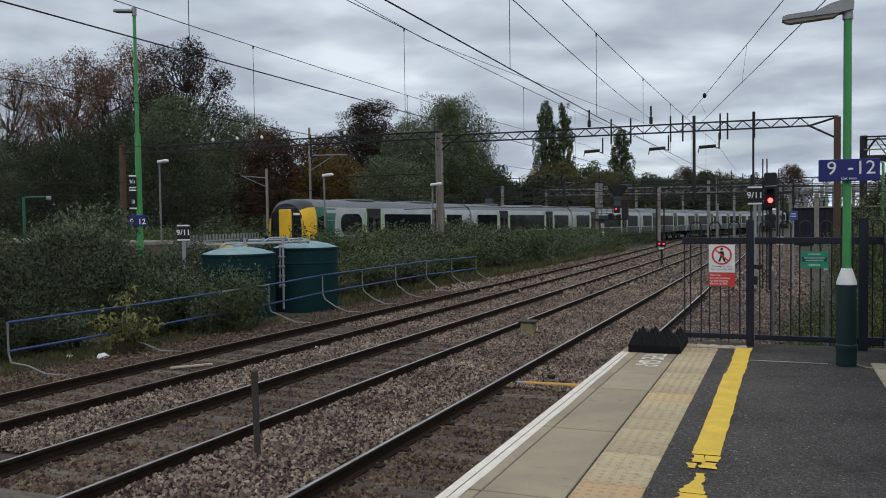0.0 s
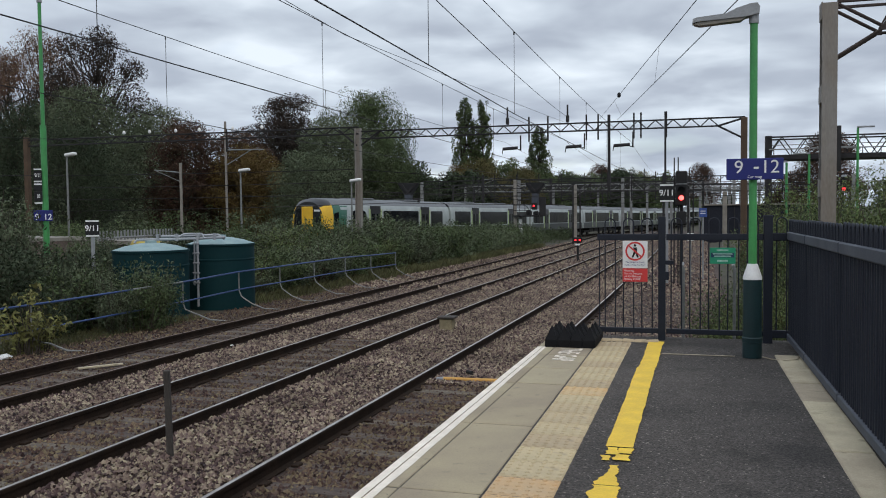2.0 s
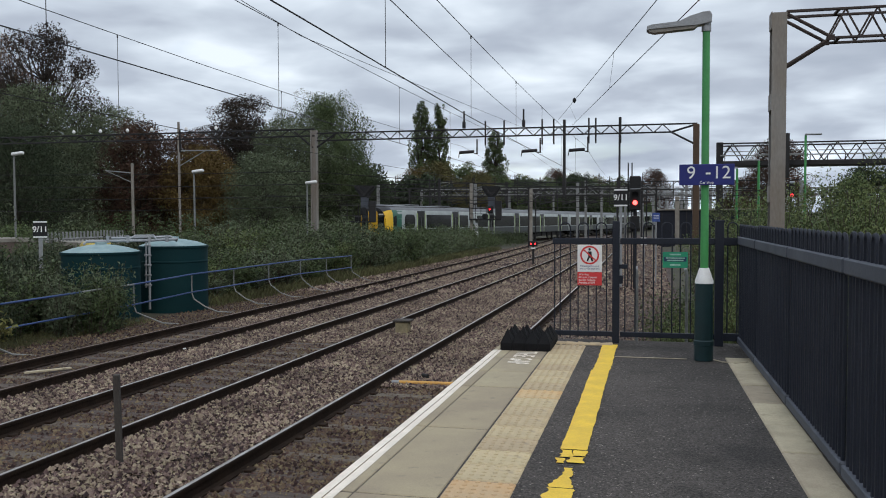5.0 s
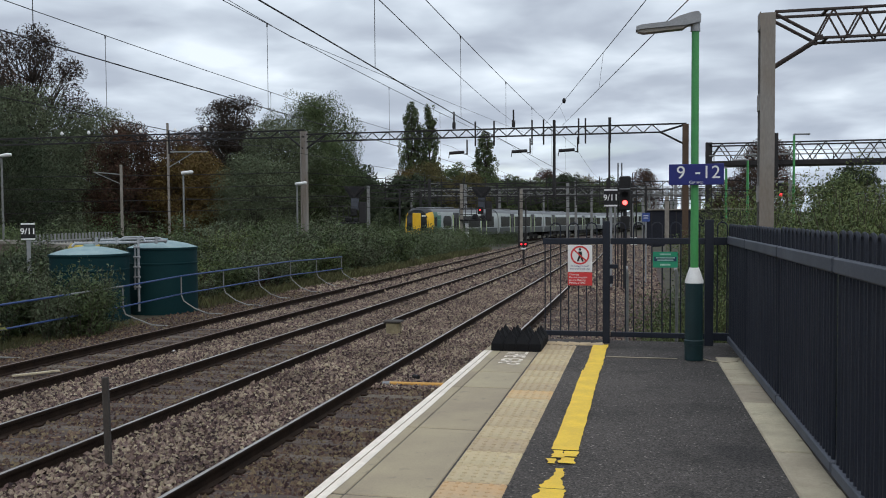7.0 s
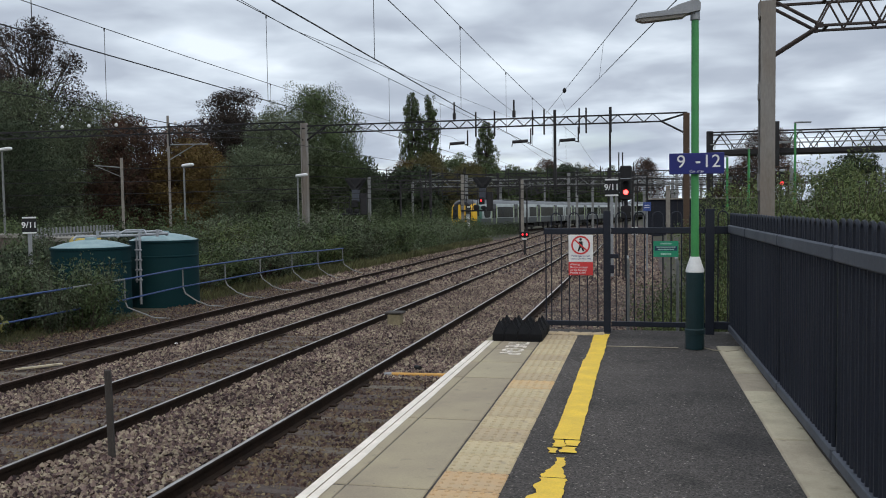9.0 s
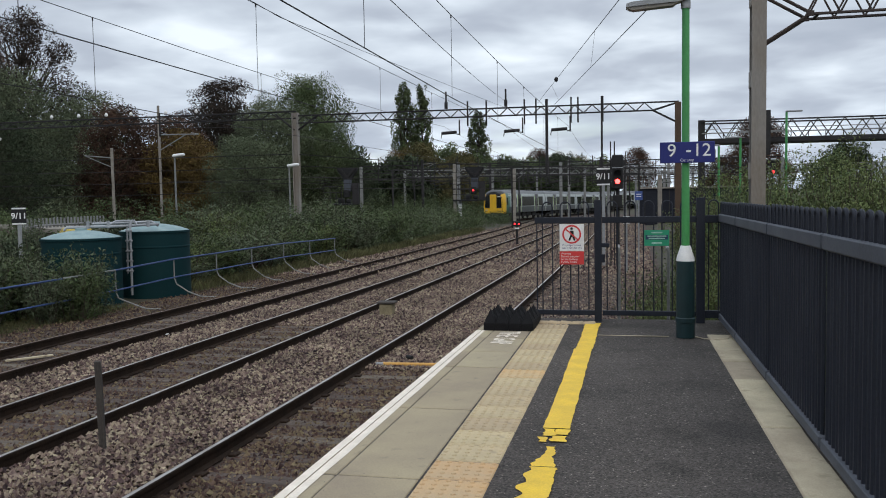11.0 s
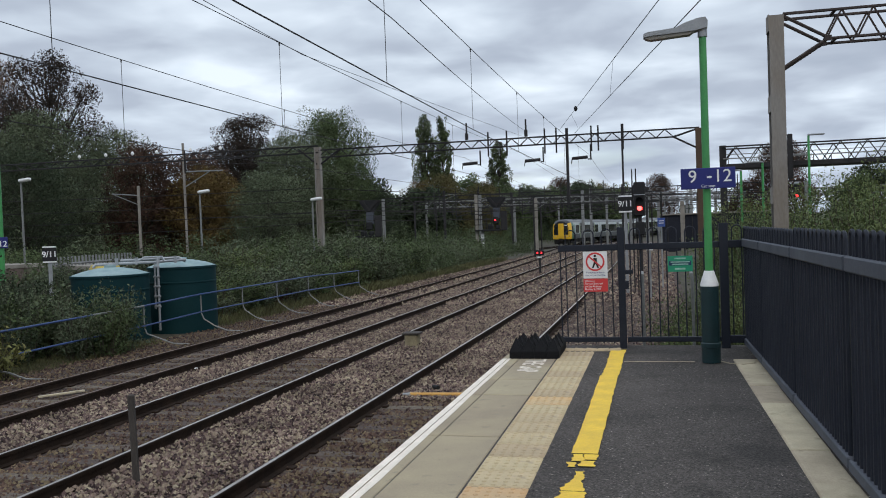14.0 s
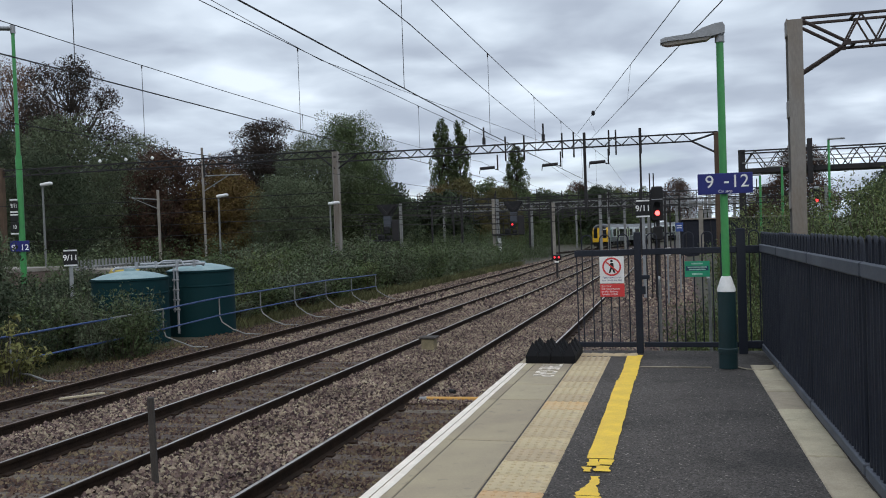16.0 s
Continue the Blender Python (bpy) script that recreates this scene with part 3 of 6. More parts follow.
for i, v in enumerate(yy):
    j = 0.004 * math.sin(v * 7.1) + 0.003 * math.sin(v * 17.3)
    vs += [(edge_x(v) + 0.004, v, 0.003), (edge_x(v) + 0.061, v, 0.003), (edge_x(v) + 0.069, v, 0.003), (edge_x(v) + 0.126 + j - max(0, v - 6) * 0.006, v, 0.003)]
    if i:
        fs += [(4 * i - 4, 4 * i - 3, 4 * i + 1, 4 * i), (4 * i - 2, 4 * i - 1, 4 * i + 3, 4 * i + 2)]
wl.add(vs, fs)
tagged(part("white_edge_line", wl, M_WHITE), "worn white line painted along the platform edge", "painted line", kind="structure")

tact = thing("tactile_strip", "buff tactile paving with rows of raised blisters", "paving", kind="structure")


def tactile_mesh(material):
    m = Mesh().box((0.2, 0.169, -0.03), (0.388, 0.322, 0.06), 0.007)
    for i in range(6):
        for j in range(5):
            m.lathe((0.033 + i * 0.067, 0.034 + j * 0.067, 0), [(0.017, -0.001), (0.013, 0.006), (0.007, 0.0075)], 8)
    return m.data("tactile_slab", material)


tm, to = tactile_mesh(M_TACTILE), tactile_mesh(M_TACTILE_O)
y, i = 10.15, 0
while y > -4:
    y -= 0.3375
    orange = i in (8, 16, 17, 18, 24, 25, 32)
    part("tactile_slab", to if orange else tm, None, tact, at=pose(TAC0, y, random.uniform(-0.001, 0.001)))
    i += 1
lip = Mesh()
for k in range(5):
    lip.box((0.64 + k * 0.14, 10.30, -0.012), (0.15, 0.16, 0.05), 0.02, Euler((0, radians(random.uniform(-6, 6)), 0)).to_matrix())
tagged(part("tactile_end_piece", lip, M_TACTILE), "uneven buff paving lip at the fence", "paving", kind="structure")


def ragged(xs0, xs1, y0, y1, seed, step=0.03, amp=0.012, z=0.003):
    rng = random.Random(seed)
    n = max(2, int((y1 - y0) / step))
    vs, fs = [], []
    a = b = 0
    for i in range(n + 1):
        v = y0 + (y1 - y0) * i / n
        a, b = a * 0.7 + rng.uniform(-amp, amp), b * 0.7 + rng.uniform(-amp, amp)
        vs += [(xs0(v) + a, v, z), (xs1(v) + b, v, z)]
        if i:
            fs.append((2 * i - 2, 2 * i - 1, 2 * i + 1, 2 * i))
    return vs, fs


yl = Mesh()
yl.add(*ragged(lambda v: 1.140, lambda v: 1.318, 5.55, 8.55, 3, 0.05, 0.003))
yl.add(*ragged(lambda v: 1.158, lambda v: 1.330, 8.55, 10.28, 4, 0.04, 0.005))
yl.add(*ragged(lambda v: 1.150, lambda v: 1.225, 5.36, 5.53, 5, 0.02, 0.012))
yl.add(*ragged(lambda v: 1.235, lambda v: 1.315, 5.40, 5.53, 6, 0.02, 0.010))
yl.add(*ragged(lambda v: 1.148, lambda v: 1.205, 5.22, 5.33, 7, 0.02, 0.012))
yl.add(*ragged(lambda v: 1.222, lambda v: 1.310, 5.24, 5.37, 8, 0.02, 0.012))
yl.add(*ragged(lambda v: 1.190 + 0.03 * math.sin(v * 9), lambda v: 1.265 + max(0, 5.0 - v) * 0.10, 4.72, 5.12, 9, 0.025, 0.012))
yl.add(*ragged(lambda v: 1.145 + 0.02 * math.sin(v * 30), lambda v: 1.31, 3.2, 4.71, 10, 0.03, 0.010))
yl.add(*ragged(lambda v: 1.145, lambda v: 1.31, -4, 3.2, 12, 0.05, 0.012))
tagged(part("yellow_line", yl, M_YELLOW), "thick yellow painted line, broken and flaking in places", "painted line", kind="structure")
tl = Mesh()
tl.box((1.72, 9.42, 0.001), (0.76, 0.022, 0.006), 0.002)
tagged(part("thin_cross_line", tl, M_SLAB), "thin pale line across the asphalt", "painted line", kind="structure")

edging = thing("edging_strip", "pale concrete edging slabs along the fence foot", "paving", kind="structure")
y, k = 9.56, 0
while y > -4.0:
    L = 0.755
    ya, yb = y - L + 0.006, y - 0.006
    xi, xo = (lambda v: 2.505 + (9.56 - v) * 0.0175), (lambda v: 2.745 + (10.5 - v) * 0.0165)
    zj, w_ = random.uniform(-0.004, 0.004), 0.007
    q = [(xi(ya), ya), (xo(ya), ya), (xo(yb), yb), (xi(yb), yb)]
    t_ = [(xi(ya) + w_, ya + w_), (xo(ya) - w_, ya + w_), (xo(yb) - w_, yb - w_), (xi(yb) + w_, yb - w_)]
    vs = [(a, b, -0.06) for a, b in q] + [(a, b, zj - 0.001) for a, b in q] + [(a, b, zj + 0.007) for a, b in t_]
    fs = [(0, 1, 5, 4), (1, 2, 6, 5), (2, 3, 7, 6), (3, 0, 4, 7), (4, 5, 9, 8), (5, 6, 10, 9), (6, 7, 11, 10), (7, 4, 8, 11), (8, 9, 10, 11)]
    part("edging_slab", Mesh().add(vs, fs), M_SLAB, edging)
    y -= L

text = thing("platform_lettering", "white worn letters painted on the coping slabs", "lettering")
words("THE GAP", 0.33, M_WHITE, "lettering", text, pose(0.36, 9.25, 0.004, 0, 0, -90) @ Matrix.Diagonal((0.55, 1.25, 1, 1)), bold=0.003)
text.children[0].matrix_basis = pose(0.345, 9.13, 0.003, 0, 0, -90) @ Matrix.Diagonal((0.62, 1.0, 1, 1))

# ---- end fence and gate ----


def bow_bars(parent, x0, x1, z0, zr, ztop, n_loops, axis="x", fixed=0.0, r=0.008, pitch=None, tall=None):
    """Pairs of round bars joined by a bow at the top."""
    w = (x1 - x0) / n_loops
    for i in range(n_loops):
        a, b = x0 + w * (i + 0.22), x0 + w * (i + 0.78)
        rad = (b - a) / 2
        pts = [(a, z0)] + [(a + rad - rad * math.cos(t), ztop - rad + rad * math.sin(t)) for t in np.linspace(0, math.pi, 9)] + [(b, z0)]
        pp = [(u, fixed, w_) if axis == "x" else (fixed, u, w_) for u, w_ in pts]
        part("bow_top_bar", Mesh().path(pp, r, 6), M_FENCE, parent, smooth=True)


FY = 10.5
gate = thing("end_gate", "dark blue-grey steel gate with bow-topped bars across the platform end", "gate")
for x, zt, w in ((1.300, 1.48, 0.085), (2.50, 1.49, 0.10)):
    part("post", Mesh().box((x, FY, zt / 2 - 0.03), (w, w, zt + 0.06), 0.006), M_FENCE, gate)
part("top_rail", Mesh().box((0.90, FY, 1.235), (0.74, 0.05, 0.075), 0.005), M_FENCE, gate)
part("top_rail", Mesh().box((1.90, FY, 1.235), (1.10, 0.05, 0.075), 0.005), M_FENCE, gate)
part("top_rail", Mesh().box((2.64, FY, 1.235), (0.20, 0.05, 0.09), 0.005), M_FENCE, gate)
part("bottom_rail", Mesh().box((0.90, FY, 0.10), (0.74, 0.05, 0.06), 0.005), M_FENCE, gate)
part("bottom_rail", Mesh().box((1.90, FY, 0.10), (1.10, 0.05, 0.06), 0.005), M_FENCE, gate)
part("bottom_rail", Mesh().box((2.64, FY, 0.10), (0.20, 0.05, 0.09), 0.005), M_FENCE, gate)
bow_bars(gate, 0.575, 1.235, 0.05, 1.235, 1.46, 3, fixed=FY)
part("bar", Mesh().tube((0.555, FY, 0.05), (0.555, FY, 1.235), 0.0085, n=6), M_FENCE, gate, smooth=True)
bow_bars(gate, 1.36, 2.44, 0.08, 1.235, 1.46, 5, fixed=FY)
bow_bars(gate, 2.55, 2.75, 0.08, 1.235, 1.46, 1, fixed=FY)
part("latch", Mesh().box((1.39, FY - 0.03, 0.93), (0.10, 0.04, 0.05), 0.006), M_FENCE, gate)
part("latch", Mesh().box((1.36, FY - 0.03, 0.77), (0.05, 0.04, 0.10), 0.006), M_FENCE, gate)

fence = thing("side_fence", "dark blue-grey bow-topped railing along the back of the platform", "fence", pose(2.735, 10.55, 0, 0, 0, 1.15) @ pose(-2.78, -10.55, 0))
FX = 2.78
pan = [(10.55, 9.03), (8.99, 7.12), (7.08, 5.22), (5.18, 3.32), (3.28, 1.42), (1.38, -0.5), (-0.54, -2.4), (-2.44, -4.3)]
for a, b in pan:
    dz = (10.5 - (a + b) / 2) * 0.0045
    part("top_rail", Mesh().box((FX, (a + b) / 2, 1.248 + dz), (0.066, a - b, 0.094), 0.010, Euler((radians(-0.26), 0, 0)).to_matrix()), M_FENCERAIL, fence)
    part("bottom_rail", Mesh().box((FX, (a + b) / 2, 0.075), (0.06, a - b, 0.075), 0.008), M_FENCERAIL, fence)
    n = round((a - b) / 0.158)
    bow_bars(fence, b + 0.01, a - 0.01, 0.075, 1.225, 1.425 + dz * 1.5, n, axis="y", fixed=FX, r=0.0135)
for yv in (9.01, 7.10, 5.20, 3.30, 1.40, -0.52, -2.42, -4.32):
    part("post", Mesh().box((FX + 0.05, yv, 0.61), (0.05, 0.06, 1.36), 0.006), M_FENCE, fence)

# ---- trespass mat ----
mat_thing = thing("anti_trespass_mat", "black rubber mat with pointed pyramids on the platform edge", "trespass guard")
for i in range(4):
    for j in range(3):
        x0, y0 = 0.03 + i * 0.145, 9.60 + j * 0.27
        h = random.uniform(0.15, 0.17)
        vs = [(x0, y0, 0.0), (x0 + 0.14, y0, 0.0), (x0 + 0.14, y0 + 0.26, 0.0), (x0, y0 + 0.26, 0.0), (x0, y0, 0.085), (x0 + 0.14, y0, 0.085), (x0 + 0.14, y0 + 0.26, 0.085), (x0, y0 + 0.26, 0.085), (x0 + 0.068, y0 + 0.1, 0.075 + h)]
        part("pyramid", Mesh().add(vs, [(0, 1, 5, 4), (1, 2, 6, 5), (2, 3, 7, 6), (3, 0, 4, 7), (4, 5, 8), (5, 6, 8), (6, 7, 8), (7, 4, 8), (3, 2, 1, 0)]), M_BLACKMAT, mat_thing)

# ---- station lamp with the blue sign ----


def lamp_post(name, label, at, height, base_h, r=0.042, group=""):
    o = thing(name, label, "lamp post", at, group)
    part("base", Mesh().lathe((0, 0, 0), [(0.098, 0), (0.098, 0.16), (0.104, 0.165), (0.104, 0.21), (0.096, 0.22), (0.094, base_h), (0.04, base_h)], 24), M_TEALBASE, o, "dark teal painted steel base", smooth=True)
    part("collar", Mesh().lathe((0, 0, 0), [(0.096, base_h - 0.005), (0.096, base_h + 0.02), (0.05, base_h + 0.16), (0.03, base_h + 0.16)], 24), M_WHITEPAINT, o, "white cone collar", smooth=True)
    part("pole", Mesh().tube((0, 0, base_h + 0.1), (0, 0, height), r, r * 0.92, 20), M_GREENPOLE, o, "bright green painted pole", smooth=True)
    lan = Mesh()
    lan.tube((0, 0, height - 0.01), (0, 0, height + 0.11), 0.05, 0.048, 16)
    prof = [(0.03, 0.19), (0.055, 0.15), (0.05, 0.08), (-0.08, 0.055), (-0.53, 0.035), (-0.615, 0.025), (-0.61, 0.065), (-0.56, 0.08), (-0.28, 0.10), (-0.17, 0.15), (-0.04, 0.185)]
    lan.prism([(u, height + w) for u, w in prof], "y", -0.075, 0.075)
    part("lantern", lan, M_GREYMETAL, o, "grey lamp head", smooth=True)
    dif = Mesh().prism([(u, height + w) for u, w in [(-0.08, 0.057), (-0.58, 0.034), (-0.60, 0.012), (-0.54, -0.006), (-0.13, 0.02)]], "y", -0.06, 0.06)
    part("lamp_cover", dif, M_DIFFUSER, o, "cloudy lens under the head", smooth=True)
    return o


lamp = lamp_post("lamp_post", "green station lamp post with dark base and white collar", pose(2.27, 9.40, 0.0), 3.50, 0.83)
sign = thing("car_stop_sign", "blue car stop sign with white numbers on the lamp post", "sign", pose(2.282, 9.33, 1.98, 0, 0, 0))
part("panel", Mesh().box((0, 0, 0), (0.560, 0.018, 0.222), 0.006), M_BLUESIGN, sign)
words("9", 0.19, M_WHITEPAINT, "number", sign, pose(-0.158, -0.0115, 0.016) @ FACE)
part("dash", Mesh().box((0.014, -0.0105, 0.012), (0.048, 0.003, 0.020), 0.001), M_WHITEPAINT, sign)
words("12", 0.19, M_WHITEPAINT, "number", sign, pose(0.150, -0.0115, 0.016) @ FACE)
words("Car stop", 0.040, M_WHITEPAINT, "small_words", sign, pose(0, -0.0105, -0.082) @ FACE)
part("bracket", Mesh().box((-0.012, 0.03, 0.03), (0.12, 0.05, 0.03), 0.004), M_GREYMETAL, sign)

nos = thing("warning_sign", "white and red no-crossing warning sign on the gate", "sign", pose(0.985, FY - 0.035, 0.945))
part("panel", Mesh().box((0, 0, 0.08), (0.295, 0.006, 0.33), 0.002), M_WHITEPAINT, nos)
part("red_panel", Mesh().box((0, 0, -0.17), (0.295, 0.006, 0.16), 0.002), M_REDSIGN, nos, "red lower panel")
ring = Mesh()
pts = [(0.115 * math.cos(t), -0.005, 0.115 * math.sin(t) + 0.12) for t in np.linspace(0, 2 * math.pi, 33)]
inn = [(0.094 * math.cos(t), -0.005, 0.094 * math.sin(t) + 0.12) for t in np.linspace(0, 2 * math.pi, 33)]
ring.add(pts + inn, [(i, i + 1, 33 + i + 1, 33 + i) for i in range(32)])
part("red_ring", ring, M_REDSIGN, nos)
pic = Mesh().lathe((0, 0, 0), [(0.016, 0), (0.016, 0.001)], 12)
pic.v = [(x, -0.0045 - z, y + 0.190) for x, y, z in pic.v]
pic.prism([(-0.02, 0.165), (0.022, 0.165), (0.026, 0.11), (0.045, 0.045), (0.025, 0.042), (0.004, 0.095), (-0.02, 0.042), (-0.04, 0.045), (-0.016, 0.11)], "y", -0.0055, -0.0035)
part("pictogram", pic, M_BLACK, nos, "plain black mark")
part("red_bar", Mesh().box((0, -0.0062, 0.12), (0.20, 0.002, 0.017), 0.0005, Euler((0, radians(42), 0)).to_matrix()), M_REDSIGN, nos)
words("Passengers must\nnot cross the line", 0.034, M_BLUESIGN, "words", nos, pose(0, -0.004, -0.030) @ FACE)
words("Warning\nDo not trespass\non the Railway\nPenalty £1000", 0.034, M_WHITEPAINT, "words", nos, pose(-0.135, -0.004, -0.125) @ FACE, align="LEFT")
nos.children[-1].matrix_basis = pose(-0.132, -0.004, -0.168) @ FACE

gsn = thing("green_notice", "small green notice with white lines on the gate", "sign", pose(1.995, FY - 0.035, 1.015))
part("panel", Mesh().box((0, 0, 0), (0.29, 0.006, 0.19), 0.002), M_GREENSIGN, gsn)
for w_, z_, h_ in ((0.13, 0.065, 0.018), (0.22, 0.022, 0.014), (0.19, -0.005, 0.014), (0.12, -0.06, 0.022)):
    part("text_bar", Mesh().box((0, -0.004, z_), (w_, 0.002, h_), 0.0005), mat("pale_green_text", (0.35, 0.6, 0.5), 0.6, bump=0), gsn)
part("dark_band", Mesh().box((0, -0.0035, 0.008), (0.26, 0.002, 0.055), 0.0005), mat("navy_band", (0.02, 0.06, 0.12), 0.6, bump=0), gsn)

wire = thing("loose_cable", "pale loose cable on the ground by the lamp", "cable")
part("cable", Mesh().path([(2.36, 9.42, 0.008), (2.45, 9.28, 0.008), (2.58, 9.20, 0.010), (2.70, 9.28, 0.012), (2.76, 9.55, 0.03)], 0.006), M_SLAB, wire, smooth=True)
for x in (1.54, 2.15):
    o = thing("handrail_post", "galvanised handrail upright beyond the gate", "handrail", group="gate handrails")
    part("upright", Mesh().path([(x, 11.0, -0.9), (x, 11.0, 0.80), (x - 0.01, 11.0, 0.85), (x - 0.01, 11.3, 0.87)], 0.02, 8), M_GALV, o, smooth=True)

# ---- overhead line: portals, masts, wires ----


def lattice(name_parent, x0, x1, y, zb, zt, step, material, r=0.05, dbl=0.0, name="boom", thin=0.6):
    """A lattice beam along x: two chords with zigzag bracing."""
    m = Mesh()
    for dy in ((-dbl / 2, dbl / 2) if dbl else (0,)):
        m.box(((x0 + x1) / 2, y + dy, zb), (x1 - x0, r * 1.6, r * 1.6), 0.01)
        m.box(((x0 + x1) / 2, y + dy, zt), (x1 - x0, r * 1.6, r * 1.6), 0.01)
        n = max(1, round((x1 - x0) / step))
        w = (x1 - x0) / n
        for i in range(n):
            a = x0 + i * w
            m.tube((a, y + dy, zb), (a + w / 2, y + dy, zt), r * thin, n=5)
            m.tube((a + w / 2, y + dy, zt), (a + w, y + dy, zb), r * thin, n=5)
    return part(name, m, material, name_parent)


def hmast(m, x, y, z0, z1, w=0.3, d=0.3, t=0.03):
    """A rolled H section standing up."""
    a, b, k = w / 2, d / 2, t / 2
    return m.prism([(x + u, y + v) for u, v in ((-a, -b), (-a + t, -b), (-a + t, -k), (a - t, -k), (a - t, -b), (a, -b), (a, b), (a - t, b), (a - t, k), (-a + t, k), (-a + t, b), (-a, b))], "z", z0, z1)


GZ = lambda x, y: ground_z(x, y) - 0.1
por = thing("overhead_portal", "dark steel lattice portal carrying the overhead wires across the tracks", "overhead gantry")
PY = 45.0
m = hmast(Mesh(), -16.55, PY, GZ(-16.5, PY), 6.15, 0.34, 0.30, 0.05)
part("mast", m, M_MASTGREY, por, "pale weathered square mast")
part("mast", Mesh().box((3.80, PY, (5.95 + GZ(3.8, PY)) / 2), (0.30, 0.30, 5.95 - GZ(3.8, PY)), 0.02), M_BROWNSTEEL, por, "brown rusty mast")
part("mast", Mesh().box((-39.0, PY, 2.2), (0.30, 0.30, 8.4), 0.02), M_BROWNSTEEL, por)
lattice(por, -16.5, 2.6, PY, 5.58, 5.98, 0.85, M_DARKSTEEL, 0.048)
part("boom_end", Mesh().box((3.2, PY, 5.98), (1.3, 0.077, 0.077), 0.01), M_DARKSTEEL, por)
lattice(por, -39.0, -16.5, PY, 5.85, 6.22, 1.0, M_DARKSTEEL, 0.05)
for a, b in (((-16.4, PY, 5.2), (-15.3, PY, 5.95)), ((-16.6, PY, 5.2), (-17.7, PY, 6.1)), ((3.75, PY, 4.95), (2.58, PY, 5.58)), ((3.75, PY, 5.92), (2.58, PY, 5.58))):
    part("brace", Mesh().tube(a, b, 0.05, n=6), M_DARKSTEEL, por)
for x in (-24.8, -6.9, -5.9, -3.9, -3.3, -1.5, -1.15, 0.1):
    part("drop_post", Mesh().box((x, PY, 5.75), (0.08, 0.08, 1.3), 0.01), M_DARKSTEEL, por)
part("upright", Mesh().box((-2.75, PY, 4.4), (0.14, 0.14, 3.9), 0.01), M_DARKSTEEL, por)
part("upright", Mesh().box((0.05, PY, 4.6), (0.10, 0.10, 3.6), 0.01), M_DARKSTEEL, por)
for x in (-7.35, -4.0, -1.55):
    ins = Mesh().tube((x - 0.95, PY - 0.05, 4.76), (x - 0.15, PY - 0.05, 4.80), 0.085, n=10)
    ins.tube((x - 0.15, PY, 4.7), (x, PY, 4.7), 0.03, n=6).box((x, PY, 5.05), (0.07, 0.07, 0.8), 0.01)
    ins.tube((x - 0.95, PY, 4.80), (x - 1.0, PY, 4.5), 0.025, n=6)
    part("insulator", ins, M_DARKSTEEL, por, "dark ribbed insulator arm")

for x in (-8.05, -4.87):
    part("wire_support", Mesh().box((x, PY, 6.22), (0.16, 0.16, 0.36), 0.02).tube((x, PY, 6.3), (x, PY, 6.95), 0.05, n=6), M_DARKSTEEL, por)
nm = thing("near_mast", "grey-brown steel H-section mast with a lattice boom behind the fence", "overhead gantry")
NY = 16.5
col = Mesh().prism([(3.78, NY - 0.171), (4.031, NY - 0.171), (4.031, NY + 0.171), (3.78, NY + 0.171), (3.78, NY + 0.149), (4.009, NY + 0.149), (4.009, NY - 0.149), (3.78, NY - 0.149)], "z", -1.2, 5.13)
part("mast", col, M_MASTGREY, nm)
part("mast_web", Mesh().box((3.86, NY, 1.96), (0.02, 0.28, 6.30), 0.004), M_BROWNSTEEL, nm, "dark rusty inner web")
for z in (-0.7, 0.6, 1.9, 3.55, 5.0):
    part("batten_plate", Mesh().box((3.775, NY, z), (0.016, 0.34, 0.30), 0.004), M_MASTGREY, nm)
for dy, nm_ in ((-0.14, "boom"), (0.36, "rear_boom")):
    yb = NY + dy
    lattice(nm, 4.74, 14.0, yb, 4.64, 5.14, 0.52, M_BOOM, 0.030, name=nm_)
    part("top_chord", Mesh().box((4.39, yb, 5.14), (0.74, 0.05, 0.05), 0.008), M_BOOM, nm)
    part("knee_brace", Mesh().tube((4.03, yb, 5.10), (4.76, yb, 4.66), 0.030, n=6), M_BOOM, nm)
    part("knee_brace", Mesh().tube((4.03, yb, 4.19), (4.76, yb, 4.64), 0.030, n=6), M_BOOM, nm)
    part("gusset", Mesh().box((4.76, yb - 0.03, 4.645), (0.12, 0.012, 0.10), 0.004), M_BOOM, nm)
for x in (4.9, 6.2, 7.5):
    for z in (4.64, 5.14):
        part("cross_tie", Mesh().box((x, NY + 0.11, z), (0.05, 0.5, 0.04), 0.006), M_BOOM, nm)
part("mast", hmast(Mesh(), 14.1, NY, -1.0, 5.12, 0.30, 0.34, 0.028), M_MASTGREY, nm)


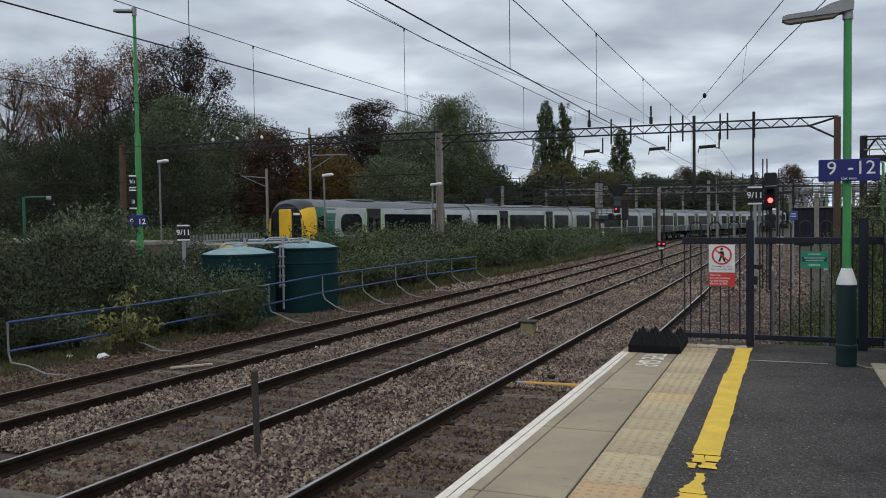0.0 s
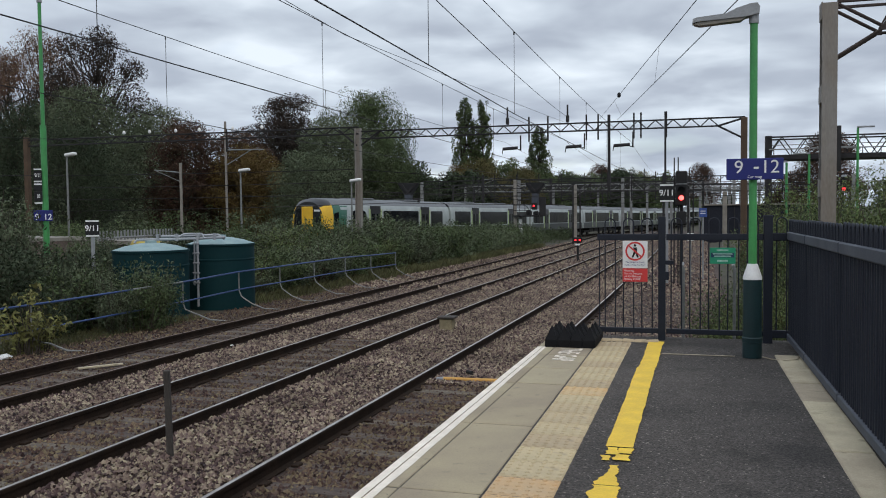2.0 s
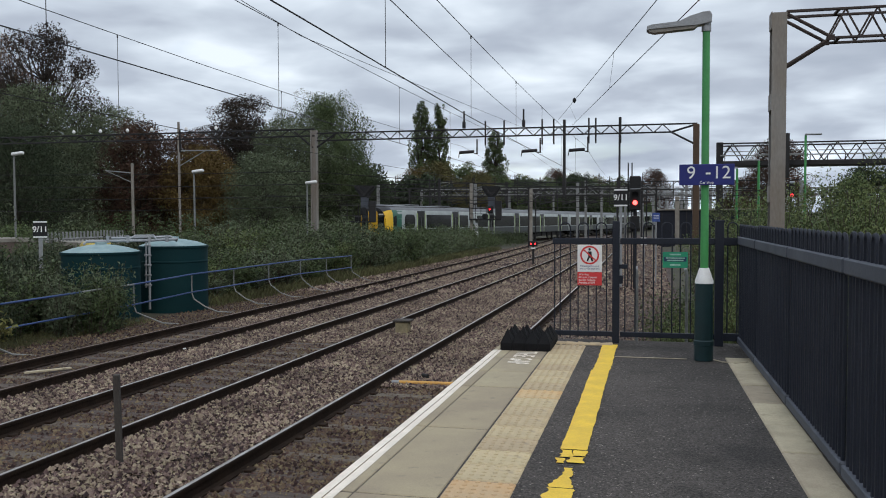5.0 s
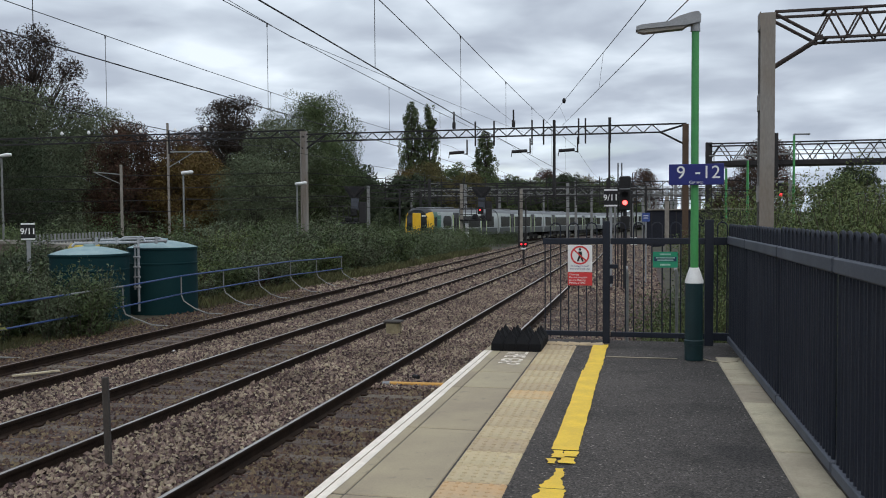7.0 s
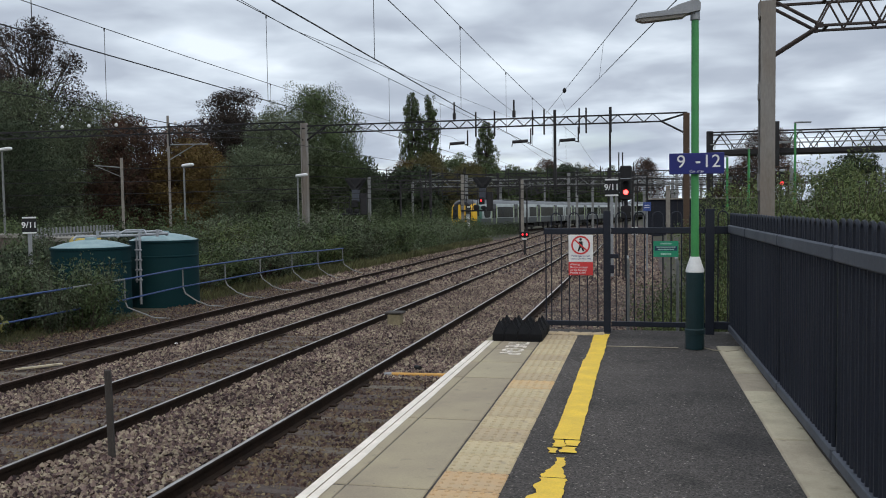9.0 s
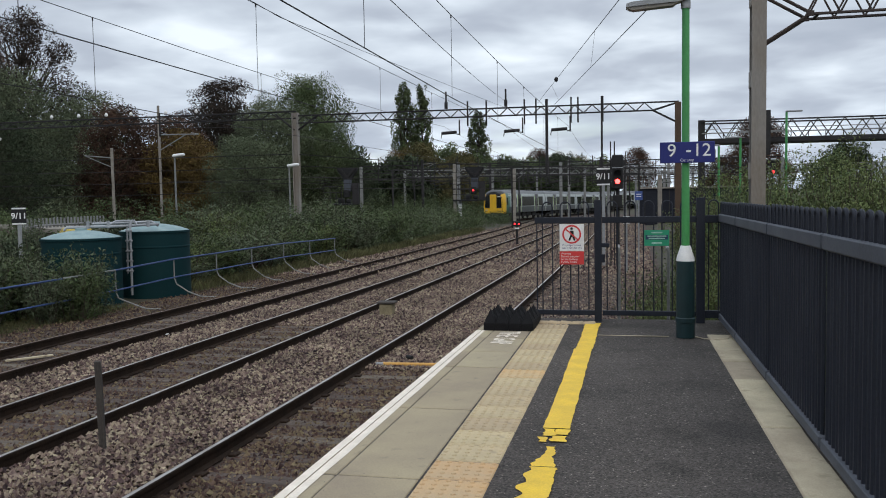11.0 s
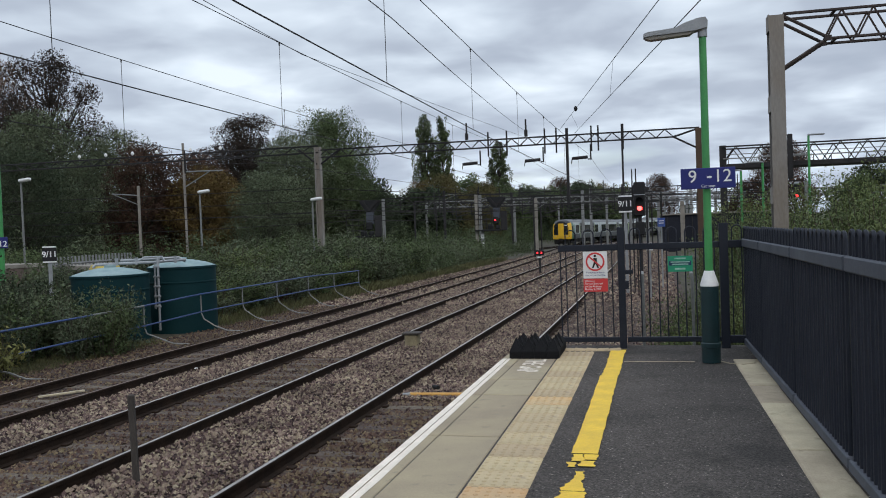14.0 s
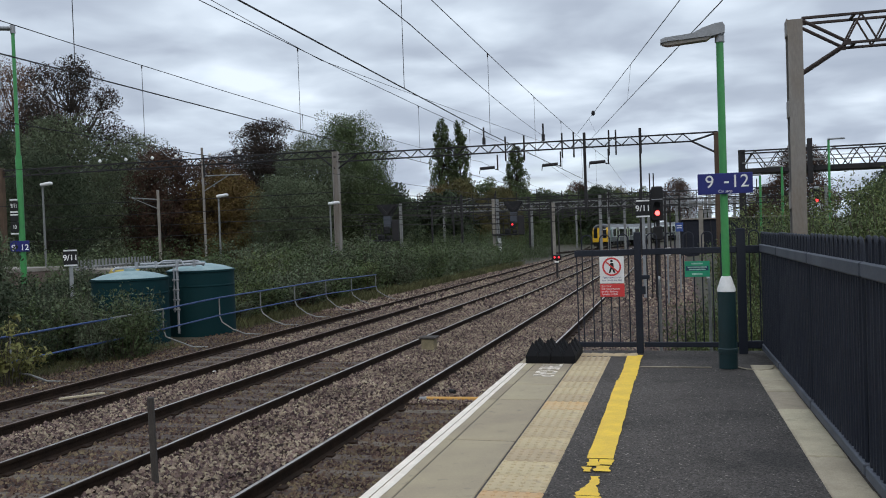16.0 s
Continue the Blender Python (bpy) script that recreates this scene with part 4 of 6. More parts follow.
def span_wire(name, pts, r, label, sag=0.0, droppers=(), low=None):
    """A wire through given points; sag in metres in mid span. Droppers hang from it to the wire below."""
    w = thing(name, label, "overhead wire", group="overhead wires")
    fine = []
    for a, b in zip(pts[:-1], pts[1:]):
        for i in range(13):
            t = i / 12
            if i == 0 and fine:
                continue
            p = Vector(a).lerp(Vector(b), t)
            p.z -= sag * 4 * t * (1 - t)
            fine.append(p)
    part("wire", Mesh().path(fine, r, 5), M_WIRE, w, smooth=True)
    for yv in droppers:
        best = min(range(len(fine) - 1), key=lambda i: 0 if fine[i].y <= yv <= fine[i + 1].y else 1 + min(abs(fine[i].y - yv), abs(fine[i + 1].y - yv)))
        a, b = fine[best], fine[best + 1]
        t = (yv - a.y) / (b.y - a.y)
        top = a.lerp(b, t)
        d = Mesh().tube(top, (low(yv)), 0.005, n=4)
        d.tube(top - Vector((0, 0, 0.06)), top, 0.014, n=5)
        part("dropper", d, M_WIRE, w)
    return w


# contact and catenary wires, track by track: place across, contact wire's heights near, middle and at the portal, catenary's heights and sag
for c, z0_, ym, zm, zp, k0, k1, sg, ys_ in ((-1.66, 3.93, 16, 3.40, 3.30, 6.10, 4.96, 0.52, (4.6, 10.64, 16.1, 21.7, 27, 33, 39)), (-5.08, 3.86, 15, 3.55, 3.37, 6.16, 5.16, 0.50, (8.5, 14.9, 22.85, 29, 36)), (-8.2, 3.96, 17, 3.40, 3.37, 6.12, 5.12, 0.60, (8, 14.5, 22, 29, 36))):
    lowf = lambda v, c=c, a=(-20, ym, PY), b=(z0_, zm, zp): (c, v, float(np.interp(v, a, b)))
    span_wire("contact_wire", [(c, -20, z0_), (c, ym, zm), (c, PY, zp), (c - 0.6, 100, zp - 0.2), (c - 1.5, 160, zp - 0.4)], 0.0085, "dark contact wire above the track")
    span_wire("catenary_wire", [(c, -20, k0), (c, PY, k1), (c - 0.6, 100, k1), (c - 1.5, 160, k1 - 0.3)], 0.0075, "dark catenary wire with droppers above the track", sg, ys_, lowf)
span_wire("feeder_wire", [(-5.08, 4.0, 5.62), (-5.08, 16.0, 5.10), (-4.3, PY, 5.75)], 0.006, "thin dark wire beside the catenary", 0.02)
span_wire("anchor_wire", [(0.6, -22.0, 3.27), (-2.28, 13.0, 4.91), (-4.95, PY, 6.37)], 0.0085, "dark anchoring wire to the portal", 0.1)
CROSS_A, CROSS_B = (Vector((4.45, 0.0, 4.88)), Vector((-3.20, PY, 6.18))), (Vector((4.66, 0.0, 4.46)), Vector((-2.35, PY, 6.05)))
crossing = span_wire("anchor_wire", CROSS_A, 0.0085, "dark wire crossing over the platform end", 0.0)
for u, w_ in ((0.48, 0.61), (0.79, 0.93)):
    part("dropper", Mesh().tube(CROSS_A[0].lerp(CROSS_A[1], u), CROSS_B[0].lerp(CROSS_B[1], w_), 0.005, n=4), M_WIRE, crossing)
span_wire("anchor_wire", CROSS_B, 0.0095, "dark wire crossing over the platform end", 0.0)
span_wire("high_wire", [(-20, 12, 3.6), (-16.8, PY, 5.4)], 0.009, "thin feeder wire at the far side", 0.2)
for k in range(4):
    span_wire("high_wire", [(-60, PY - 2 + k, 4.6 - k * 0.85), (-16.7, PY + 2 * k, 3.9 - k * 0.62), (8, PY + 6 * k, 2.6 - 0.1 * k)], 0.020, "thin feeder wire at the far side", 0.3)
BULB = CROSS_A[0].lerp(CROSS_A[1], 0.74)
bob = Mesh().lathe((0, 0, 0), [(0.001, -0.11), (0.06, -0.06), (0.075, 0), (0.06, 0.06), (0.001, 0.11)], 12)
tagged(part("wire_weight", bob, M_BLACK, at=pose(*BULB)), "dark bulb on the wire above the tracks", "wire weight")


def small_mast(x, y, zt, w, material, label, arm=0):
    o = thing("line_mast", label, "mast", group="line masts")
    z0 = GZ(x, y)
    part("post", Mesh().box((x, y, (zt + z0) / 2), (w, w, zt - z0), 0.02), material, o)
    if arm:
        part("arm", Mesh().tube((x, y, zt - 0.5), (x + arm, y, zt - 0.35), 0.028, n=6).tube((x, y, zt - 1.0), (x + arm, y, zt - 0.35), 0.02, n=6), M_PALESTEEL, o)
    return o


tm_ = small_mast(-33.7, 60, 8.6, 0.15, M_MASTGREY, "tall slim steel mast with a long arm")
part("arm", Mesh().tube((-33.7, 60, 6.40), (-30.4, 60, 6.35), 0.05, n=6).tube((-33.7, 60, 5.2), (-31.5, 60, 6.34), 0.04, n=6), M_PALESTEEL, tm_)
for x, y, zt, w, mm, arm in ((-40.8, 84.3, 4.66, 0.42, M_CONCRETE, 1.6), (-24.65, 40, 4.2, 0.12, M_CONCRETE, -1.6), (-13.9, 75, 4.2, 0.25, M_CONCRETE, 1.2), (-8.6, 75, 3.6, 0.24, M_CONCRETE, 1.0), (3.3, 60, 2.6, 0.28, M_CONCRETE, 0), (-6.5, 110, 5.5, 0.3, M_PALESTEEL, 1.6), (-2.0, 95, 5.2, 0.22, M_DARKSTEEL, 1.6), (0.4, 105, 5.0, 0.22, M_DARKSTEEL, -1.8), (-20.5, 90, 5.2, 0.25, M_DARKSTEEL, 1.6), (-16.5, 110, 5.4, 0.25, M_DARKSTEEL, -1.6)):
    small_mast(x, y, zt, w, mm, "pale concrete line mast" if mm is M_CONCRETE else "steel line mast with cross arms", arm)

for k in range(9):
    span_wire("cross_wire", [(-34 + k * 2, 62 + k * 9, 2.9 + 0.28 * k), (-8 + k, 66 + k * 9, 2.6 + 0.25 * k), (20, 64 + k * 9, 3.0 + 0.27 * k)], 0.018, "thin wire strung across the far tracks", 0.25)
# far portals one behind the other
for i, (y, x0, x1, zb) in enumerate(((92, -28, 16, 3.9), (118, -30, 20, 4.0), (150, -30, 30, 4.4), (185, -34, 40, 4.6), (105, -1.5, 34, 3.45), (132, 0, 40, 4.1), (80, -21, 2, 3.1), (100, -24, 1, 3.5), (138, -26, 0, 4.4))):
    o = thing("far_portal", "distant pale steel lattice portal over the tracks", "overhead gantry", group="far portals")
    lattice(o, x0, x1, y, zb, zb + 0.8, 1.8, M_PALESTEEL if i % 2 or i == 4 else M_DARKSTEEL, 0.06)
    for x in np.linspace(x0, x1, 3 if i > 5 else 5 if i < 4 else 12):
        wm = 0.15 if i > 5 else 0.3
        part("mast", Mesh().box((float(x), y, zb / 2 - 1.2), (wm, wm, zb + 3.9), 0.02), M_DARKSTEEL if i > 5 else M_PALESTEEL, o)
    for x in np.linspace(x0 + 2, x1 - 2, 10):
        part("drop_post", Mesh().tube((float(x), y, zb - 0.9), (float(x), y, zb + 1.7), 0.05, n=5).tube((float(x), y, zb - 0.8), (float(x) + 1.1, y, zb - 0.6), 0.05, n=5), M_DARKSTEEL, o)

# ---- footbridge and grey deck on the far right ----
fb = thing("footbridge", "dark steel lattice footbridge beyond the bushes", "footbridge")
for yv in (60, 62.4):
    lattice(fb, 6.0, 30, yv, 4.85, 6.05, 1.6, M_DARKSTEEL, 0.06, name="lattice_side")
    part("deck_edge", Mesh().box((18, yv, 4.70), (24, 0.12, 0.26), 0.02), M_DARKSTEEL, fb)
part("deck", Mesh().box((18, 61.2, 4.65), (24, 2.3, 0.12), 0.02), M_DARKSTEEL, fb)
for x, z in ((6.0, 6.15), (24, 6.2)):
    part("leg", Mesh().box((x, 60.3, (z - 2) / 2), (0.42, 0.42, z + 2), 0.02), M_DARKSTEEL, fb)
part("handrail", Mesh().box((18, 61.2, 5.6), (24, 0.05, 0.05), 0.01), M_PALESTEEL, fb)
part("tower", Mesh().box((10.15, 60.0, 5.2), (0.30, 0.3, 2.9), 0.02), M_DARKSTEEL, fb)
for a, b in (((8.6, 59.9, 5.3), (11.2, 59.9, 5.3)), ((6.0, 59.9, 5.25), (30, 59.9, 5.25))):
    part("parapet_rail", Mesh().tube(a, b, 0.04, n=6), M_PALESTEEL, fb)
for k in range(22):
    part("parapet_post", Mesh().box((6.3 + k * 1.05, 59.9, 5.0), (0.05, 0.05, 0.6), 0.008), M_DARKSTEEL, fb)
for x, y, zt, out in ((11.06, 58.6, 6.36, 1), (8.17, 57.6, 4.75, -1), (6.82, 57.0, 4.25, -1)):
    gl = thing("green_pole_lamp", "slim green pole lamp by the footbridge", "lamp post", group="green pole lamps")
    part("pole", Mesh().tube((x, y, -1.2), (x, y, zt), 0.085, 0.07, 8), M_GREENPOLE, gl, smooth=True)
    part("head", Mesh().box((x + out * 0.45, y, zt + 0.06), (1.0, 0.22, 0.10), 0.03), M_GREYMETAL, gl)
rsn = thing("far_signal", "dark signal head showing red by the footbridge", "signal", pose(10.12, 57.5, 2.92))
part("head", Mesh().box((0, 0, 0), (0.34, 0.2, 0.85), 0.08), M_BLACK, rsn)
part("cap", Mesh().box((0.02, 0, 0.46), (0.30, 0.24, 0.14), 0.04), M_PIPE, rsn)
part("post", Mesh().tube((0, 0.12, -4.2), (0, 0.12, 0.4), 0.05, n=8), M_DARKSTEEL, rsn)
l_ = Mesh().lathe((0, 0, 0), [(0.10, 0), (0.08, 0.03), (0.001, 0.05)], 12)
l_.v = [(x, -0.11 - z, y - 0.34) for x, y, z in l_.v]
part("red_lamp", l_, G_REDDIM, rsn, "lit red lamp")
dk = thing("grey_building", "low dark grey building with a flat pale roof", "building")
part("wall", Mesh().box((7.4, 92, -0.2), (10.8, 4, 3.8), 0.03), mat("dark_cladding", (0.024, 0.026, 0.034), 0.85, spec=0.1, var=0.15, scale=0.5, grain=8), dk)
part("roof", Mesh().box((7.4, 92, 1.77), (11.2, 4.4, 0.14), 0.02), M_CONCRETE, dk)
for x in (2.6, 5.0, 7.4):
    part("panel_joint", Mesh().box((x, 89.985, -0.2), (0.08, 0.03, 3.6), 0.005), M_DARKSTEEL, dk)

# ---- signals ----


def car_sign(at, plate, name="platform_number_sign"):
    o = thing(name, "black car-stop plate with white numbers on a grey post", "sign", at, group="black number plates")
    part("post", Mesh().box((0, 0.05, -1.6), (0.10, 0.06, 2.9), 0.01), M_GREYMETAL, o)
    part("plate", Mesh().box((0, 0, 0), (plate, 0.03, plate * 1.0), 0.006), M_BLACK, o)
    words("9/11", plate * 0.60, M_WHITEPAINT, "numbers", o, pose(0, -0.017, 0) @ FACE, bold=0.004)
    part("white_band", Mesh().box((0, -0.01, plate * 0.57), (plate * 0.95, 0.02, plate * 0.11), 0.003), M_WHITEPAINT, o)
    part("white_band", Mesh().box((0, -0.01, -plate * 0.57), (plate * 0.95, 0.02, plate * 0.11), 0.003), M_WHITEPAINT, o)
    return o


car_sign(pose(0.66, 30, 2.07, 0, 0, 0), 0.47)
car_sign(pose(-14.38, 20, 1.17, 0, 0, 34), 0.36)


def signal(name, label, at, red_z):
    o = thing(name, label, "signal", at)
    part("post", Mesh().tube((0, 0.15, -4.6), (0, 0.15, 0.9), 0.07, n=10), M_DARKSTEEL, o, smooth=True)
    part("head", Mesh().box((0, 0, 0.35), (0.42, 0.18, 1.28), 0.04), M_BLACK, o)
    part("upper_head", Mesh().box((0, 0.02, 0.74), (0.44, 0.20, 0.42), 0.03), M_BLACK, o)
    part("band", Mesh().box((0.0, -0.095, 0.51), (0.40, 0.012, 0.03), 0.003), M_GREYMETAL, o)
    for z in (0.30, 0.0):
        h = Mesh()
        pts = [(0.13 * math.cos(t), 0.13 * math.sin(t)) for t in np.linspace(-0.4, math.pi + 0.4, 14)]
        h.add([(u, -0.09, w + z) for u, w in pts] + [(u, -0.30, w + z) for u, w in pts], [(i, i + 1, 15 + i, 14 + i) for i in range(13)])
        part("hood", h, M_BLACK, o)
    lamp_ = Mesh().lathe((0, 0, 0), [(0.09, 0), (0.075, 0.03), (0.001, 0.05)], 16)
    lamp_.v = [(x, -0.10 - z, y + red_z) for x, y, z in lamp_.v]
    part("red_lamp", lamp_, G_RED, o, "lit red signal lamp")
    part("ladder", Mesh().tube((-0.26, 0.2, -4), (-0.26, 0.2, 1.5), 0.025, n=5).tube((-0.12, 0.2, -4), (-0.12, 0.2, 1.5), 0.025, n=5), M_DARKSTEEL, o)
    part("junction_box", Mesh().box((0, -0.02, -0.75), (0.34, 0.2, 0.5), 0.03), M_BLACK, o)
    return o


signal("colour_light_signal", "black railway signal showing a red light", pose(1.075, 33, 1.93, 0, 0, 0), 0.0)
pl = thing("signal_plate", "small white plate on the signal post", "sign", pose(1.42, 31, 0.55))
part("plate", Mesh().box((0, 0, 0), (0.22, 0.02, 0.26), 0.004), M_WHITEPAINT, pl)
words("15", 0.2, M_BLACK, "numbers", pl, pose(0, -0.012, 0) @ FACE)
part("post", Mesh().tube((0, 0.05, -2), (0, 0.05, 0.1), 0.03, n=6), M_GREYMETAL, pl)
bp = thing("blue_plate", "small blue plate past the signal", "sign", pose(1.85, 36, 1.36))
part("plate", Mesh().box((0, 0, 0), (0.30, 0.02, 0.36), 0.004), mat("faded_blue_plate", (0.05, 0.10, 0.33), 0.5, bump=0), bp)
for z in (0.06, -0.03):
    part("text_bar", Mesh().box((0, -0.012, z), (0.2, 0.004, 0.03), 0.001), M_WHITEPAINT, bp)
part("post", Mesh().tube((0, 0.05, -3), (0, 0.05, 0.1), 0.03, n=6), M_GREYMETAL, bp)

ms = thing("platform_signal", "dark bracket signal with a red light among the bushes", "signal", pose(-12.1, 75, 0))
fun = Mesh().prism([(-0.83, 3.88), (0.83, 3.85), (0.83, 3.68), (0.26, 2.86), (-0.26, 2.86), (-0.83, 3.68)], "y", -0.12, 0.25)
part("indicator_hood", fun, M_BLACK, ms)
for sx in (-1, 1):
    part("indicator_arm", Mesh().prism([(sx * 0.76, 3.80), (sx * 0.50, 3.80), (0, 3.20), (0, 2.98)], "y", -0.22, -0.10), M_DARKSTEEL, ms)
part("neck", Mesh().box((-0.02, 0.05, 2.45), (0.60, 0.35, 1.0), 0.04), M_BLUEGREY, ms, "blue-grey back plate")
part("head", Mesh().box((-0.08, -0.05, 1.80), (0.50, 0.34, 0.62), 0.05), M_BLACK, ms)
part("side_box", Mesh().box((0.62, 0.10, 1.75), (0.55, 0.3, 1.7), 0.04), M_DARKSTEEL, ms)
part("cage_floor", Mesh().box((-0.75, 0, 0.95), (2.3, 0.9, 0.14), 0.02), M_BLACK, ms)
for z in (1.45, 1.9, 2.38):
    part("cage_rail", Mesh().tube((-1.88, -0.42, z), (-0.35, -0.42, z), 0.03, n=5), M_DARKSTEEL, ms)
for x in (-1.88, -1.35, -0.85, -0.38):
    part("cage_post", Mesh().tube((x, -0.42, 0.95), (x, -0.42, 2.42), 0.03, n=5), M_DARKSTEEL, ms)
part("equipment", Mesh().box((-0.55, -0.1, 1.22), (0.5, 0.4, 0.42), 0.08).box((0.1, -0.1, 1.2), (0.4, 0.4, 0.34), 0.08), M_BLACK, ms)
part("post", Mesh().box((-1.35, 0.2, -0.55), (0.24, 0.24, 2.9), 0.02), M_PALESTEEL, ms)
for z, h_ in ((0.45, 0.42), (-0.25, 0.3)):
    part("post_plate", Mesh().box((-1.35, 0.05, z), (0.30, 0.03, h_), 0.01), M_WHITEPAINT, ms, "pale plate on the post")
l_ = Mesh().lathe((0, 0, 0), [(0.085, 0), (0.07, 0.03), (0.001, 0.05)], 12)
l_.v = [(x - 0.10, -0.23 - z, y + 1.83) for x, y, z in l_.v]
part("red_lamp", l_, G_REDDIM, ms, "lit red lamp")
ms2 = copy_thing(ms, pose(-20.75, 66, -0.10))
tagged(ms2, "dark unlit bracket signal among the bushes", "signal")
for c in ms2.children:
    if c.name.startswith("red_lamp"):
        c.name = "lamp_lens"
        tagged(c, "dark unlit lamp lens")
        c.data = c.data.copy()
        c.data.materials[0] = M_BLACK

dw = thing("ground_signal", "small ground signal with two red lights beside the track", "signal", pose(-5.03, 50, -0.25))
part("body", Mesh().box((0, 0, 0), (0.5, 0.2, 0.32), 0.05), M_BLACK, dw)
part("foot", Mesh().box((0, 0, -0.6), (0.12, 0.12, 1.3), 0.02), M_DARKSTEEL, dw)
part("label", Mesh().box((0, -0.11, -0.26), (0.26, 0.02, 0.09), 0.004), M_WHITEPAINT, dw)
for x in (-0.12, 0.12):
    l_ = Mesh().lathe((0, 0, 0), [(0.055, 0), (0.001, 0.03)], 12)
    l_.v = [(u + x, -0.11 - w, v) for u, v, w in l_.v]
    part("red_lamp", l_, G_REDDIM, dw, "lit red lamp")

# ---- left side: tanks, blue handrail, far platform ----


def tank(x, y, r, zt):
    z0 = GZ(x, y) - 0.02
    o = thing("water_tank", "dark green round plastic tank with a pale domed lid", "tank", pose(x, y, 0), group="round tanks")
    prof = [(r, z0)]
    for k in (3,):
        zz_ = z0 + (zt - z0) * (k + 1) / 5
        prof += [(r, zz_ - 0.03), (r + 0.015, zz_ - 0.015), (r + 0.015, zz_ + 0.015), (r, zz_ + 0.03)]
    prof += [(r, zt), (r + 0.03, zt + 0.01), (r + 0.03, zt + 0.06), (r - 0.02, zt + 0.07)]
    part("shell", Mesh().lathe((0, 0, 0), prof, 48), M_TANK, o, smooth=True)
    part("lid", Mesh().lathe((0, 0, 0), [(r - 0.01, zt + 0.07), (r * 0.7, zt + 0.17), (r * 0.35, zt + 0.24), (0.16, zt + 0.26), (0.15, zt + 0.32), (0.001, zt + 0.33)], 48), M_TANKLID, o, "pale dusty domed lid", smooth=True)
    return o


tank(-12.99, 20.67, 1.02, 0.49)
tank(-12.12, 22.92, 0.98, 0.58)
pw = thing("tank_pipework", "grey pipes and brackets between the tanks", "pipes", pose(-0.27, -0.18, 0))
part("pipe", Mesh().path([(-13.3, 20.9, 0.74), (-13.25, 20.95, 0.82), (-12.6, 21.3, 0.83), (-11.9, 21.7, 0.83), (-11.2, 22.25, 0.86)], 0.04, 8), M_PIPE, pw, smooth=True)
part("pipe", Mesh().path([(-12.9, 21.6, 0.90), (-12.1, 21.9, 0.91), (-11.4, 22.2, 0.93), (-11.25, 22.3, 0.80)], 0.035, 8), M_PIPE, pw, smooth=True)
part("pipe", Mesh().path([(-12.35, 21.45, 0.83), (-12.2, 21.7, 0.97), (-11.75, 21.9, 0.97), (-11.6, 21.8, 0.83)], 0.028, 8), M_PIPE, pw, smooth=True)
part("down_pipe", Mesh().path([(-11.75, 21.65, 0.90), (-11.72, 21.62, 0.7), (-11.72, 21.6, -1.1)], 0.034, 8), M_GREYMETAL, pw, smooth=True)
part("down_pipe", Mesh().path([(-11.88, 21.72, 0.86), (-11.88, 21.68, -0.5)], 0.026, 8), M_GREYMETAL, pw, smooth=True)
for z in (0.7, 0.42, 0.14, -0.14, -0.42):
    part("pipe_clip", Mesh().box((-11.76, 21.60, z), (0.20, 0.07, 0.05), 0.01), M_GREYMETAL, pw)
for x in (-12.75, -12.3, -11.8, -11.4):
    part("valve", Mesh().tube((x, 21.2 - (x + 12.75) * -0.6, 0.78), (x, 21.2 - (x + 12.75) * -0.6, 0.98), 0.045, n=8), M_PIPE, pw, smooth=True)
yt = thing("yellow_cover", "dull yellow rounded cover behind the tank", "cover")
part("cover", Mesh().lathe((0, 0, 0), [(0.5, -0.3), (0.5, 0.0), (0.42, 0.12), (0.001, 0.16)], 20), mat("dull_yellow_plastic", (0.55, 0.42, 0.09), 0.6), yt, at=pose(-15.2, 23.6, 0.6) , smooth=True)

hr = thing("blue_handrail", "blue tubular handrail on bent galvanised posts beside the track", "handrail", pose(0.046, -0.007, 0.042) @ Matrix.Diagonal((0.9735, 0.9735, 0.9735, 1)))
rail_pts = [(11.2, -0.24), (15, -0.26), (19.6, -0.24), (22.5, -0.18), (25.1, -0.19), (30.5, -0.20), (33.4, -0.27), (36.3, -0.32)]
part("top_tube", Mesh().path([(-11.3, y, z) for y, z in rail_pts], 0.024, 8), M_BLUERAIL, hr, smooth=True)
part("lower_tube", Mesh().path([(-11.3, y, z - 0.52) for y, z in rail_pts], 0.022, 8), M_BLUERAIL, hr, smooth=True)
part("bare_tube", Mesh().path([(-11.3, 17.5, -0.248), (-11.3, 19.6, -0.24)], 0.027, 8), M_GALV, hr, "tube worn to bare metal", smooth=True)
for y, z in [(11.2, -0.24), (14.2, -0.26), (19.6, -0.24), (22.5, -0.18), (25.1, -0.19), (27.7, -0.195), (30.5, -0.20), (33.2, -0.27), (36.2, -0.32)]:
    g = ground_z(-11.0, y) - 0.02
    low = 0.12 if y < 40 else 0.05
    part("post", Mesh().path([(-11.3, y, z + 0.01), (-11.3, y, z - 0.55), (-11.22, y - 0.02, z - 0.72), (-10.9, y + 0.05, g + 0.16), (-10.55, y + 0.12, g + 0.02), (-10.1, y + 0.3, g - 0.02)], 0.020, 7), M_GALV, hr, smooth=True)

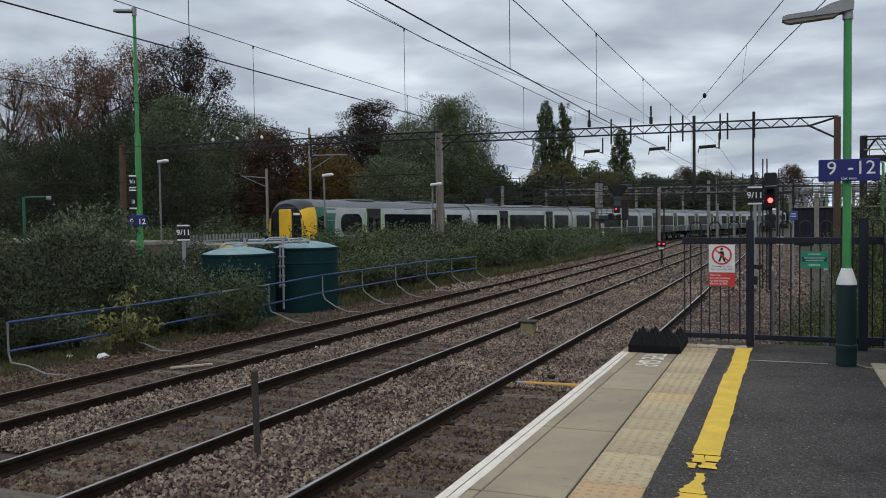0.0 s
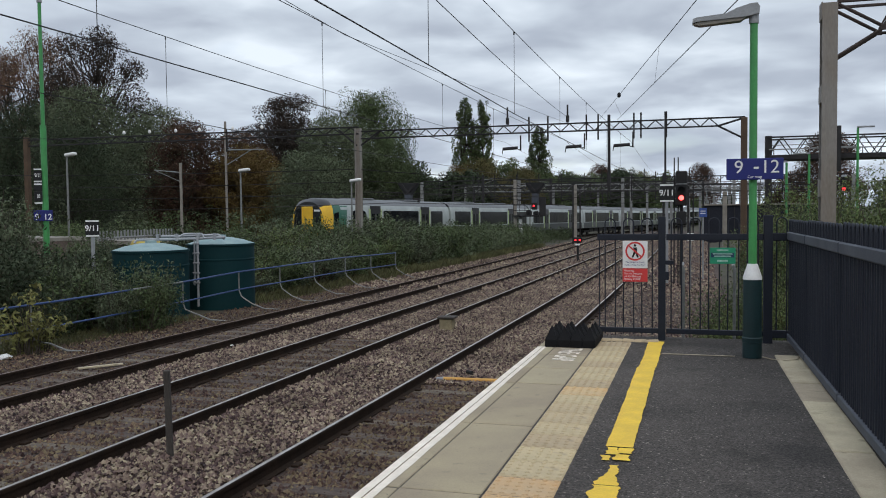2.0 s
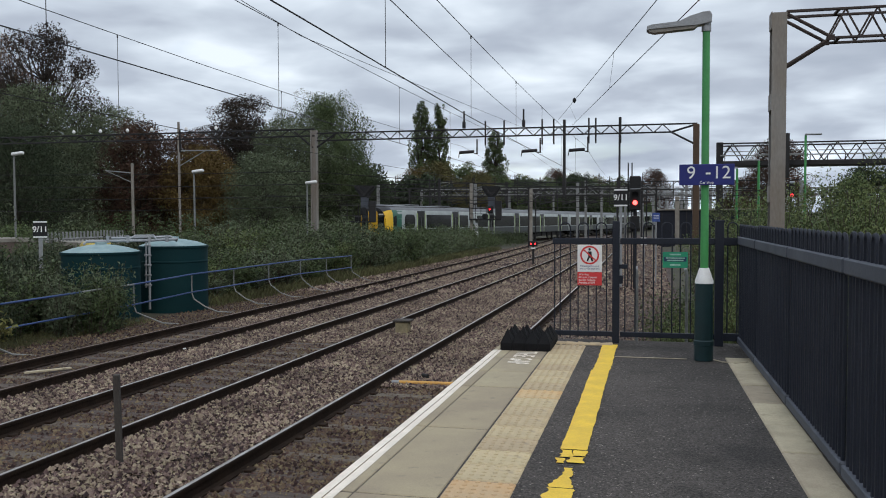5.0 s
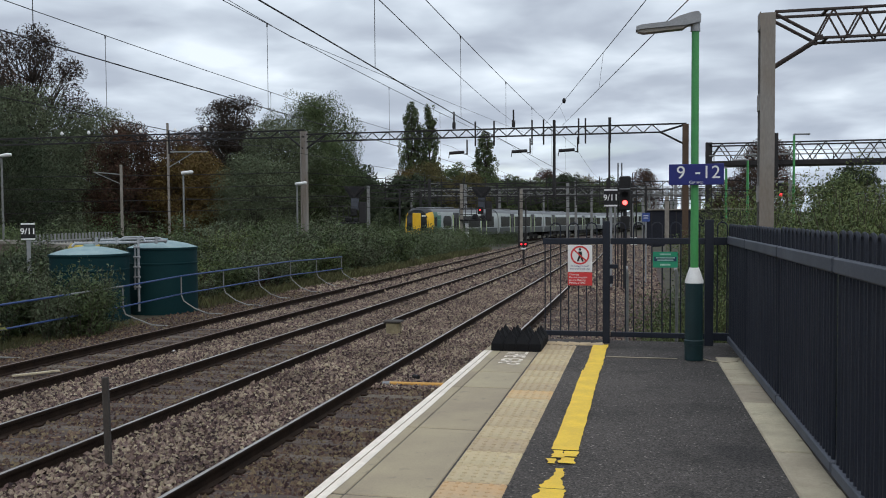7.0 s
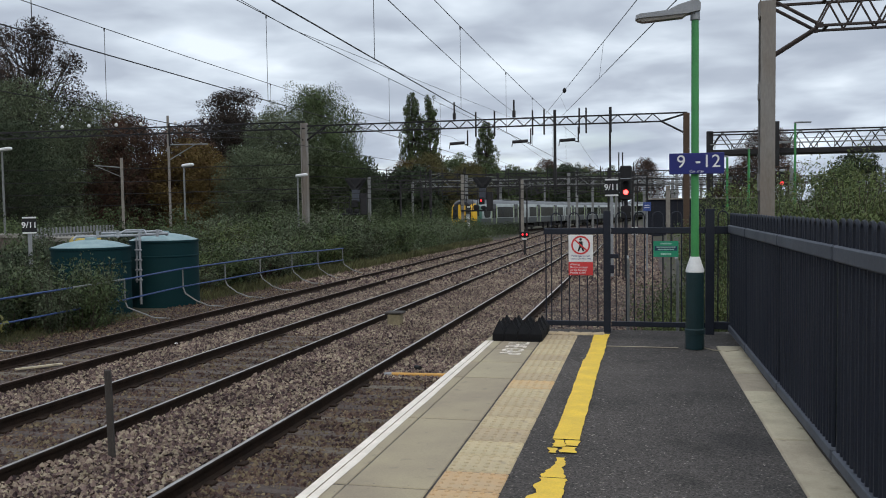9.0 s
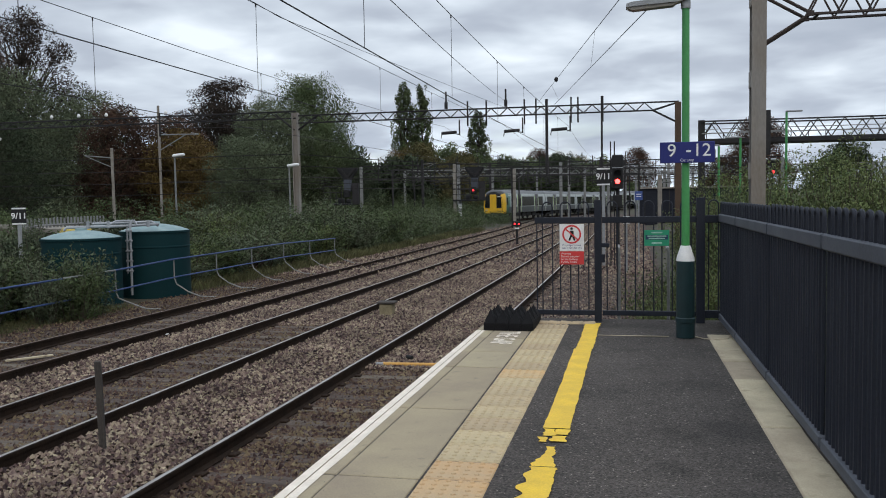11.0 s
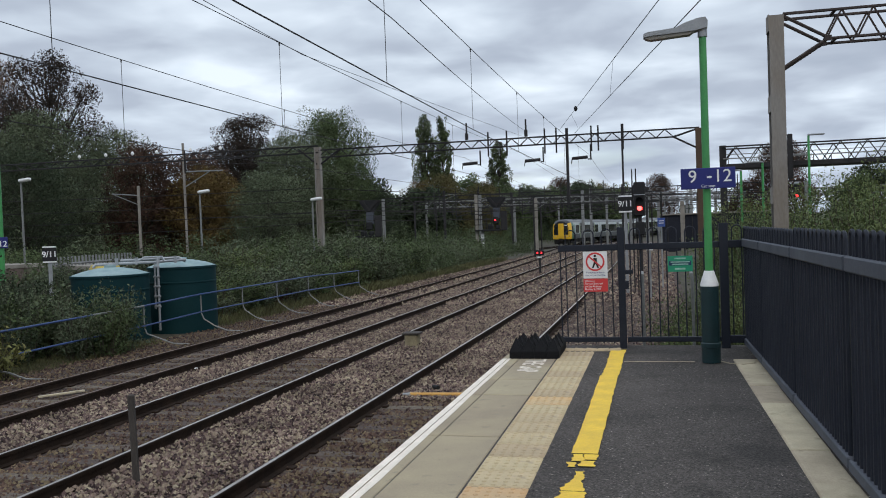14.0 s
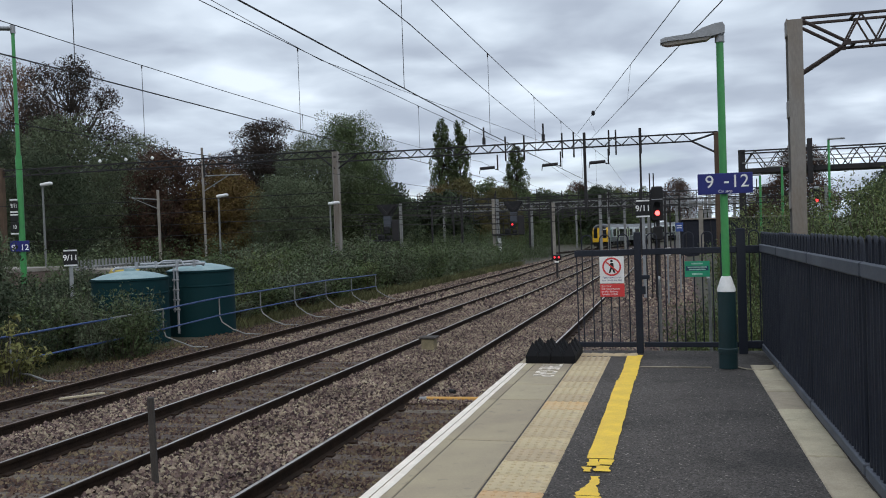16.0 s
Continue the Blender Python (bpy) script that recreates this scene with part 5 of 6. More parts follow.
lp = thing("far_platform", "low weathered platform with a dark edge behind the shrubs", "platform", kind="structure")
for pts in ([(-46, 37.2), (-38.1, 34.7), (-32.3, 33.5), (-26.5, 31.5), (-25.8, 34.0), (-46, 41)], [(-22.7, 29.95), (-20.2, 28.9), (-18.8, 28.3), (-18.0, 30.6), (-21.8, 33)]):
    part("platform_body", Mesh().prism(pts, "z", -1.6, 0.34), M_BRICK, lp)
    part("platform_edge", Mesh().prism([(x, y - 0.12) for x, y in pts], "z", 0.34, 0.50), M_CONCRETE, lp, "grey concrete edge")
pfence = thing("paling_fence", "pale weathered paling fence on the far platform", "fence")
for i in range(24):
    part("paling", Mesh().box((-20.9, 28.4 + i * 0.22, 0.2), (0.03, 0.11, 1.35 + random.uniform(-0.03, 0.03)), 0.01), M_PALESTEEL, pfence)
part("rail", Mesh().tube((-20.87, 28.3, 0.6), (-20.87, 33.6, 0.6), 0.04, n=6), M_PALESTEEL, pfence)
for x, y, h in ((-35.16, 34.3, 0.62), (-34.5, 34.2, 0.50), (-32.4, 33.95, 0.56), (-30.1, 33.3, 0.58)):
    o = thing("concrete_fence_post", "short concrete post on the far platform", "post", group="concrete posts")
    part("post", Mesh().box((x, y, 0.5 + h / 2), (0.26, 0.22, h), 0.02), M_CONCRETE, o)

fl = thing("far_lamp_post", "tall green lamp post with number plates on the far platform", "lamp post")
FLX, FLY = -21.15, 26.0
part("pole", Mesh().tube((FLX, FLY, -0.9), (FLX, FLY, 9.3), 0.085, 0.06, 12), M_GREENPOLE, fl, smooth=True)
part("lower_pole", Mesh().tube((FLX, FLY, -0.9), (FLX, FLY, 4.8), 0.11, n=12), M_GREENPOLE, fl, smooth=True)
part("lantern", Mesh().box((FLX - 0.45, FLY, 9.42), (0.9, 0.3, 0.12), 0.05, Euler((0, radians(6), 0)).to_matrix()).tube((FLX, FLY, 9.2), (FLX, FLY, 9.5), 0.09, n=10), M_GREYMETAL, fl, smooth=True)
fs_ = thing("far_number_sign", "blue and black number plates on the far lamp post", "sign", pose(FLX + 0.02, FLY - 0.15, 0, 0, 0, 28))
for txt, z, h_ in (("9/11", 2.98, 0.34), ("10", 2.22, 0.36)):
    bk = part("black_plate", Mesh().box((-0.14, 0, z), (0.27, 0.03, h_), 0.01), M_BLACK, fs_)
    words(txt, 0.20, M_WHITEPAINT, "numbers", bk, pose(-0.14, -0.02, z) @ FACE @ Matrix.Diagonal((0.62, 1.0, 1, 1)), bold=0.003)
part("black_plate", Mesh().box((-0.14, 0, 2.60), (0.27, 0.03, 0.36), 0.01), M_BLACK, fs_)
for z in (3.20, 2.76, 2.66, 1.98):
    part("white_band", Mesh().box((-0.14, -0.018, z), (0.26, 0.01, 0.05), 0.002), M_WHITEPAINT, fs_)
part("blue_plate", Mesh().box((0, 0, 1.52), (0.64, 0.03, 0.40), 0.01), M_BLUESIGN, fs_)
words("9", 0.29, M_WHITEPAINT, "numbers", fs_, pose(-0.21, -0.02, 1.47) @ FACE, bold=0.004)
words("12", 0.29, M_WHITEPAINT, "numbers", fs_, pose(0.16, -0.02, 1.47) @ FACE, bold=0.004)


def far_lamp(x, y, zt, mm=None):
    o = thing("street_lamp", "slim grey lamp post with a white head", "lamp post", group="slim lamps")
    part("pole", Mesh().tube((x, y, GZ(x, y)), (x, y, zt), 0.06, 0.045, 8), mm or M_GALV, o, smooth=True)
    part("head", Mesh().box((x + 0.22, y, zt + 0.02), (0.6, 0.28, 0.15), 0.05, Euler((0, radians(-6), 0)).to_matrix()), M_WHITEPAINT if mm is None else mm, o, smooth=True)


far_lamp(-28.5, 36, 4.5)
far_lamp(-21.1, 40, 3.72)
far_lamp(-15.75, 42, 3.15)
for x in (-22.5, -24.4, -26.6, -28.2, -30.0, -31.8):
    b_ = Mesh().lathe((0, 0, 0), [(0.001, -0.10), (0.09, -0.03), (0.10, 0.03), (0.05, 0.12), (0.001, 0.15)], 8)
    tagged(part("line_insulator", b_, M_WHITEPAINT, at=pose(x, PY, 6.42)), "white pot insulator on the boom", "insulator", group="boom insulators")
gl = thing("small_green_lamp", "slim dark green lamp post with a level arm", "lamp post")
part("pole", Mesh().tube((-35.8, 34.05, 0.4), (-35.8, 34.05, 2.82), 0.085, 0.07, 8), M_GREENDARK, gl, smooth=True)
part("arm", Mesh().tube((-35.85, 34.05, 2.78), (-34.1, 34.05, 2.80), 0.04, n=6), M_GREENDARK, gl, smooth=True)
part("head", Mesh().box((-34.05, 34.05, 2.72), (0.24, 0.2, 0.22), 0.05), M_GREYMETAL, gl)

# ---- between the tracks ----
st = thing("timber_stake", "dark weathered stake standing in the ballast", "stake", pose(-3.68, 7.66, 0))
part("stake", Mesh().box((0, 0, -0.62), (0.062, 0.062, 1.08), 0.006), M_TIMBER, st, at=pose(0, 0, 0, 0.6, -0.8, 20))
mk = thing("marker_box", "small weathered yellow-grey box on the ballast", "marker", pose(-3.74, 18.5, ballast_z(-3.7, 18.5)))
part("box", Mesh().box((0, 0, 0.16), (0.30, 0.30, 0.34), 0.03), mat("dull_buff_plastic", (0.30, 0.25, 0.15), 0.8), mk)
part("cap", Mesh().box((0, 0, 0.345), (0.40, 0.36, 0.04), 0.01), M_TIMBER, mk)
pk = thing("orange_pipe", "orange plastic pipe lying across the sleepers", "pipe", pose(0, 0, 0))
part("pipe", Mesh().tube((-2.13, 12.72, -1.068), (-1.0, 12.76, -1.064), 0.032, n=10), M_ORANGE, pk, smooth=True)
part("end_cap", Mesh().tube((-2.24, 12.716, -1.068), (-2.12, 12.72, -1.068), 0.026, 0.034, n=10), M_GREYMETAL, pk, "grey tapered end", smooth=True)
part("end", Mesh().tube((-1.8, 12.96, -0.985), (-1.70, 12.885, -0.985), 0.033, n=10), M_BLACK, pk, smooth=True)
for x, y, s in ((-12.7, 14.1, 0.09), (-10.95, 13.1, 0.14), (-10.3, 13.6, 0.06), (-7.38, 15.3, 0.06), (-11.6, 12.9, 0.07)):
    g = Mesh().lathe((0, 0, 0), [(0.001, -s * 0.3), (s * 0.8, -s * 0.1), (s, s * 0.15), (s * 0.6, s * 0.42), (0.001, s * 0.4)], 9)
    rr = random.Random(int(x * 100))
    g.v = [(a * rr.uniform(0.6, 1.2), b * rr.uniform(0.6, 1.2), c * rr.uniform(0.7, 1.3)) for a, b, c in g.v]
    tagged(part("litter", g, M_WHITEPAINT, at=pose(x, y, max(ground_z(x, y), ballast_z(x, y) if x > -10.3 else -9) + 0.03)), "crumpled white litter on the ballast", "litter", group="litter")
bd = thing("pale_board", "pale broken board lying across the far track", "board", pose(-8.28, 12.45, ballast_z(-8.2, 12.4) + 0.05, 0, 0, 52))
part("board", Mesh().box((0, 0, 0), (0.75, 0.07, 0.03), 0.004), M_SLAB, bd)

# ---- plants ----


def leaf_mesh(name, centers, radii, count, size, material, seed, squash=1.0, hang=0.0, k=4):
    """Many small leaf faces gathered in clumps; each leaf is a folded pair of triangles, or one triangle where they are far off."""
    rng = np.random.default_rng(seed)
    centers, radii = np.array(centers, float), np.array(radii, float)
    w = radii ** 2
    idx = rng.choice(len(centers), count, p=w / w.sum())
    d = rng.normal(size=(count, 3))
    d /= np.linalg.norm(d, axis=1)[:, None]
    rad = radii[idx] * rng.uniform(0.25, 1.0, count) ** 0.45
    p = centers[idx] + d * rad[:, None] * np.array([1, 1, squash])
    u = rng.normal(size=(count, 3))
    u[:, 2] -= hang
    u /= np.linalg.norm(u, axis=1)[:, None]
    v = np.cross(u, rng.normal(size=(count, 3)))
    v /= np.linalg.norm(v, axis=1)[:, None]
    n = np.cross(u, v)
    s = (size * rng.uniform(0.6, 1.4, count))[:, None]
    corners = [p - u * s, p - v * s * 0.42 + n * s * 0.15, p + u * s, p + v * s * 0.42 + n * s * 0.15]
    if k == 3:
        corners = [p - u * s, p + v * s * 0.75, p + u * s]
    quad = np.stack(corners, 1)
    # leaves turn their upper sides outwards and share the light of the clump they sit on
    out = d * 0.6 + (p - p.mean(0)) / (p.std(0).max() * 2.2 + 1e-6) * 0.5 + np.array([0, 0, 0.35])
    out /= np.linalg.norm(out, axis=1)[:, None]
    flat_n = np.cross(quad[:, 1] - quad[:, 0], quad[:, 2] - quad[:, 0])
    flat_n /= np.linalg.norm(flat_n, axis=1)[:, None] + 1e-9
    turn = (flat_n * out).sum(1) < 0
    quad[turn] = quad[turn][:, ::-1]
    flat_n[turn] *= -1
    nrm = out * 0.85 + flat_n * 0.25
    nrm /= np.linalg.norm(nrm, axis=1)[:, None]
    f = np.arange(count * k)
    me = bpy.data.meshes.new(name)
    me.vertices.add(count * k)
    me.vertices.foreach_set("co", quad.astype(np.float32).ravel())
    me.loops.add(count * k)
    me.loops.foreach_set("vertex_index", f.ravel().astype(np.int32))
    me.polygons.add(count)
    me.polygons.foreach_set("loop_start", (np.arange(count) * k).astype(np.int32))
    me.update(calc_edges=True)
    me.polygons.foreach_set("use_smooth", [True] * count)
    me.normals_split_custom_set_from_vertices(np.repeat(nrm, k, axis=0).tolist())
    me.materials.append(material)
    return me


def tree_parts(seed, height, width, base, clumps, count, size, material, shape="round", bare=0.0):
    """Trunk with forking limbs, and a crown of leaf clumps round the limb ends."""
    rng = random.Random(seed)
    wood = Mesh()
    th = height * base
    r0 = height * 0.018
    pts = [Vector((0, 0, -0.5))]
    for i in range(6):
        pts.append(Vector((rng.uniform(-1, 1) * width * 0.02 * i, rng.uniform(-1, 1) * width * 0.02 * i, height * 0.86 * (i + 1) / 6)))
    for i in range(6):
        wood.tube(pts[i], pts[i + 1], r0 * (1 - i / 6.6), r0 * (1 - (i + 1) / 6.6), 7, False)
    cs, rs = [], []
    for i in range(clumps):
        t = (i + 0.5) / clumps
        z = th + (height - th) * t
        if shape == "round":
            wr = width / 2 * math.sqrt(max(0.03, 1 - (2 * t - 0.85) ** 2 / 1.4))
        elif shape == "poplar":
            wr = width / 2 * (0.45 + 0.60 * math.sin(math.pi * min(1, t * 0.75 + 0.12))) * (1 - 0.45 * t ** 4)
        elif shape == "low":
            wr = width / 2 * math.sqrt(max(0.05, 1 - t * t * 0.8))
        else:
            wr = width / 2 * (1 - t) ** 0.7 + 0.1
        a = rng.uniform(0, 6.283)
        q = rng.uniform(0.35, 1.0)
        c = Vector((math.cos(a) * wr * q, math.sin(a) * wr * q, z + rng.uniform(-0.05, 0.05) * height))
        r = width * (rng.uniform(0.10, 0.19) * (1.1 - 0.35 * t) if shape == "poplar" else rng.uniform(0.07, 0.15))
        cs.append(c)
        rs.append(r)
        if i % 2 == 0 or bare:
            start_z = max(th * 0.7, c.z - wr * rng.uniform(0.5, 1.0) - 0.1 * height)
            k = min(5, int(start_z / (height * 0.86) * 6))
            s = pts[k].lerp(pts[k + 1], 0.5)
            mid = s.lerp(c, 0.55) + Vector((0, 0, -0.04 * height))
            rr = r0 * (0.5 if bare else 0.34) * (1 - 0.5 * t)
            wood.tube(s, mid, rr, rr * 0.6, 5, False)
            wood.tube(mid, c, rr * 0.6, rr * 0.2, 5, False)
            if bare:
                for _ in range(int(5 * bare)):
                    e = c + Vector((rng.uniform(-1, 1), rng.uniform(-1, 1), rng.uniform(-0.4, 0.7))) * r * 0.6
                    wood.tube(c.lerp(mid, rng.uniform(0, 0.5)), e, rr * 0.22, rr * 0.08, 4, False)
    tall = shape == "poplar"
    return wood.data("trunk", M_BARK), leaf_mesh("crown", cs, [r * 0.62 for r in rs] if tall else [r * 0.85 for r in rs] if bare else rs, count, size, material, seed, 2.6 if tall else 0.8 if bare else 0.9, k=3)


VARIANTS = {}


def tree(kind, x, y, h, label, turn=0.0, wide=1.0, z=None):
    if kind not in VARIANTS:
        VARIANTS[kind] = tree_parts(*TREES[kind])
    wood, crown = VARIANTS[kind]
    s = h / TREES[kind][1]
    o = thing("tree", label, "tree", group="lineside trees")
    o.matrix_basis = pose(x, y, (GZ(x, y) if z is None else z), 0, 0, turn) @ Matrix.Diagonal((s * wide, s * wide, s, 1))
    part("trunk", wood, None, o)
    part("crown", crown, None, o)
    return o


# kind: seed, height, width, clear trunk share, clumps, leaves, leaf size, leaves' material, outline, bare twigs
TREES = {
    "broad": (21, 16, 15, 0.12, 240, 38000, 0.135, L_DARK, "round", 0),
    "broad2": (22, 16, 14, 0.12, 220, 38000, 0.132, L_MID, "round", 0),
    "grey": (23, 14, 13, 0.08, 220, 38000, 0.122, L_GREYGREEN, "round", 0),
    "rust": (24, 14, 11, 0.10, 190, 36000, 0.135, L_RUST, "round", 0),
    "gold": (25, 11, 10, 0.08, 150, 26000, 0.135, L_GOLD, "round", 0),
    "purple": (26, 20, 12, 0.16, 210, 34000, 0.125, L_PURPLE, "round", 0.8),
    "sparse": (27, 20, 16, 0.20, 130, 30000, 0.12, L_AUTUMN, "round", 0.8),
    "poplar": (28, 26, 5.0, 0.04, 280, 24000, 0.20, L_MID, "poplar", 0),
    "olive": (32, 14, 13, 0.06, 170, 24000, 0.18, L_OLIVE, "round", 0),
    "low": (29, 9, 12, 0.03, 120, 9500, 0.31, L_DARK, "low", 0),
    "far": (30, 12, 11, 0.03, 110, 10500, 0.26, L_DARK, "low", 0),
    "far2": (31, 12, 11, 0.03, 110, 10500, 0.26, L_MID, "low", 0),
}
T = tree
# tall trees behind the far platform
T("purple", -69.8, 90, 24.3, "tall dark purple-brown tree above the others", 0, 1.0)
T("broad", -70.5, 102, 13.5, "large dark green leafy tree", 330)
T("sparse", -93, 95, 25.5, "tall thinning autumn tree with bare twigs", 20, 0.8)
T("sparse", -86, 100, 27, "tall thinning autumn tree with bare twigs", 130, 0.8)
T("sparse", -79, 88, 21, "tall thinning autumn tree with bare twigs", 250, 0.8)
T("sparse", -102, 92, 24, "tall thinning autumn tree with bare twigs", 80, 0.85)
T("broad", -66, 76, 14.0, "large dark green leafy tree", 40, 0.95)
T("grey", -58, 74, 14.8, "large grey-green leafy tree", 40, 0.95)
T("broad", -75, 78, 12.6, "large dark green leafy tree", 140)
T("broad", -88, 80, 12.8, "large dark green leafy tree", 220)
T("broad2", -101, 84, 14, "large dark green leafy tree", 10)
T("broad", -50, 62, 10, "large dark green leafy tree", 100)
T("broad", -60, 60, 9.5, "large dark green leafy tree", 200)
T("grey", -71, 62, 10, "broad grey-green leafy tree", 20)
T("broad", -82, 66, 10, "large dark green leafy tree", 300)
T("rust", -54.0, 86, 12.6, "rust-brown autumn leafed tree", 0)
T("rust", -51.0, 92, 12.0, "rust-brown autumn leafed tree", 90)
T("gold", -46.5, 86, 9.8, "golden-brown autumn leafed tree", 0)
T("gold", -43.0, 84, 8.4, "golden-brown autumn leafed tree", 120)
T("purple", -54.5, 112, 19.0, "dark purple-brown leafy tree", 70, 1.4)
T("broad", -58, 120, 16, "large dark green leafy tree", 70)
T("broad2", -37.0, 103, 17.0, "round-headed mid green leafy tree", 0, 0.72)
T("broad2", -40.6, 104, 17.3, "round-headed mid green leafy tree", 160, 0.72)
T("grey", -37.5, 90, 12.8, "large grey-green willow-like tree", 10, 1.15)
T("broad2", -32.5, 92, 11.4, "large mid green leafy tree", 100, 0.75)
T("olive", -30.5, 128, 10.6, "broad olive-brown lineside tree", 140, 1.0)
T("olive", -24.5, 132, 9.4, "broad olive-brown lineside tree", 250, 0.95)
T("grey", -36, 80, 8.5, "broad grey-green leafy tree", 260, 1.2)
T("broad", -30.0, 95, 7.6, "dark green leafy lineside tree", 180, 0.9)
T("grey", -62.5, 92, 15.2, "large grey-green leafy tree", 200, 1.1)
T("poplar", -51.8, 200, 29, "tall narrow dark green poplar", 0, 1.15)
T("poplar", -47.6, 200, 28.3, "tall narrow dark green poplar", 90, 1.0)
T("poplar", -34.3, 200, 22, "tall narrow dark green poplar", 180, 1.5)
for i, (x, y, h) in enumerate(((-62, 190, 9), (-54, 185, 8.5), (-47, 180, 12.5), (-40, 188, 13.5), (-33, 185, 10), (-26, 190, 11), (-20, 196, 10.5), (-13, 200, 10), (-8, 205, 10), (1, 215, 6), (8, 215, 6), (18, 215, 6.5), (-24, 160, 8.5), (-30, 150, 8.5), (-36, 150, 9.5), (-44, 145, 9), (-70, 185, 13))):
    T(("far2", "far", "far2", "gold")[(i * 7) % 3 if i not in (2, 4) else 3], x, y, h, "distant green tree along the railway", i * 47, 0.95)
for i in range(10):
    T(("far", "olive", "far2", "far", "rust")[i % 5], -42 + i * 4.9, 222 + (i * 7) % 9, (13.2, 12.0, 14.0, 12.6, 11.4)[i * 3 % 5], "dark tree in the belt behind the far gantries", i * 71, 0.8)
for i, (x, y, h) in enumerate(((14.8, 100, 10.2), (12.0, 106, 6.8), (22, 100, 6.5), (30, 98, 7), (37, 92, 7.5), (46, 96, 9), (26, 110, 8))):
    T(("far", "rust", "far2")[i % 3] if i != 0 else "rust", x, y, h, "tree behind the footbridge", i * 61)
for i in range(16):
    T("far" if i % 3 else "far2", -64 + i * 3.7, 172 + (i * 5) % 17, 9.2 + (i * 7) % 4 * 0.6, "dark distant tree in the belt past the station", i * 67, 0.9)
for i in range(14):
    T("low", -112 + i * 6.2, 118 + (i % 3) * 5, 7.5 + (i % 4), "low dark green tree filling the gaps", i * 50)
for i in range(26):
    a = i / 26 * 6.283
    x, y = 150 * math.sin(a) + 10, 150 * math.cos(a) - 20
    if y < 30:
        T("far" if i % 2 else "far2", x, y, 13, "distant green tree round the station", i * 40)


def shrub_parts(seed, count, size, material, h, w, stems=14, n_cl=26):
    rng = random.Random(seed)
    wood = Mesh()
    cs, rs = [], []
    for i in range(stems):
        a, q = rng.uniform(0, 6.283), rng.uniform(0.1, 1) ** 0.6
        e = Vector((math.cos(a) * w / 2 * q, math.sin(a) * w / 2 * q, h * rng.uniform(0.55, 1.0) * (1 - 0.35 * q * q)))
        s = Vector((e.x * 0.3, e.y * 0.3, -0.1))
        mid = s.lerp(e, 0.5) + Vector((-e.x * 0.1, -e.y * 0.1, 0.08 * h))
        wood.tube(s, mid, 0.016, 0.010, 5, False).tube(mid, e, 0.010, 0.003, 4, False)
        for k in range(max(1, n_cl // stems)):
            t = rng.uniform(0.15, 1.0)
            c = mid.lerp(e, t * 2 - 1) if t > 0.5 else s.lerp(mid, t * 2)
            cs.append(c + Vector((rng.uniform(-1, 1), rng.uniform(-1, 1), rng.uniform(-0.5, 0.5))) * 0.12 * w)
            rs.append(rng.uniform(0.10, 0.22) * w * (1.1 - 0.5 * c.z / h))
    return wood.data("stems", M_TWIG), leaf_mesh("leaves", cs, rs, int(count * 0.75), size * 1.22, material, seed, 0.9, 0.2, k=3)


SHRUBS = {
    "green": shrub_parts(41, 4600, 0.037, L_MID, 1.9, 2.0, 22, 66),
    "dark": shrub_parts(42, 4600, 0.037, L_DARK, 1.9, 2.1, 22, 66),
    "grey": shrub_parts(43, 4400, 0.035, L_GREYGREEN, 2.0, 1.8, 26, 104),
    "bright": shrub_parts(44, 6000, 0.025, L_BRIGHT, 1.8, 1.9, 22, 66),
    "fine": shrub_parts(47, 9600, 0.019, L_BRIGHT, 1.8, 1.9, 26, 104),
    "fine_dark": shrub_parts(48, 9000, 0.020, L_MID, 1.8, 2.0, 26, 104),
    "yellow": shrub_parts(45, 800, 0.048, L_YELLOW, 1.4, 1.1, 14, 30),
    "rusty": shrub_parts(46, 1800, 0.04, L_RUST, 1.3, 1.7, 16, 40),
}
SHRUB_LABEL = {"fine": "fresh green small-leaved shrub behind the fence", "fine_dark": "mid green small-leaved shrub behind the fence", "green": "leafy green shrub beside the railway", "dark": "dark green bramble-like shrub", "grey": "tall grey-green shrub with upright stems", "bright": "fresh green leafy shrub behind the fence", "yellow": "small yellow-leaved shrub by the handrail", "rusty": "brown withered undergrowth on the bank"}


def shrub(kind, x, y, h, wide=1.0, turn=None, z=None):
    wood, leaves = SHRUBS[kind]
    s = h / 1.9
    o = thing("shrub", SHRUB_LABEL[kind], "shrub", group="lineside shrubs")
    o.matrix_basis = pose(x, y, ground_z(x, y) - 0.05 if z is None else z, 0, 0, random.uniform(0, 360) if turn is None else turn) @ Matrix.Diagonal((s * wide, s * wide, s, 1))
    part("wood", wood, None, o)
    part("foliage", leaves, None, o)
    return o


rs_ = random.Random(5)


def by_tanks(x, y):
    """Room kept clear for the tanks and the view of them from the track."""
    return math.hypot(x + 12.99, y - 20.67) < 1.7 or math.hypot(x + 12.12, y - 22.92) < 1.6 or (18.6 < y < 24.6 and x > -13.2)


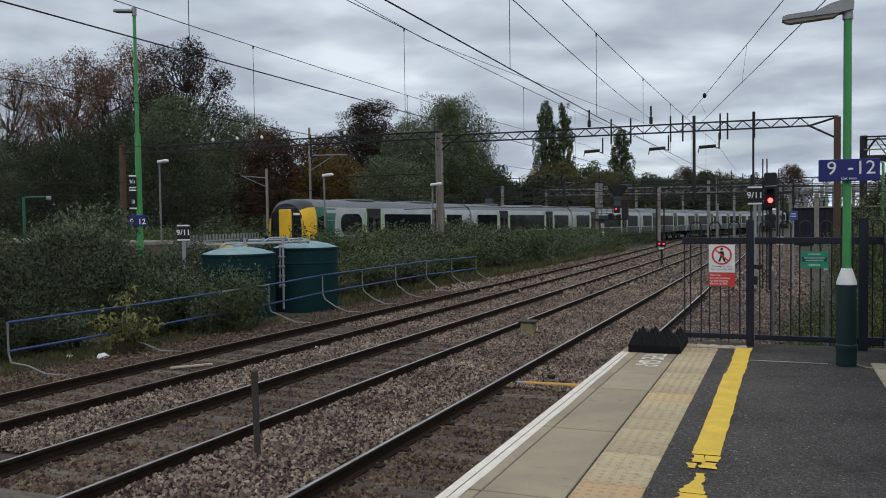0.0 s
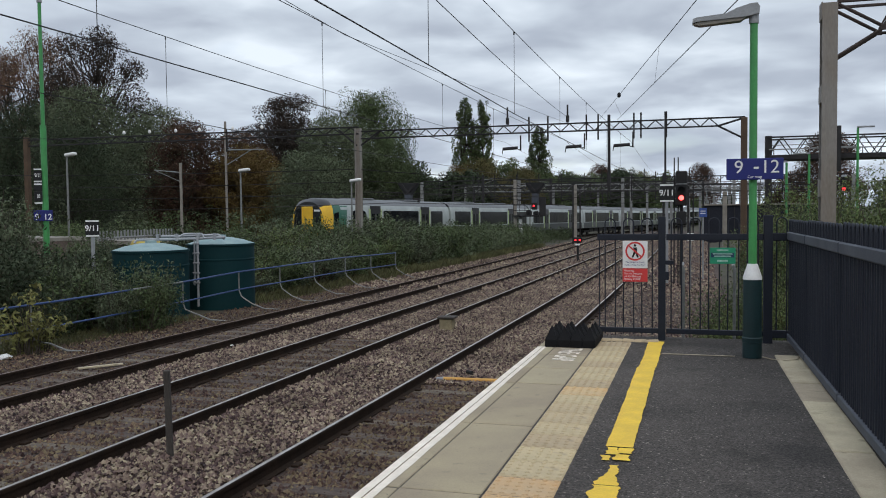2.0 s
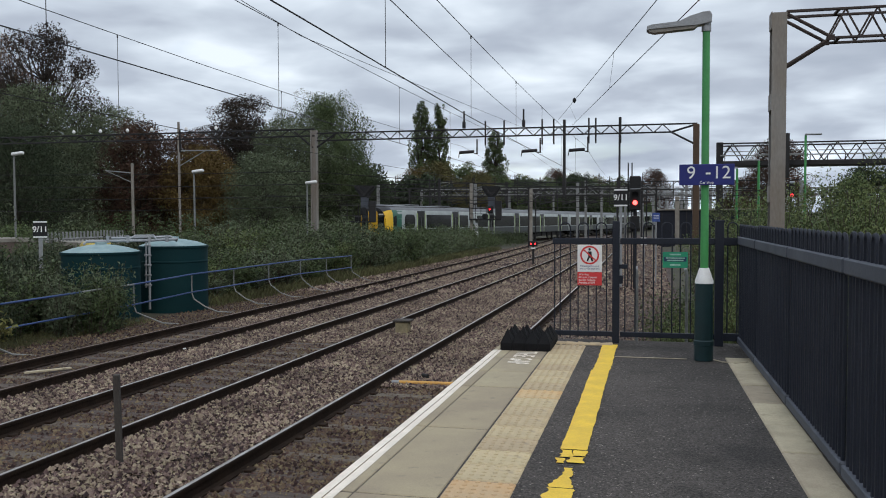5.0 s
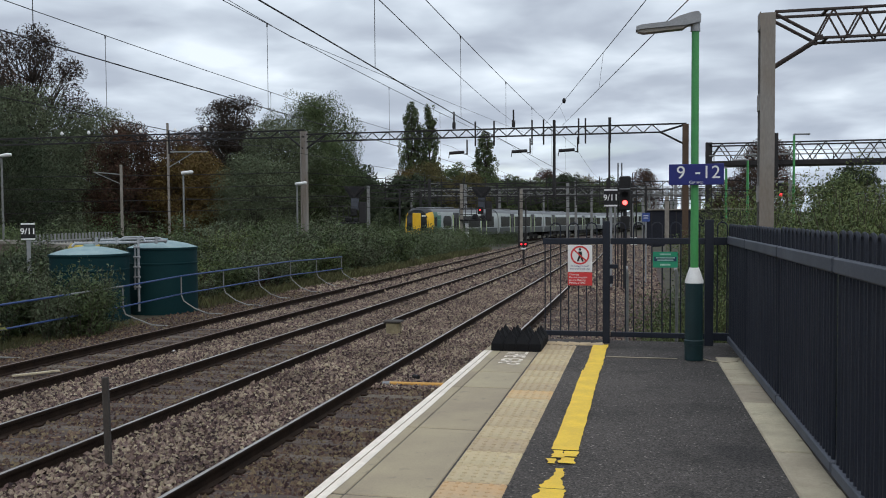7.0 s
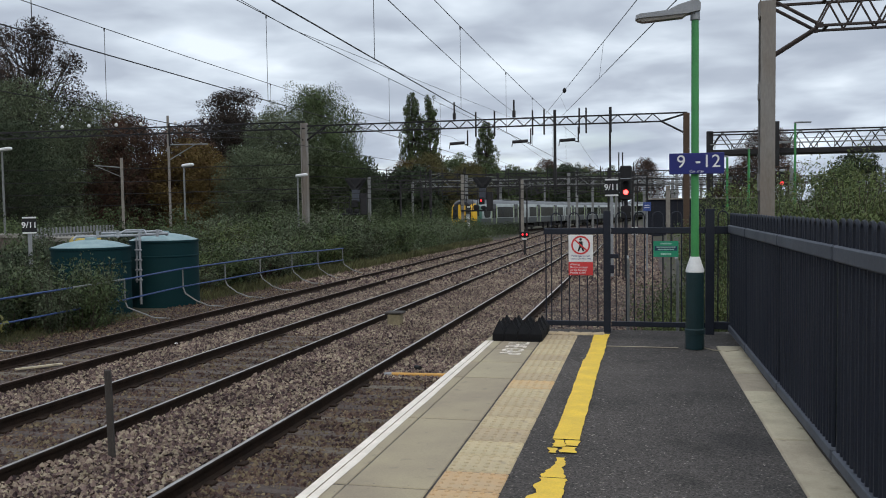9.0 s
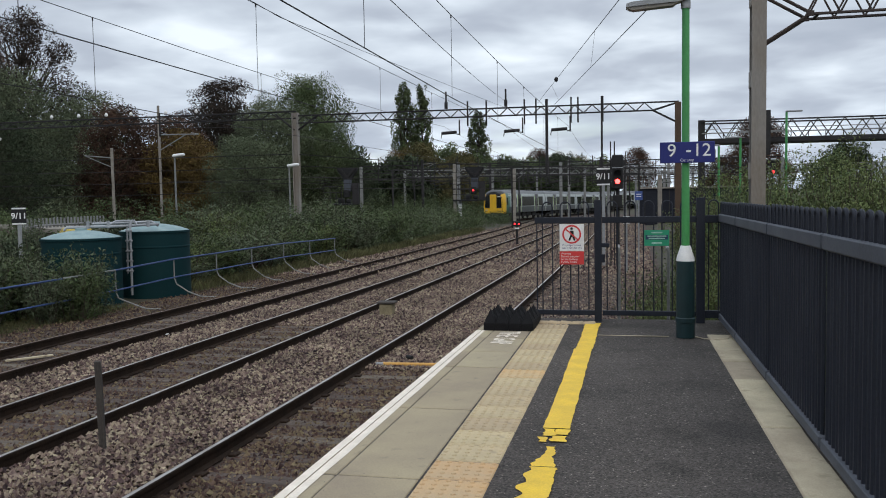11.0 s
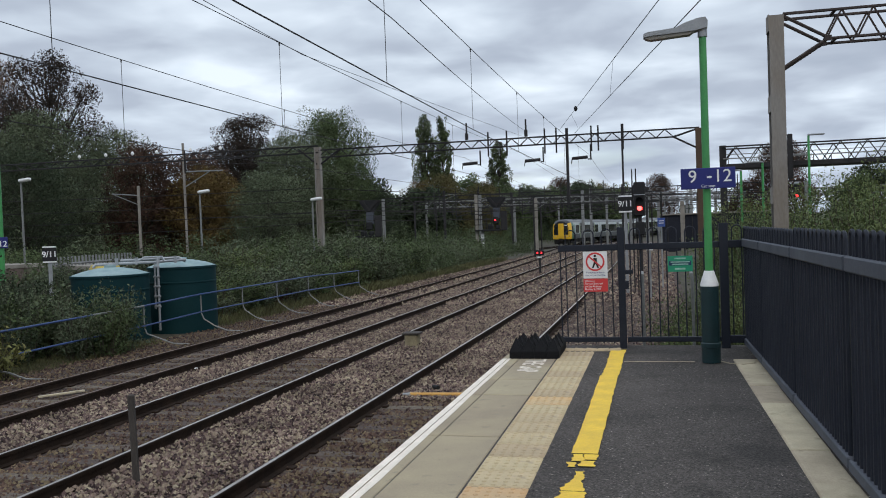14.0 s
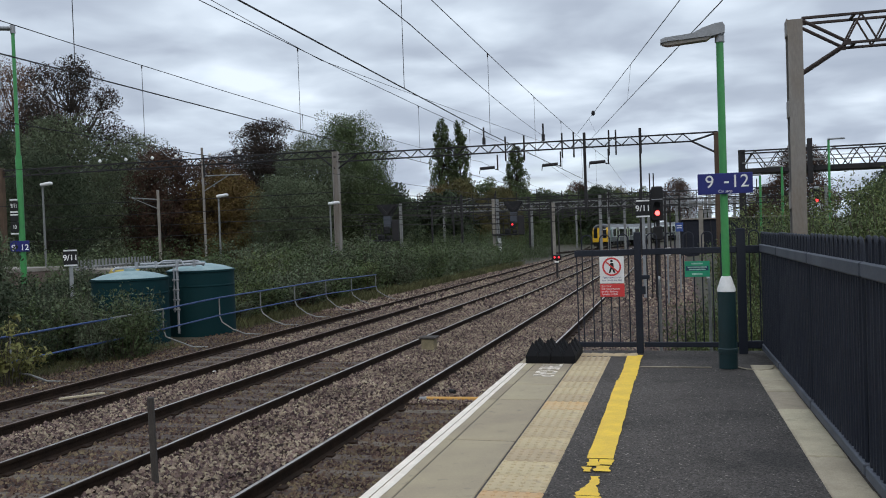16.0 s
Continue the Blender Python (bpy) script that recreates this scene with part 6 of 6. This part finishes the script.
# dense bank behind the blue handrail
for i in range(84):
    y = rs_.uniform(9.0, 33)
    x = -12.2 - rs_.random() ** 1.2 * 4.8
    if by_tanks(x, y):
        continue
    shrub(rs_.choice(("dark", "dark", "green", "grey", "rusty", "dark")), x, y, rs_.uniform(1.2, 1.75) * (0.85 if y < 16 and x > -13.5 else 1.0), rs_.uniform(1.0, 1.35))
for x, y, h, k in ((-19.6, 22, 3.5, "grey"), (-20.4, 22.8, 3.7, "grey"), (-18.8, 21.2, 2.9, "grey"), (-21.4, 22.4, 3.0, "grey"), (-19.2, 20.2, 2.7, "dark"), (-18.0, 18, 2.3, "dark"), (-17.5, 24, 2.0, "grey"), (-12.2, 17.9, 1.9, "green"), (-12.3, 17.3, 2.1, "grey"), (-12.4, 16.3, 1.8, "green"), (-13.3, 18.2, 1.9, "dark"), (-11.15, 18.2, 2.0, "grey"), (-10.95, 17.4, 1.75, "green"), (-11.3, 16.8, 1.6, "grey"), (-10.85, 13.6, 2.1, "yellow"), (-11.0, 14.1, 1.8, "yellow"), (-19.5, 26.5, 2.4, "grey"), (-15.5, 13, 2.0, "dark"), (-15.5, 11, 2.0, "green"), (-17, 10, 2.3, "dark"), (-18.5, 14, 2.4, "dark"), (-20, 17, 2.6, "dark"), (-21, 14, 2.6, "dark"), (-14.6, 12, 1.9, "dark"), (-13.4, 10, 1.7, "green"), (-20.5, 11, 2.6, "dark"), (-12.1, 15.6, 1.4, "dark")):
    shrub(k, x, y, h, 0.9)
for i in range(26):
    shrub(rs_.choice(("dark", "rusty", "dark", "grey")), rs_.uniform(-16.4, -14.2), rs_.uniform(9.5, 27), rs_.uniform(1.7, 2.3), 1.1)
# long bank between the tracks and the train's track
for i in range(105):
    y = 25 + 25 * rs_.random()
    xl = -18.5
    xr = -12.2 - 0.00022 * (y - 10) ** 2
    x = xr + (xl - xr) * rs_.random() ** 1.4
    if math.hypot(x + 11.85, y - 23.1) < 2.3:
        continue
    shrub(rs_.choice(("green", "grey", "bright", "grey", "green", "dark")), x, y, rs_.uniform(1.6, 3.0) * (0.85 if x > xr - 1.0 else 1.0) * (0.8 + 0.012 * (y - 25)), rs_.uniform(1.0, 1.4))
# right of the fence
for i in range(60):
    y = rs_.uniform(11.2, 30)
    x = (4.0 if y > 18 else 5.0) + rs_.random() ** 1.2 * (2.0 + (y - 11) * 0.36)
    shrub(rs_.choice(("fine", "fine", "fine_dark", "fine", "fine_dark")), x, y, rs_.uniform(2.4, 3.4), rs_.uniform(0.8, 1.1))
for i in range(16):
    y = rs_.uniform(13.5, 24)
    shrub(rs_.choice(("fine", "fine", "fine_dark")), rs_.uniform(3.4, 4.8) if y > 18 else rs_.uniform(5.0, 5.8), y, rs_.uniform(2.9, 3.5), 0.75)
for x, y, h, k in ((2.15, 13.5, 1.9, "fine_dark"), (2.75, 12.7, 2.0, "fine_dark"), (2.45, 12.4, 2.1, "fine"), (2.5, 13.6, 2.2, "fine_dark"), (3.1, 12.4, 2.0, "fine"), (3.4, 11.6, 1.9, "fine_dark"), (2.6, 14.6, 2.2, "fine_dark"), (2.8, 15, 2.2, "fine"), (3.3, 14, 2.1, "fine"), (3.95, 9.6, 2.5, "fine"), (4.0, 8.2, 2.6, "fine_dark"), (3.95, 6.8, 2.5, "fine_dark"), (4.0, 5.4, 2.6, "fine"), (3.95, 4.0, 2.5, "fine_dark"), (4.9, 7, 3.1, "fine"), (4.9, 10, 3.2, "fine"), (4.8, 4.6, 3.0, "fine_dark"), (3.95, 10.7, 2.6, "fine"), (4.0, 2.6, 2.5, "fine"), (4.0, 1.2, 2.5, "fine_dark")):
    shrub(k, x, y, h, 0.62 if x > 3.5 else 0.75, z=-1.0 if y < 10.8 else None)


def thicket(name, spots, material, leaves, size, label, seed):
    """Far undergrowth nobody could count: clumps of leaves over many spots (x, y, height, width)."""
    rng = random.Random(seed)
    cs, rs = [], []
    for x, y, h, w in spots:
        g = ground_z(x, y)
        for _ in range(12):
            q = rng.random()
            cs.append((x + rng.uniform(-w, w) * 0.5, y + rng.uniform(-w, w) * 0.5, g + h * (0.1 + 0.85 * q)))
            rs.append(w * rng.uniform(0.12, 0.26) * (1.1 - 0.5 * q))
    return tagged(new(name, leaf_mesh(name, cs, rs, leaves, size, material, seed, k=3)), label, "undergrowth", kind="stuff")


spots_a, spots_b = [], []
for i in range(230):
    y = rs_.uniform(46, 82)
    xl, xr = max(train_x(y) + 2.6, -21), -12.0 - 0.00022 * (y - 10) ** 2
    (spots_a if i % 2 else spots_b).append((xr + (xl - xr) * rs_.random() ** 1.3, y, rs_.uniform(1.4, 2.2), rs_.uniform(1.6, 2.6)))
for i in range(70):
    y = rs_.uniform(116, 172)
    spots_b.append((min(train_x(y) - rs_.uniform(3.5, 14), rs_.uniform(-32, -13)), y, rs_.uniform(2.0, 3.4), 3.0))
for i in range(70):
    y = rs_.uniform(78, 124)
    xl, xr = train_x(y) + 2.0, -11.4 - 0.00022 * (y - 10) ** 2
    if xr > xl:
        (spots_a if i % 2 else spots_b).append((rs_.uniform(xl, xr), y, rs_.uniform(0.9, 1.5), 2.0))
for i in range(110):
    y = rs_.uniform(28, 125)
    (spots_a if i % 3 == 0 else spots_b).append((train_x(y) - rs_.uniform(3.5, 14), y, rs_.uniform(2.0, 3.6), 3.0))
spots_c = [(rs_.uniform(5.5, 24), rs_.uniform(29, 56), rs_.uniform(2.8, 4.6), 3.0) for i in range(70)]
for i in range(90):
    spots_b.append((rs_.uniform(-22.3, -18.2), rs_.uniform(12, 38), rs_.uniform(1.1, 1.6), 1.8))
for i in range(90):
    spots_b.append((rs_.uniform(-45, -28), rs_.uniform(22, 58), rs_.uniform(1.4, 2.2), 3.0))
thicket("undergrowth", spots_a, L_GREYGREEN, 70000, 0.075, "grey-green undergrowth on the far bank", 61)
thicket("leafy_undergrowth", spots_c, L_BRIGHT, 60000, 0.055, "fresh green thicket behind the fence", 63)
thicket("dark_undergrowth", spots_b, L_MID, 140000, 0.080, "mid green undergrowth along the far tracks", 62)


def grass(name, regions, count, material, label):
    rng = np.random.default_rng(9)
    vs, fs = [], []
    for x0, x1, y0, y1, k, h in regions:
        for i in range(k):
            x, y = rng.uniform(x0, x1), rng.uniform(y0, y1)
            z = ground_z(x, y) - 0.04
            a, hh = rng.uniform(0, 6.28), h * rng.uniform(0.5, 1.3)
            dx, dy = math.cos(a) * 0.008, math.sin(a) * 0.008
            lx, ly = rng.uniform(-0.5, 0.5, 2) * hh
            o = len(vs)
            vs += [(x - dx, y - dy, z), (x + dx, y + dy, z), (x + lx * 0.4, y + ly * 0.4, z + hh * 0.7), (x + lx, y + ly, z + hh)]
            fs += [(o, o + 1, o + 2), (o, o + 2, o + 3)]
    me = bpy.data.meshes.new(name)
    me.from_pydata(vs, [], fs)
    me.materials.append(material)
    return tagged(new(name, me), label, "grass", kind="stuff")


grass("lineside_grass", [(-12.6, -10.9, 9, 20, 7000, 0.14), (-13, -11.2, 24, 60, 9000, 0.3), (-12.5, -11.2, 36, 75, 6000, 0.35), (2.6, 4, 11, 20, 3000, 0.3)], 0, L_GRASS, "rough grass at the foot of the bank")

# ---- the train ----
M_LOWER = mat("dark_grey_train_band", (0.055, 0.062, 0.060), 0.5, var=0.1, scale=1, grain=20, bump=0.01, spec=0.3)
CAR = 20.3


def carriage_profile():
    """Half outline of the body from sill to roof, x then z."""
    side = [(1.33, 0.95), (1.38, 1.25), (1.395, 1.9), (1.385, 2.6), (1.33, 3.05), (1.22, 3.32)]
    roof = [(1.22, 3.32), (1.02, 3.55), (0.7, 3.70), (0.3, 3.77), (0, 3.78)]
    return side, roof


def loft(sections, closed=False):
    vs, fs = [], []
    n = len(sections[0])
    for s in sections:
        vs += s
    for j in range(len(sections) - 1):
        for i in range(n - 1):
            fs.append((j * n + i, j * n + i + 1, (j + 1) * n + i + 1, (j + 1) * n + i))
    return vs, fs


def build_carriage(cab):
    side, roof = carriage_profile()
    L = CAR - 0.35
    y0, y1 = -L / 2, L / 2
    o = thing("train_carriage", "white and green electric train carriage with a yellow cab end" if cab else "white electric train carriage with dark windows and lime door edges", "train", group="train carriages")
    b = Mesh()
    for s in (-1, 1):
        b.add(*loft([[(s * x, y, z) for x, z in side] for y in (y0 + (1.9 if cab else 0), y1)]))
    full = [(-x, z) for x, z in side] + [(x, z) for x, z in reversed(roof)][::-1][0:0] + [(x, z) for x, z in reversed(side)]
    b.add([(x, y1, z) for x, z in full], [tuple(range(len(full)))])
    if not cab:
        b.add([(x, y0, z) for x, z in full], [tuple(range(len(full)))])
    part("body", b, M_TRAINWHITE, o, smooth=True)
    r = Mesh()
    prof = [(-x, z) for x, z in roof] + [(x, z) for x, z in reversed(roof[:-1])]
    r.add(*loft([[(x, y, z + 0.003) for x, z in prof] for y in (y0 + (0.9 if cab else 0), y1)]))
    part("roof", r, M_TRAINROOF, o, "grey roof", smooth=True)
    for yc in ((-3.5, 4.0) if cab else (-4.5, 3.5)):
        part("roof_unit", Mesh().box((0, yc, 3.79), (1.4, 2.6, 0.12), 0.04), M_TRAINROOF, o)
    part("floor", Mesh().box((0, 0, 1.0), (2.6, L - (2.5 if cab else 0.2), 0.12), 0.02), M_UNDER, o)
    u = Mesh()
    for k in range(5):
        u.box((0, -5.2 + k * 2.5, 0.68), (2.3, 2.0, 0.5), 0.04)
    part("underframe", u, M_UNDER, o, "dark equipment boxes under the floor")
    for yb in (-7.1, 7.1):
        bg_ = part("bogie", Mesh().box((1.0, yb, 0.5), (0.16, 3.2, 0.28), 0.04).box((-1.0, yb, 0.5), (0.16, 3.2, 0.28), 0.04).box((0, yb, 0.55), (2.0, 0.5, 0.3), 0.04), M_UNDER, o)
        for yw in (-1.25, 1.25):
            for xw in (-0.752, 0.752):
                w = Mesh().lathe((0, 0, 0), [(0.42, -0.06), (0.42, 0.06), (0.36, 0.065), (0.10, 0.05), (0.10, 0.08), (0.001, 0.08)], 20)
                w.v = [(xw + z * (1 if xw > 0 else -1), yb + yw + x, 0.42 + y) for x, y, z in w.v]
                part("wheel", w, M_UNDER, bg_)
    # windows and doors on both sides; the car's end with the cab is at -y
    doors = (-4.6, 4.6) if not cab else (-3.3, 5.1)
    wins = []
    if cab:
        wins = [(-5.7, 2.2), (0.9, 5.9), (7.4, 2.3)]
    else:
        wins = [(-7.45, 3.3), (0, 6.9), (7.45, 3.3)]
    for s in (-1, 1):
        for yc, w_ in wins:
            rr = 0.5 if cab and yc < -5 else 0.12
            hh = 0.60
            poly = []
            for cx, cz, a0 in ((w_ / 2 - rr, hh - min(rr, 0.5), 0), (-w_ / 2 + rr, hh - min(rr, 0.5), 90), (-w_ / 2 + rr, -hh + min(rr, 0.5), 180), (w_ / 2 - rr, -hh + min(rr, 0.5), 270)):
                for a in range(0, 91, 30):
                    poly.append((yc + cx + rr * math.cos(radians(a0 + a)), 2.36 + cz + min(rr, 0.5) * math.sin(radians(a0 + a))))
            part("window", Mesh().prism(poly, "x", s * 1.36, s * 1.402), M_WINDOW, o, "dark tinted window")
        for yc in doors:
            d = part("door", Mesh().box((s * 1.375, yc, 2.12), (0.06, 1.5, 2.35), 0.01), M_TRAINBLACK, o, "dark double door")
            for k in (-0.36, 0.36):
                part("door_glass", Mesh().box((s * 1.405, yc + k, 2.25), (0.012, 0.48, 1.0), 0.004), M_WINDOW, d)
            for k in (-0.86, 0.86):
                part("door_edge", Mesh().box((s * 1.385, yc + k, 2.05), (0.050, 0.20, 2.05), 0.01), M_LIME, o, "lime green edge")
        part("skirt_band", Mesh().box((s * 1.378, 0.9 if cab else 0, 1.32), (0.035, L - (2.0 if cab else 0.6), 0.72), 0.01), M_LOWER, o, "dark grey lower body band")
    if not cab:
        part("gangway", Mesh().box((0, y0 - 0.12, 2.1), (1.3, 0.3, 2.3), 0.05), M_BLACK, o)
        return o
    # cab: side walls sweep in to the flat gangway front
    stn = []
    for y, w_, top, zs, tap in ((y0 + 1.9, 1.0, 0.0, 0.95, 0.0), (y0 + 0.9, 0.995, 0.0, 0.93, 0.0), (y0 + 0.35, 0.955, -0.06, 0.93, 0.05), (y0, 0.86, -0.26, 0.95, 0.16)):
        half = [(x * (w_ - tap * max(0, (z - 2) / 1.4) ** 2), zs if i == 0 else z + top * max(0, (z - 2) / 1.8)) for i, (x, z) in enumerate(side + roof[1:])]
        stn.append((y, half))
    for names, i0, i1, mm, lab in (("cab_side", 0, 1, M_TRAINGREEN, "dark green cab side"), ("cab_corner", 1, 3, M_TRAINYELLOW, "yellow cab corner")):
        for s in (-1, 1):
            secs = [[(s * x, y, z) for x, z in half[:6]] for y, half in stn[i0:i1 + 1]]
            part(names, Mesh().add(*loft(secs)), mm, o, lab, smooth=True)
    m = Mesh()
    for s in (-1, 1):
        m.add(*loft([[(s * x, y, z) for x, z in half[5:]] for y, half in stn]))
    part("cab_roof", m, M_TRAINBLACK, o, "black cab roof edge", smooth=True)
    front = [(-x, z) for x, z in stn[-1][1]] + [(x, z) for x, z in reversed(stn[-1][1][:-1])]
    yf = stn[-1][0]
    part("front_panel", Mesh().add([(x, yf, z) for x, z in front], [tuple(range(len(front)))]), M_TRAINBLACK, o, "black cab front")
    part("front_apron", Mesh().box((0, yf - 0.02, 1.25), (2.26, 0.05, 0.6), 0.02), M_TRAINYELLOW, o, "yellow apron under the windscreens")
    for s in (-1, 1):
        part("windscreen", Mesh().prism([(s * 0.46, 1.62), (s * 1.00, 1.70), (s * 0.99, 2.6), (s * 0.84, 3.02), (s * 0.46, 3.08)], "y", yf - 0.02, yf - 0.005), M_WINDOW, o, "dark windscreen in a black surround")
        part("front_shadow_panel", Mesh().prism([(s * 0.44, 1.05), (s * 0.50, 1.05), (s * 0.50, 3.32), (s * 0.44, 3.32)], "y", yf - 0.03, yf - 0.004), M_TRAINBLACK, o)
        part("corner_strip", Mesh().prism([(s * 1.03, 1.0), (s * 1.15, 1.0), (s * 1.17, 2.0), (s * 1.09, 2.72), (s * 1.00, 2.72), (s * 1.06, 2.0)], "y", yf - 0.04, yf), M_TRAINYELLOW, o, "yellow edge of the cab front")
        part("headlight", Mesh().box((s * 0.85, yf - 0.02, 1.35), (0.34, 0.05, 0.16), 0.02), M_HEADLAMP, o, "headlight cluster")
        part("cab_window", Mesh().prism([(yf + 1.0, 1.95), (yf + 1.55, 1.95), (yf + 1.55, 2.85), (yf + 1.0, 2.75)], "x", s * 1.37, s * 1.405), M_WINDOW, o, "cab side window")
    for s in (-1, 1):
        sw = [(y0 + 1.9, 0.96)] + [(y0 + 2.85 - 0.30 * math.sin(math.pi * k / 8), 0.96 + 2.30 * k / 8) for k in range(9)] + [(y0 + 1.9, 3.26)]
        part("green_panel", Mesh().add(*loft([[(s * (float(np.interp(z, [q_[1] for q_ in side], [q_[0] for q_ in side])) + 0.006), y, z) for y, z in row] for row in ([(y0 + 1.88, 0.96 + 2.30 * k / 8) for k in range(9)], sw[1:10])])), M_TRAINGREEN, o, "dark green panel behind the cab", smooth=True)
    part("gangway_door", Mesh().box((0, yf - 0.06, 2.15), (0.82, 0.14, 2.1), 0.04), M_TRAINYELLOW, o, "yellow gangway door")
    part("gangway_surround", Mesh().box((0, yf - 0.03, 3.20), (1.3, 0.10, 0.20), 0.04), M_TRAINBLACK, o)
    part("number_bar", Mesh().box((0.72, yf - 0.035, 2.94), (0.42, 0.02, 0.12), 0.004), M_WHITEPAINT, o, "white number bar")
    part("coupler", Mesh().box((0, yf - 0.25, 0.85), (0.4, 0.6, 0.35), 0.05), M_UNDER, o)
    part("snow_plough", Mesh().box((0, yf + 0.3, 0.55), (2.2, 0.2, 0.55), 0.05), M_UNDER, o)
    return o


CARS = [build_carriage(True)]
mid_car = build_carriage(False)
CARS.append(mid_car)
for i in range(6):
    CARS.append(copy_thing(mid_car, Matrix.Identity(4)))

# arc length along the train's track
ARC = np.concatenate([[0], np.cumsum(np.hypot(np.diff(FINE_X), np.diff(FINE_Y)))])


def on_track(s):
    if s > ARC[-1]:
        d = (np.array([FINE_X[-1], FINE_Y[-1]]) - np.array([FINE_X[-5], FINE_Y[-5]])) / (ARC[-1] - ARC[-5])
        return FINE_X[-1] + d[0] * (s - ARC[-1]), FINE_Y[-1] + d[1] * (s - ARC[-1])
    return float(np.interp(s, ARC, FINE_X)), float(np.interp(s, ARC, FINE_Y))


# seconds and the distance of the train's yellow end along the track
HEAD = [(0.0, 40.0), (0.5, 42.7), (1.0, 45.41), (1.5, 48.13), (2.0, 50.88), (2.5, 53.7), (3.0, 56.54), (3.5, 59.23), (4.0, 61.97), (4.5, 64.71), (5.0, 67.44), (5.5, 70.18), (6.0, 72.99), (6.5, 75.82), (7.0, 78.67), (7.5, 81.52), (8.0, 84.36), (8.5, 87.27), (9.0, 90.33), (9.5, 93.63), (10.0, 96.92), (10.5, 100.3), (11.0, 103.74), (11.5, 107.2), (12.0, 110.57), (12.5, 114.19), (13.0, 118.03), (13.5, 121.84), (14.0, 125.51), (14.5, 129.04), (15.0, 132.43), (15.5, 135.71), (16.0, 138.9)]


def head_at(t):
    return float(np.interp(t, [h[0] for h in HEAD], [h[1] for h in HEAD]))


def motions():
    for i, car in enumerate(CARS):
        rows = []
        for t in [k * 0.5 for k in range(33)]:
            mid_s = head_at(t) + CAR * (i + 0.5)
            a, b = on_track(mid_s - 7.1), on_track(mid_s + 7.1)
            za, zb = RAIL_Z + fall(a[1]), RAIL_Z + fall(b[1])
            yaw = math.degrees(math.atan2(-(b[0] - a[0]), b[1] - a[1]))
            pitch = math.degrees(math.atan2(zb - za, 14.2))
            rows.append((t, pose((a[0] + b[0]) / 2, (a[1] + b[1]) / 2, (za + zb) / 2 + 0.01, pitch, 0, yaw)))
        walk(car, rows)


motions()
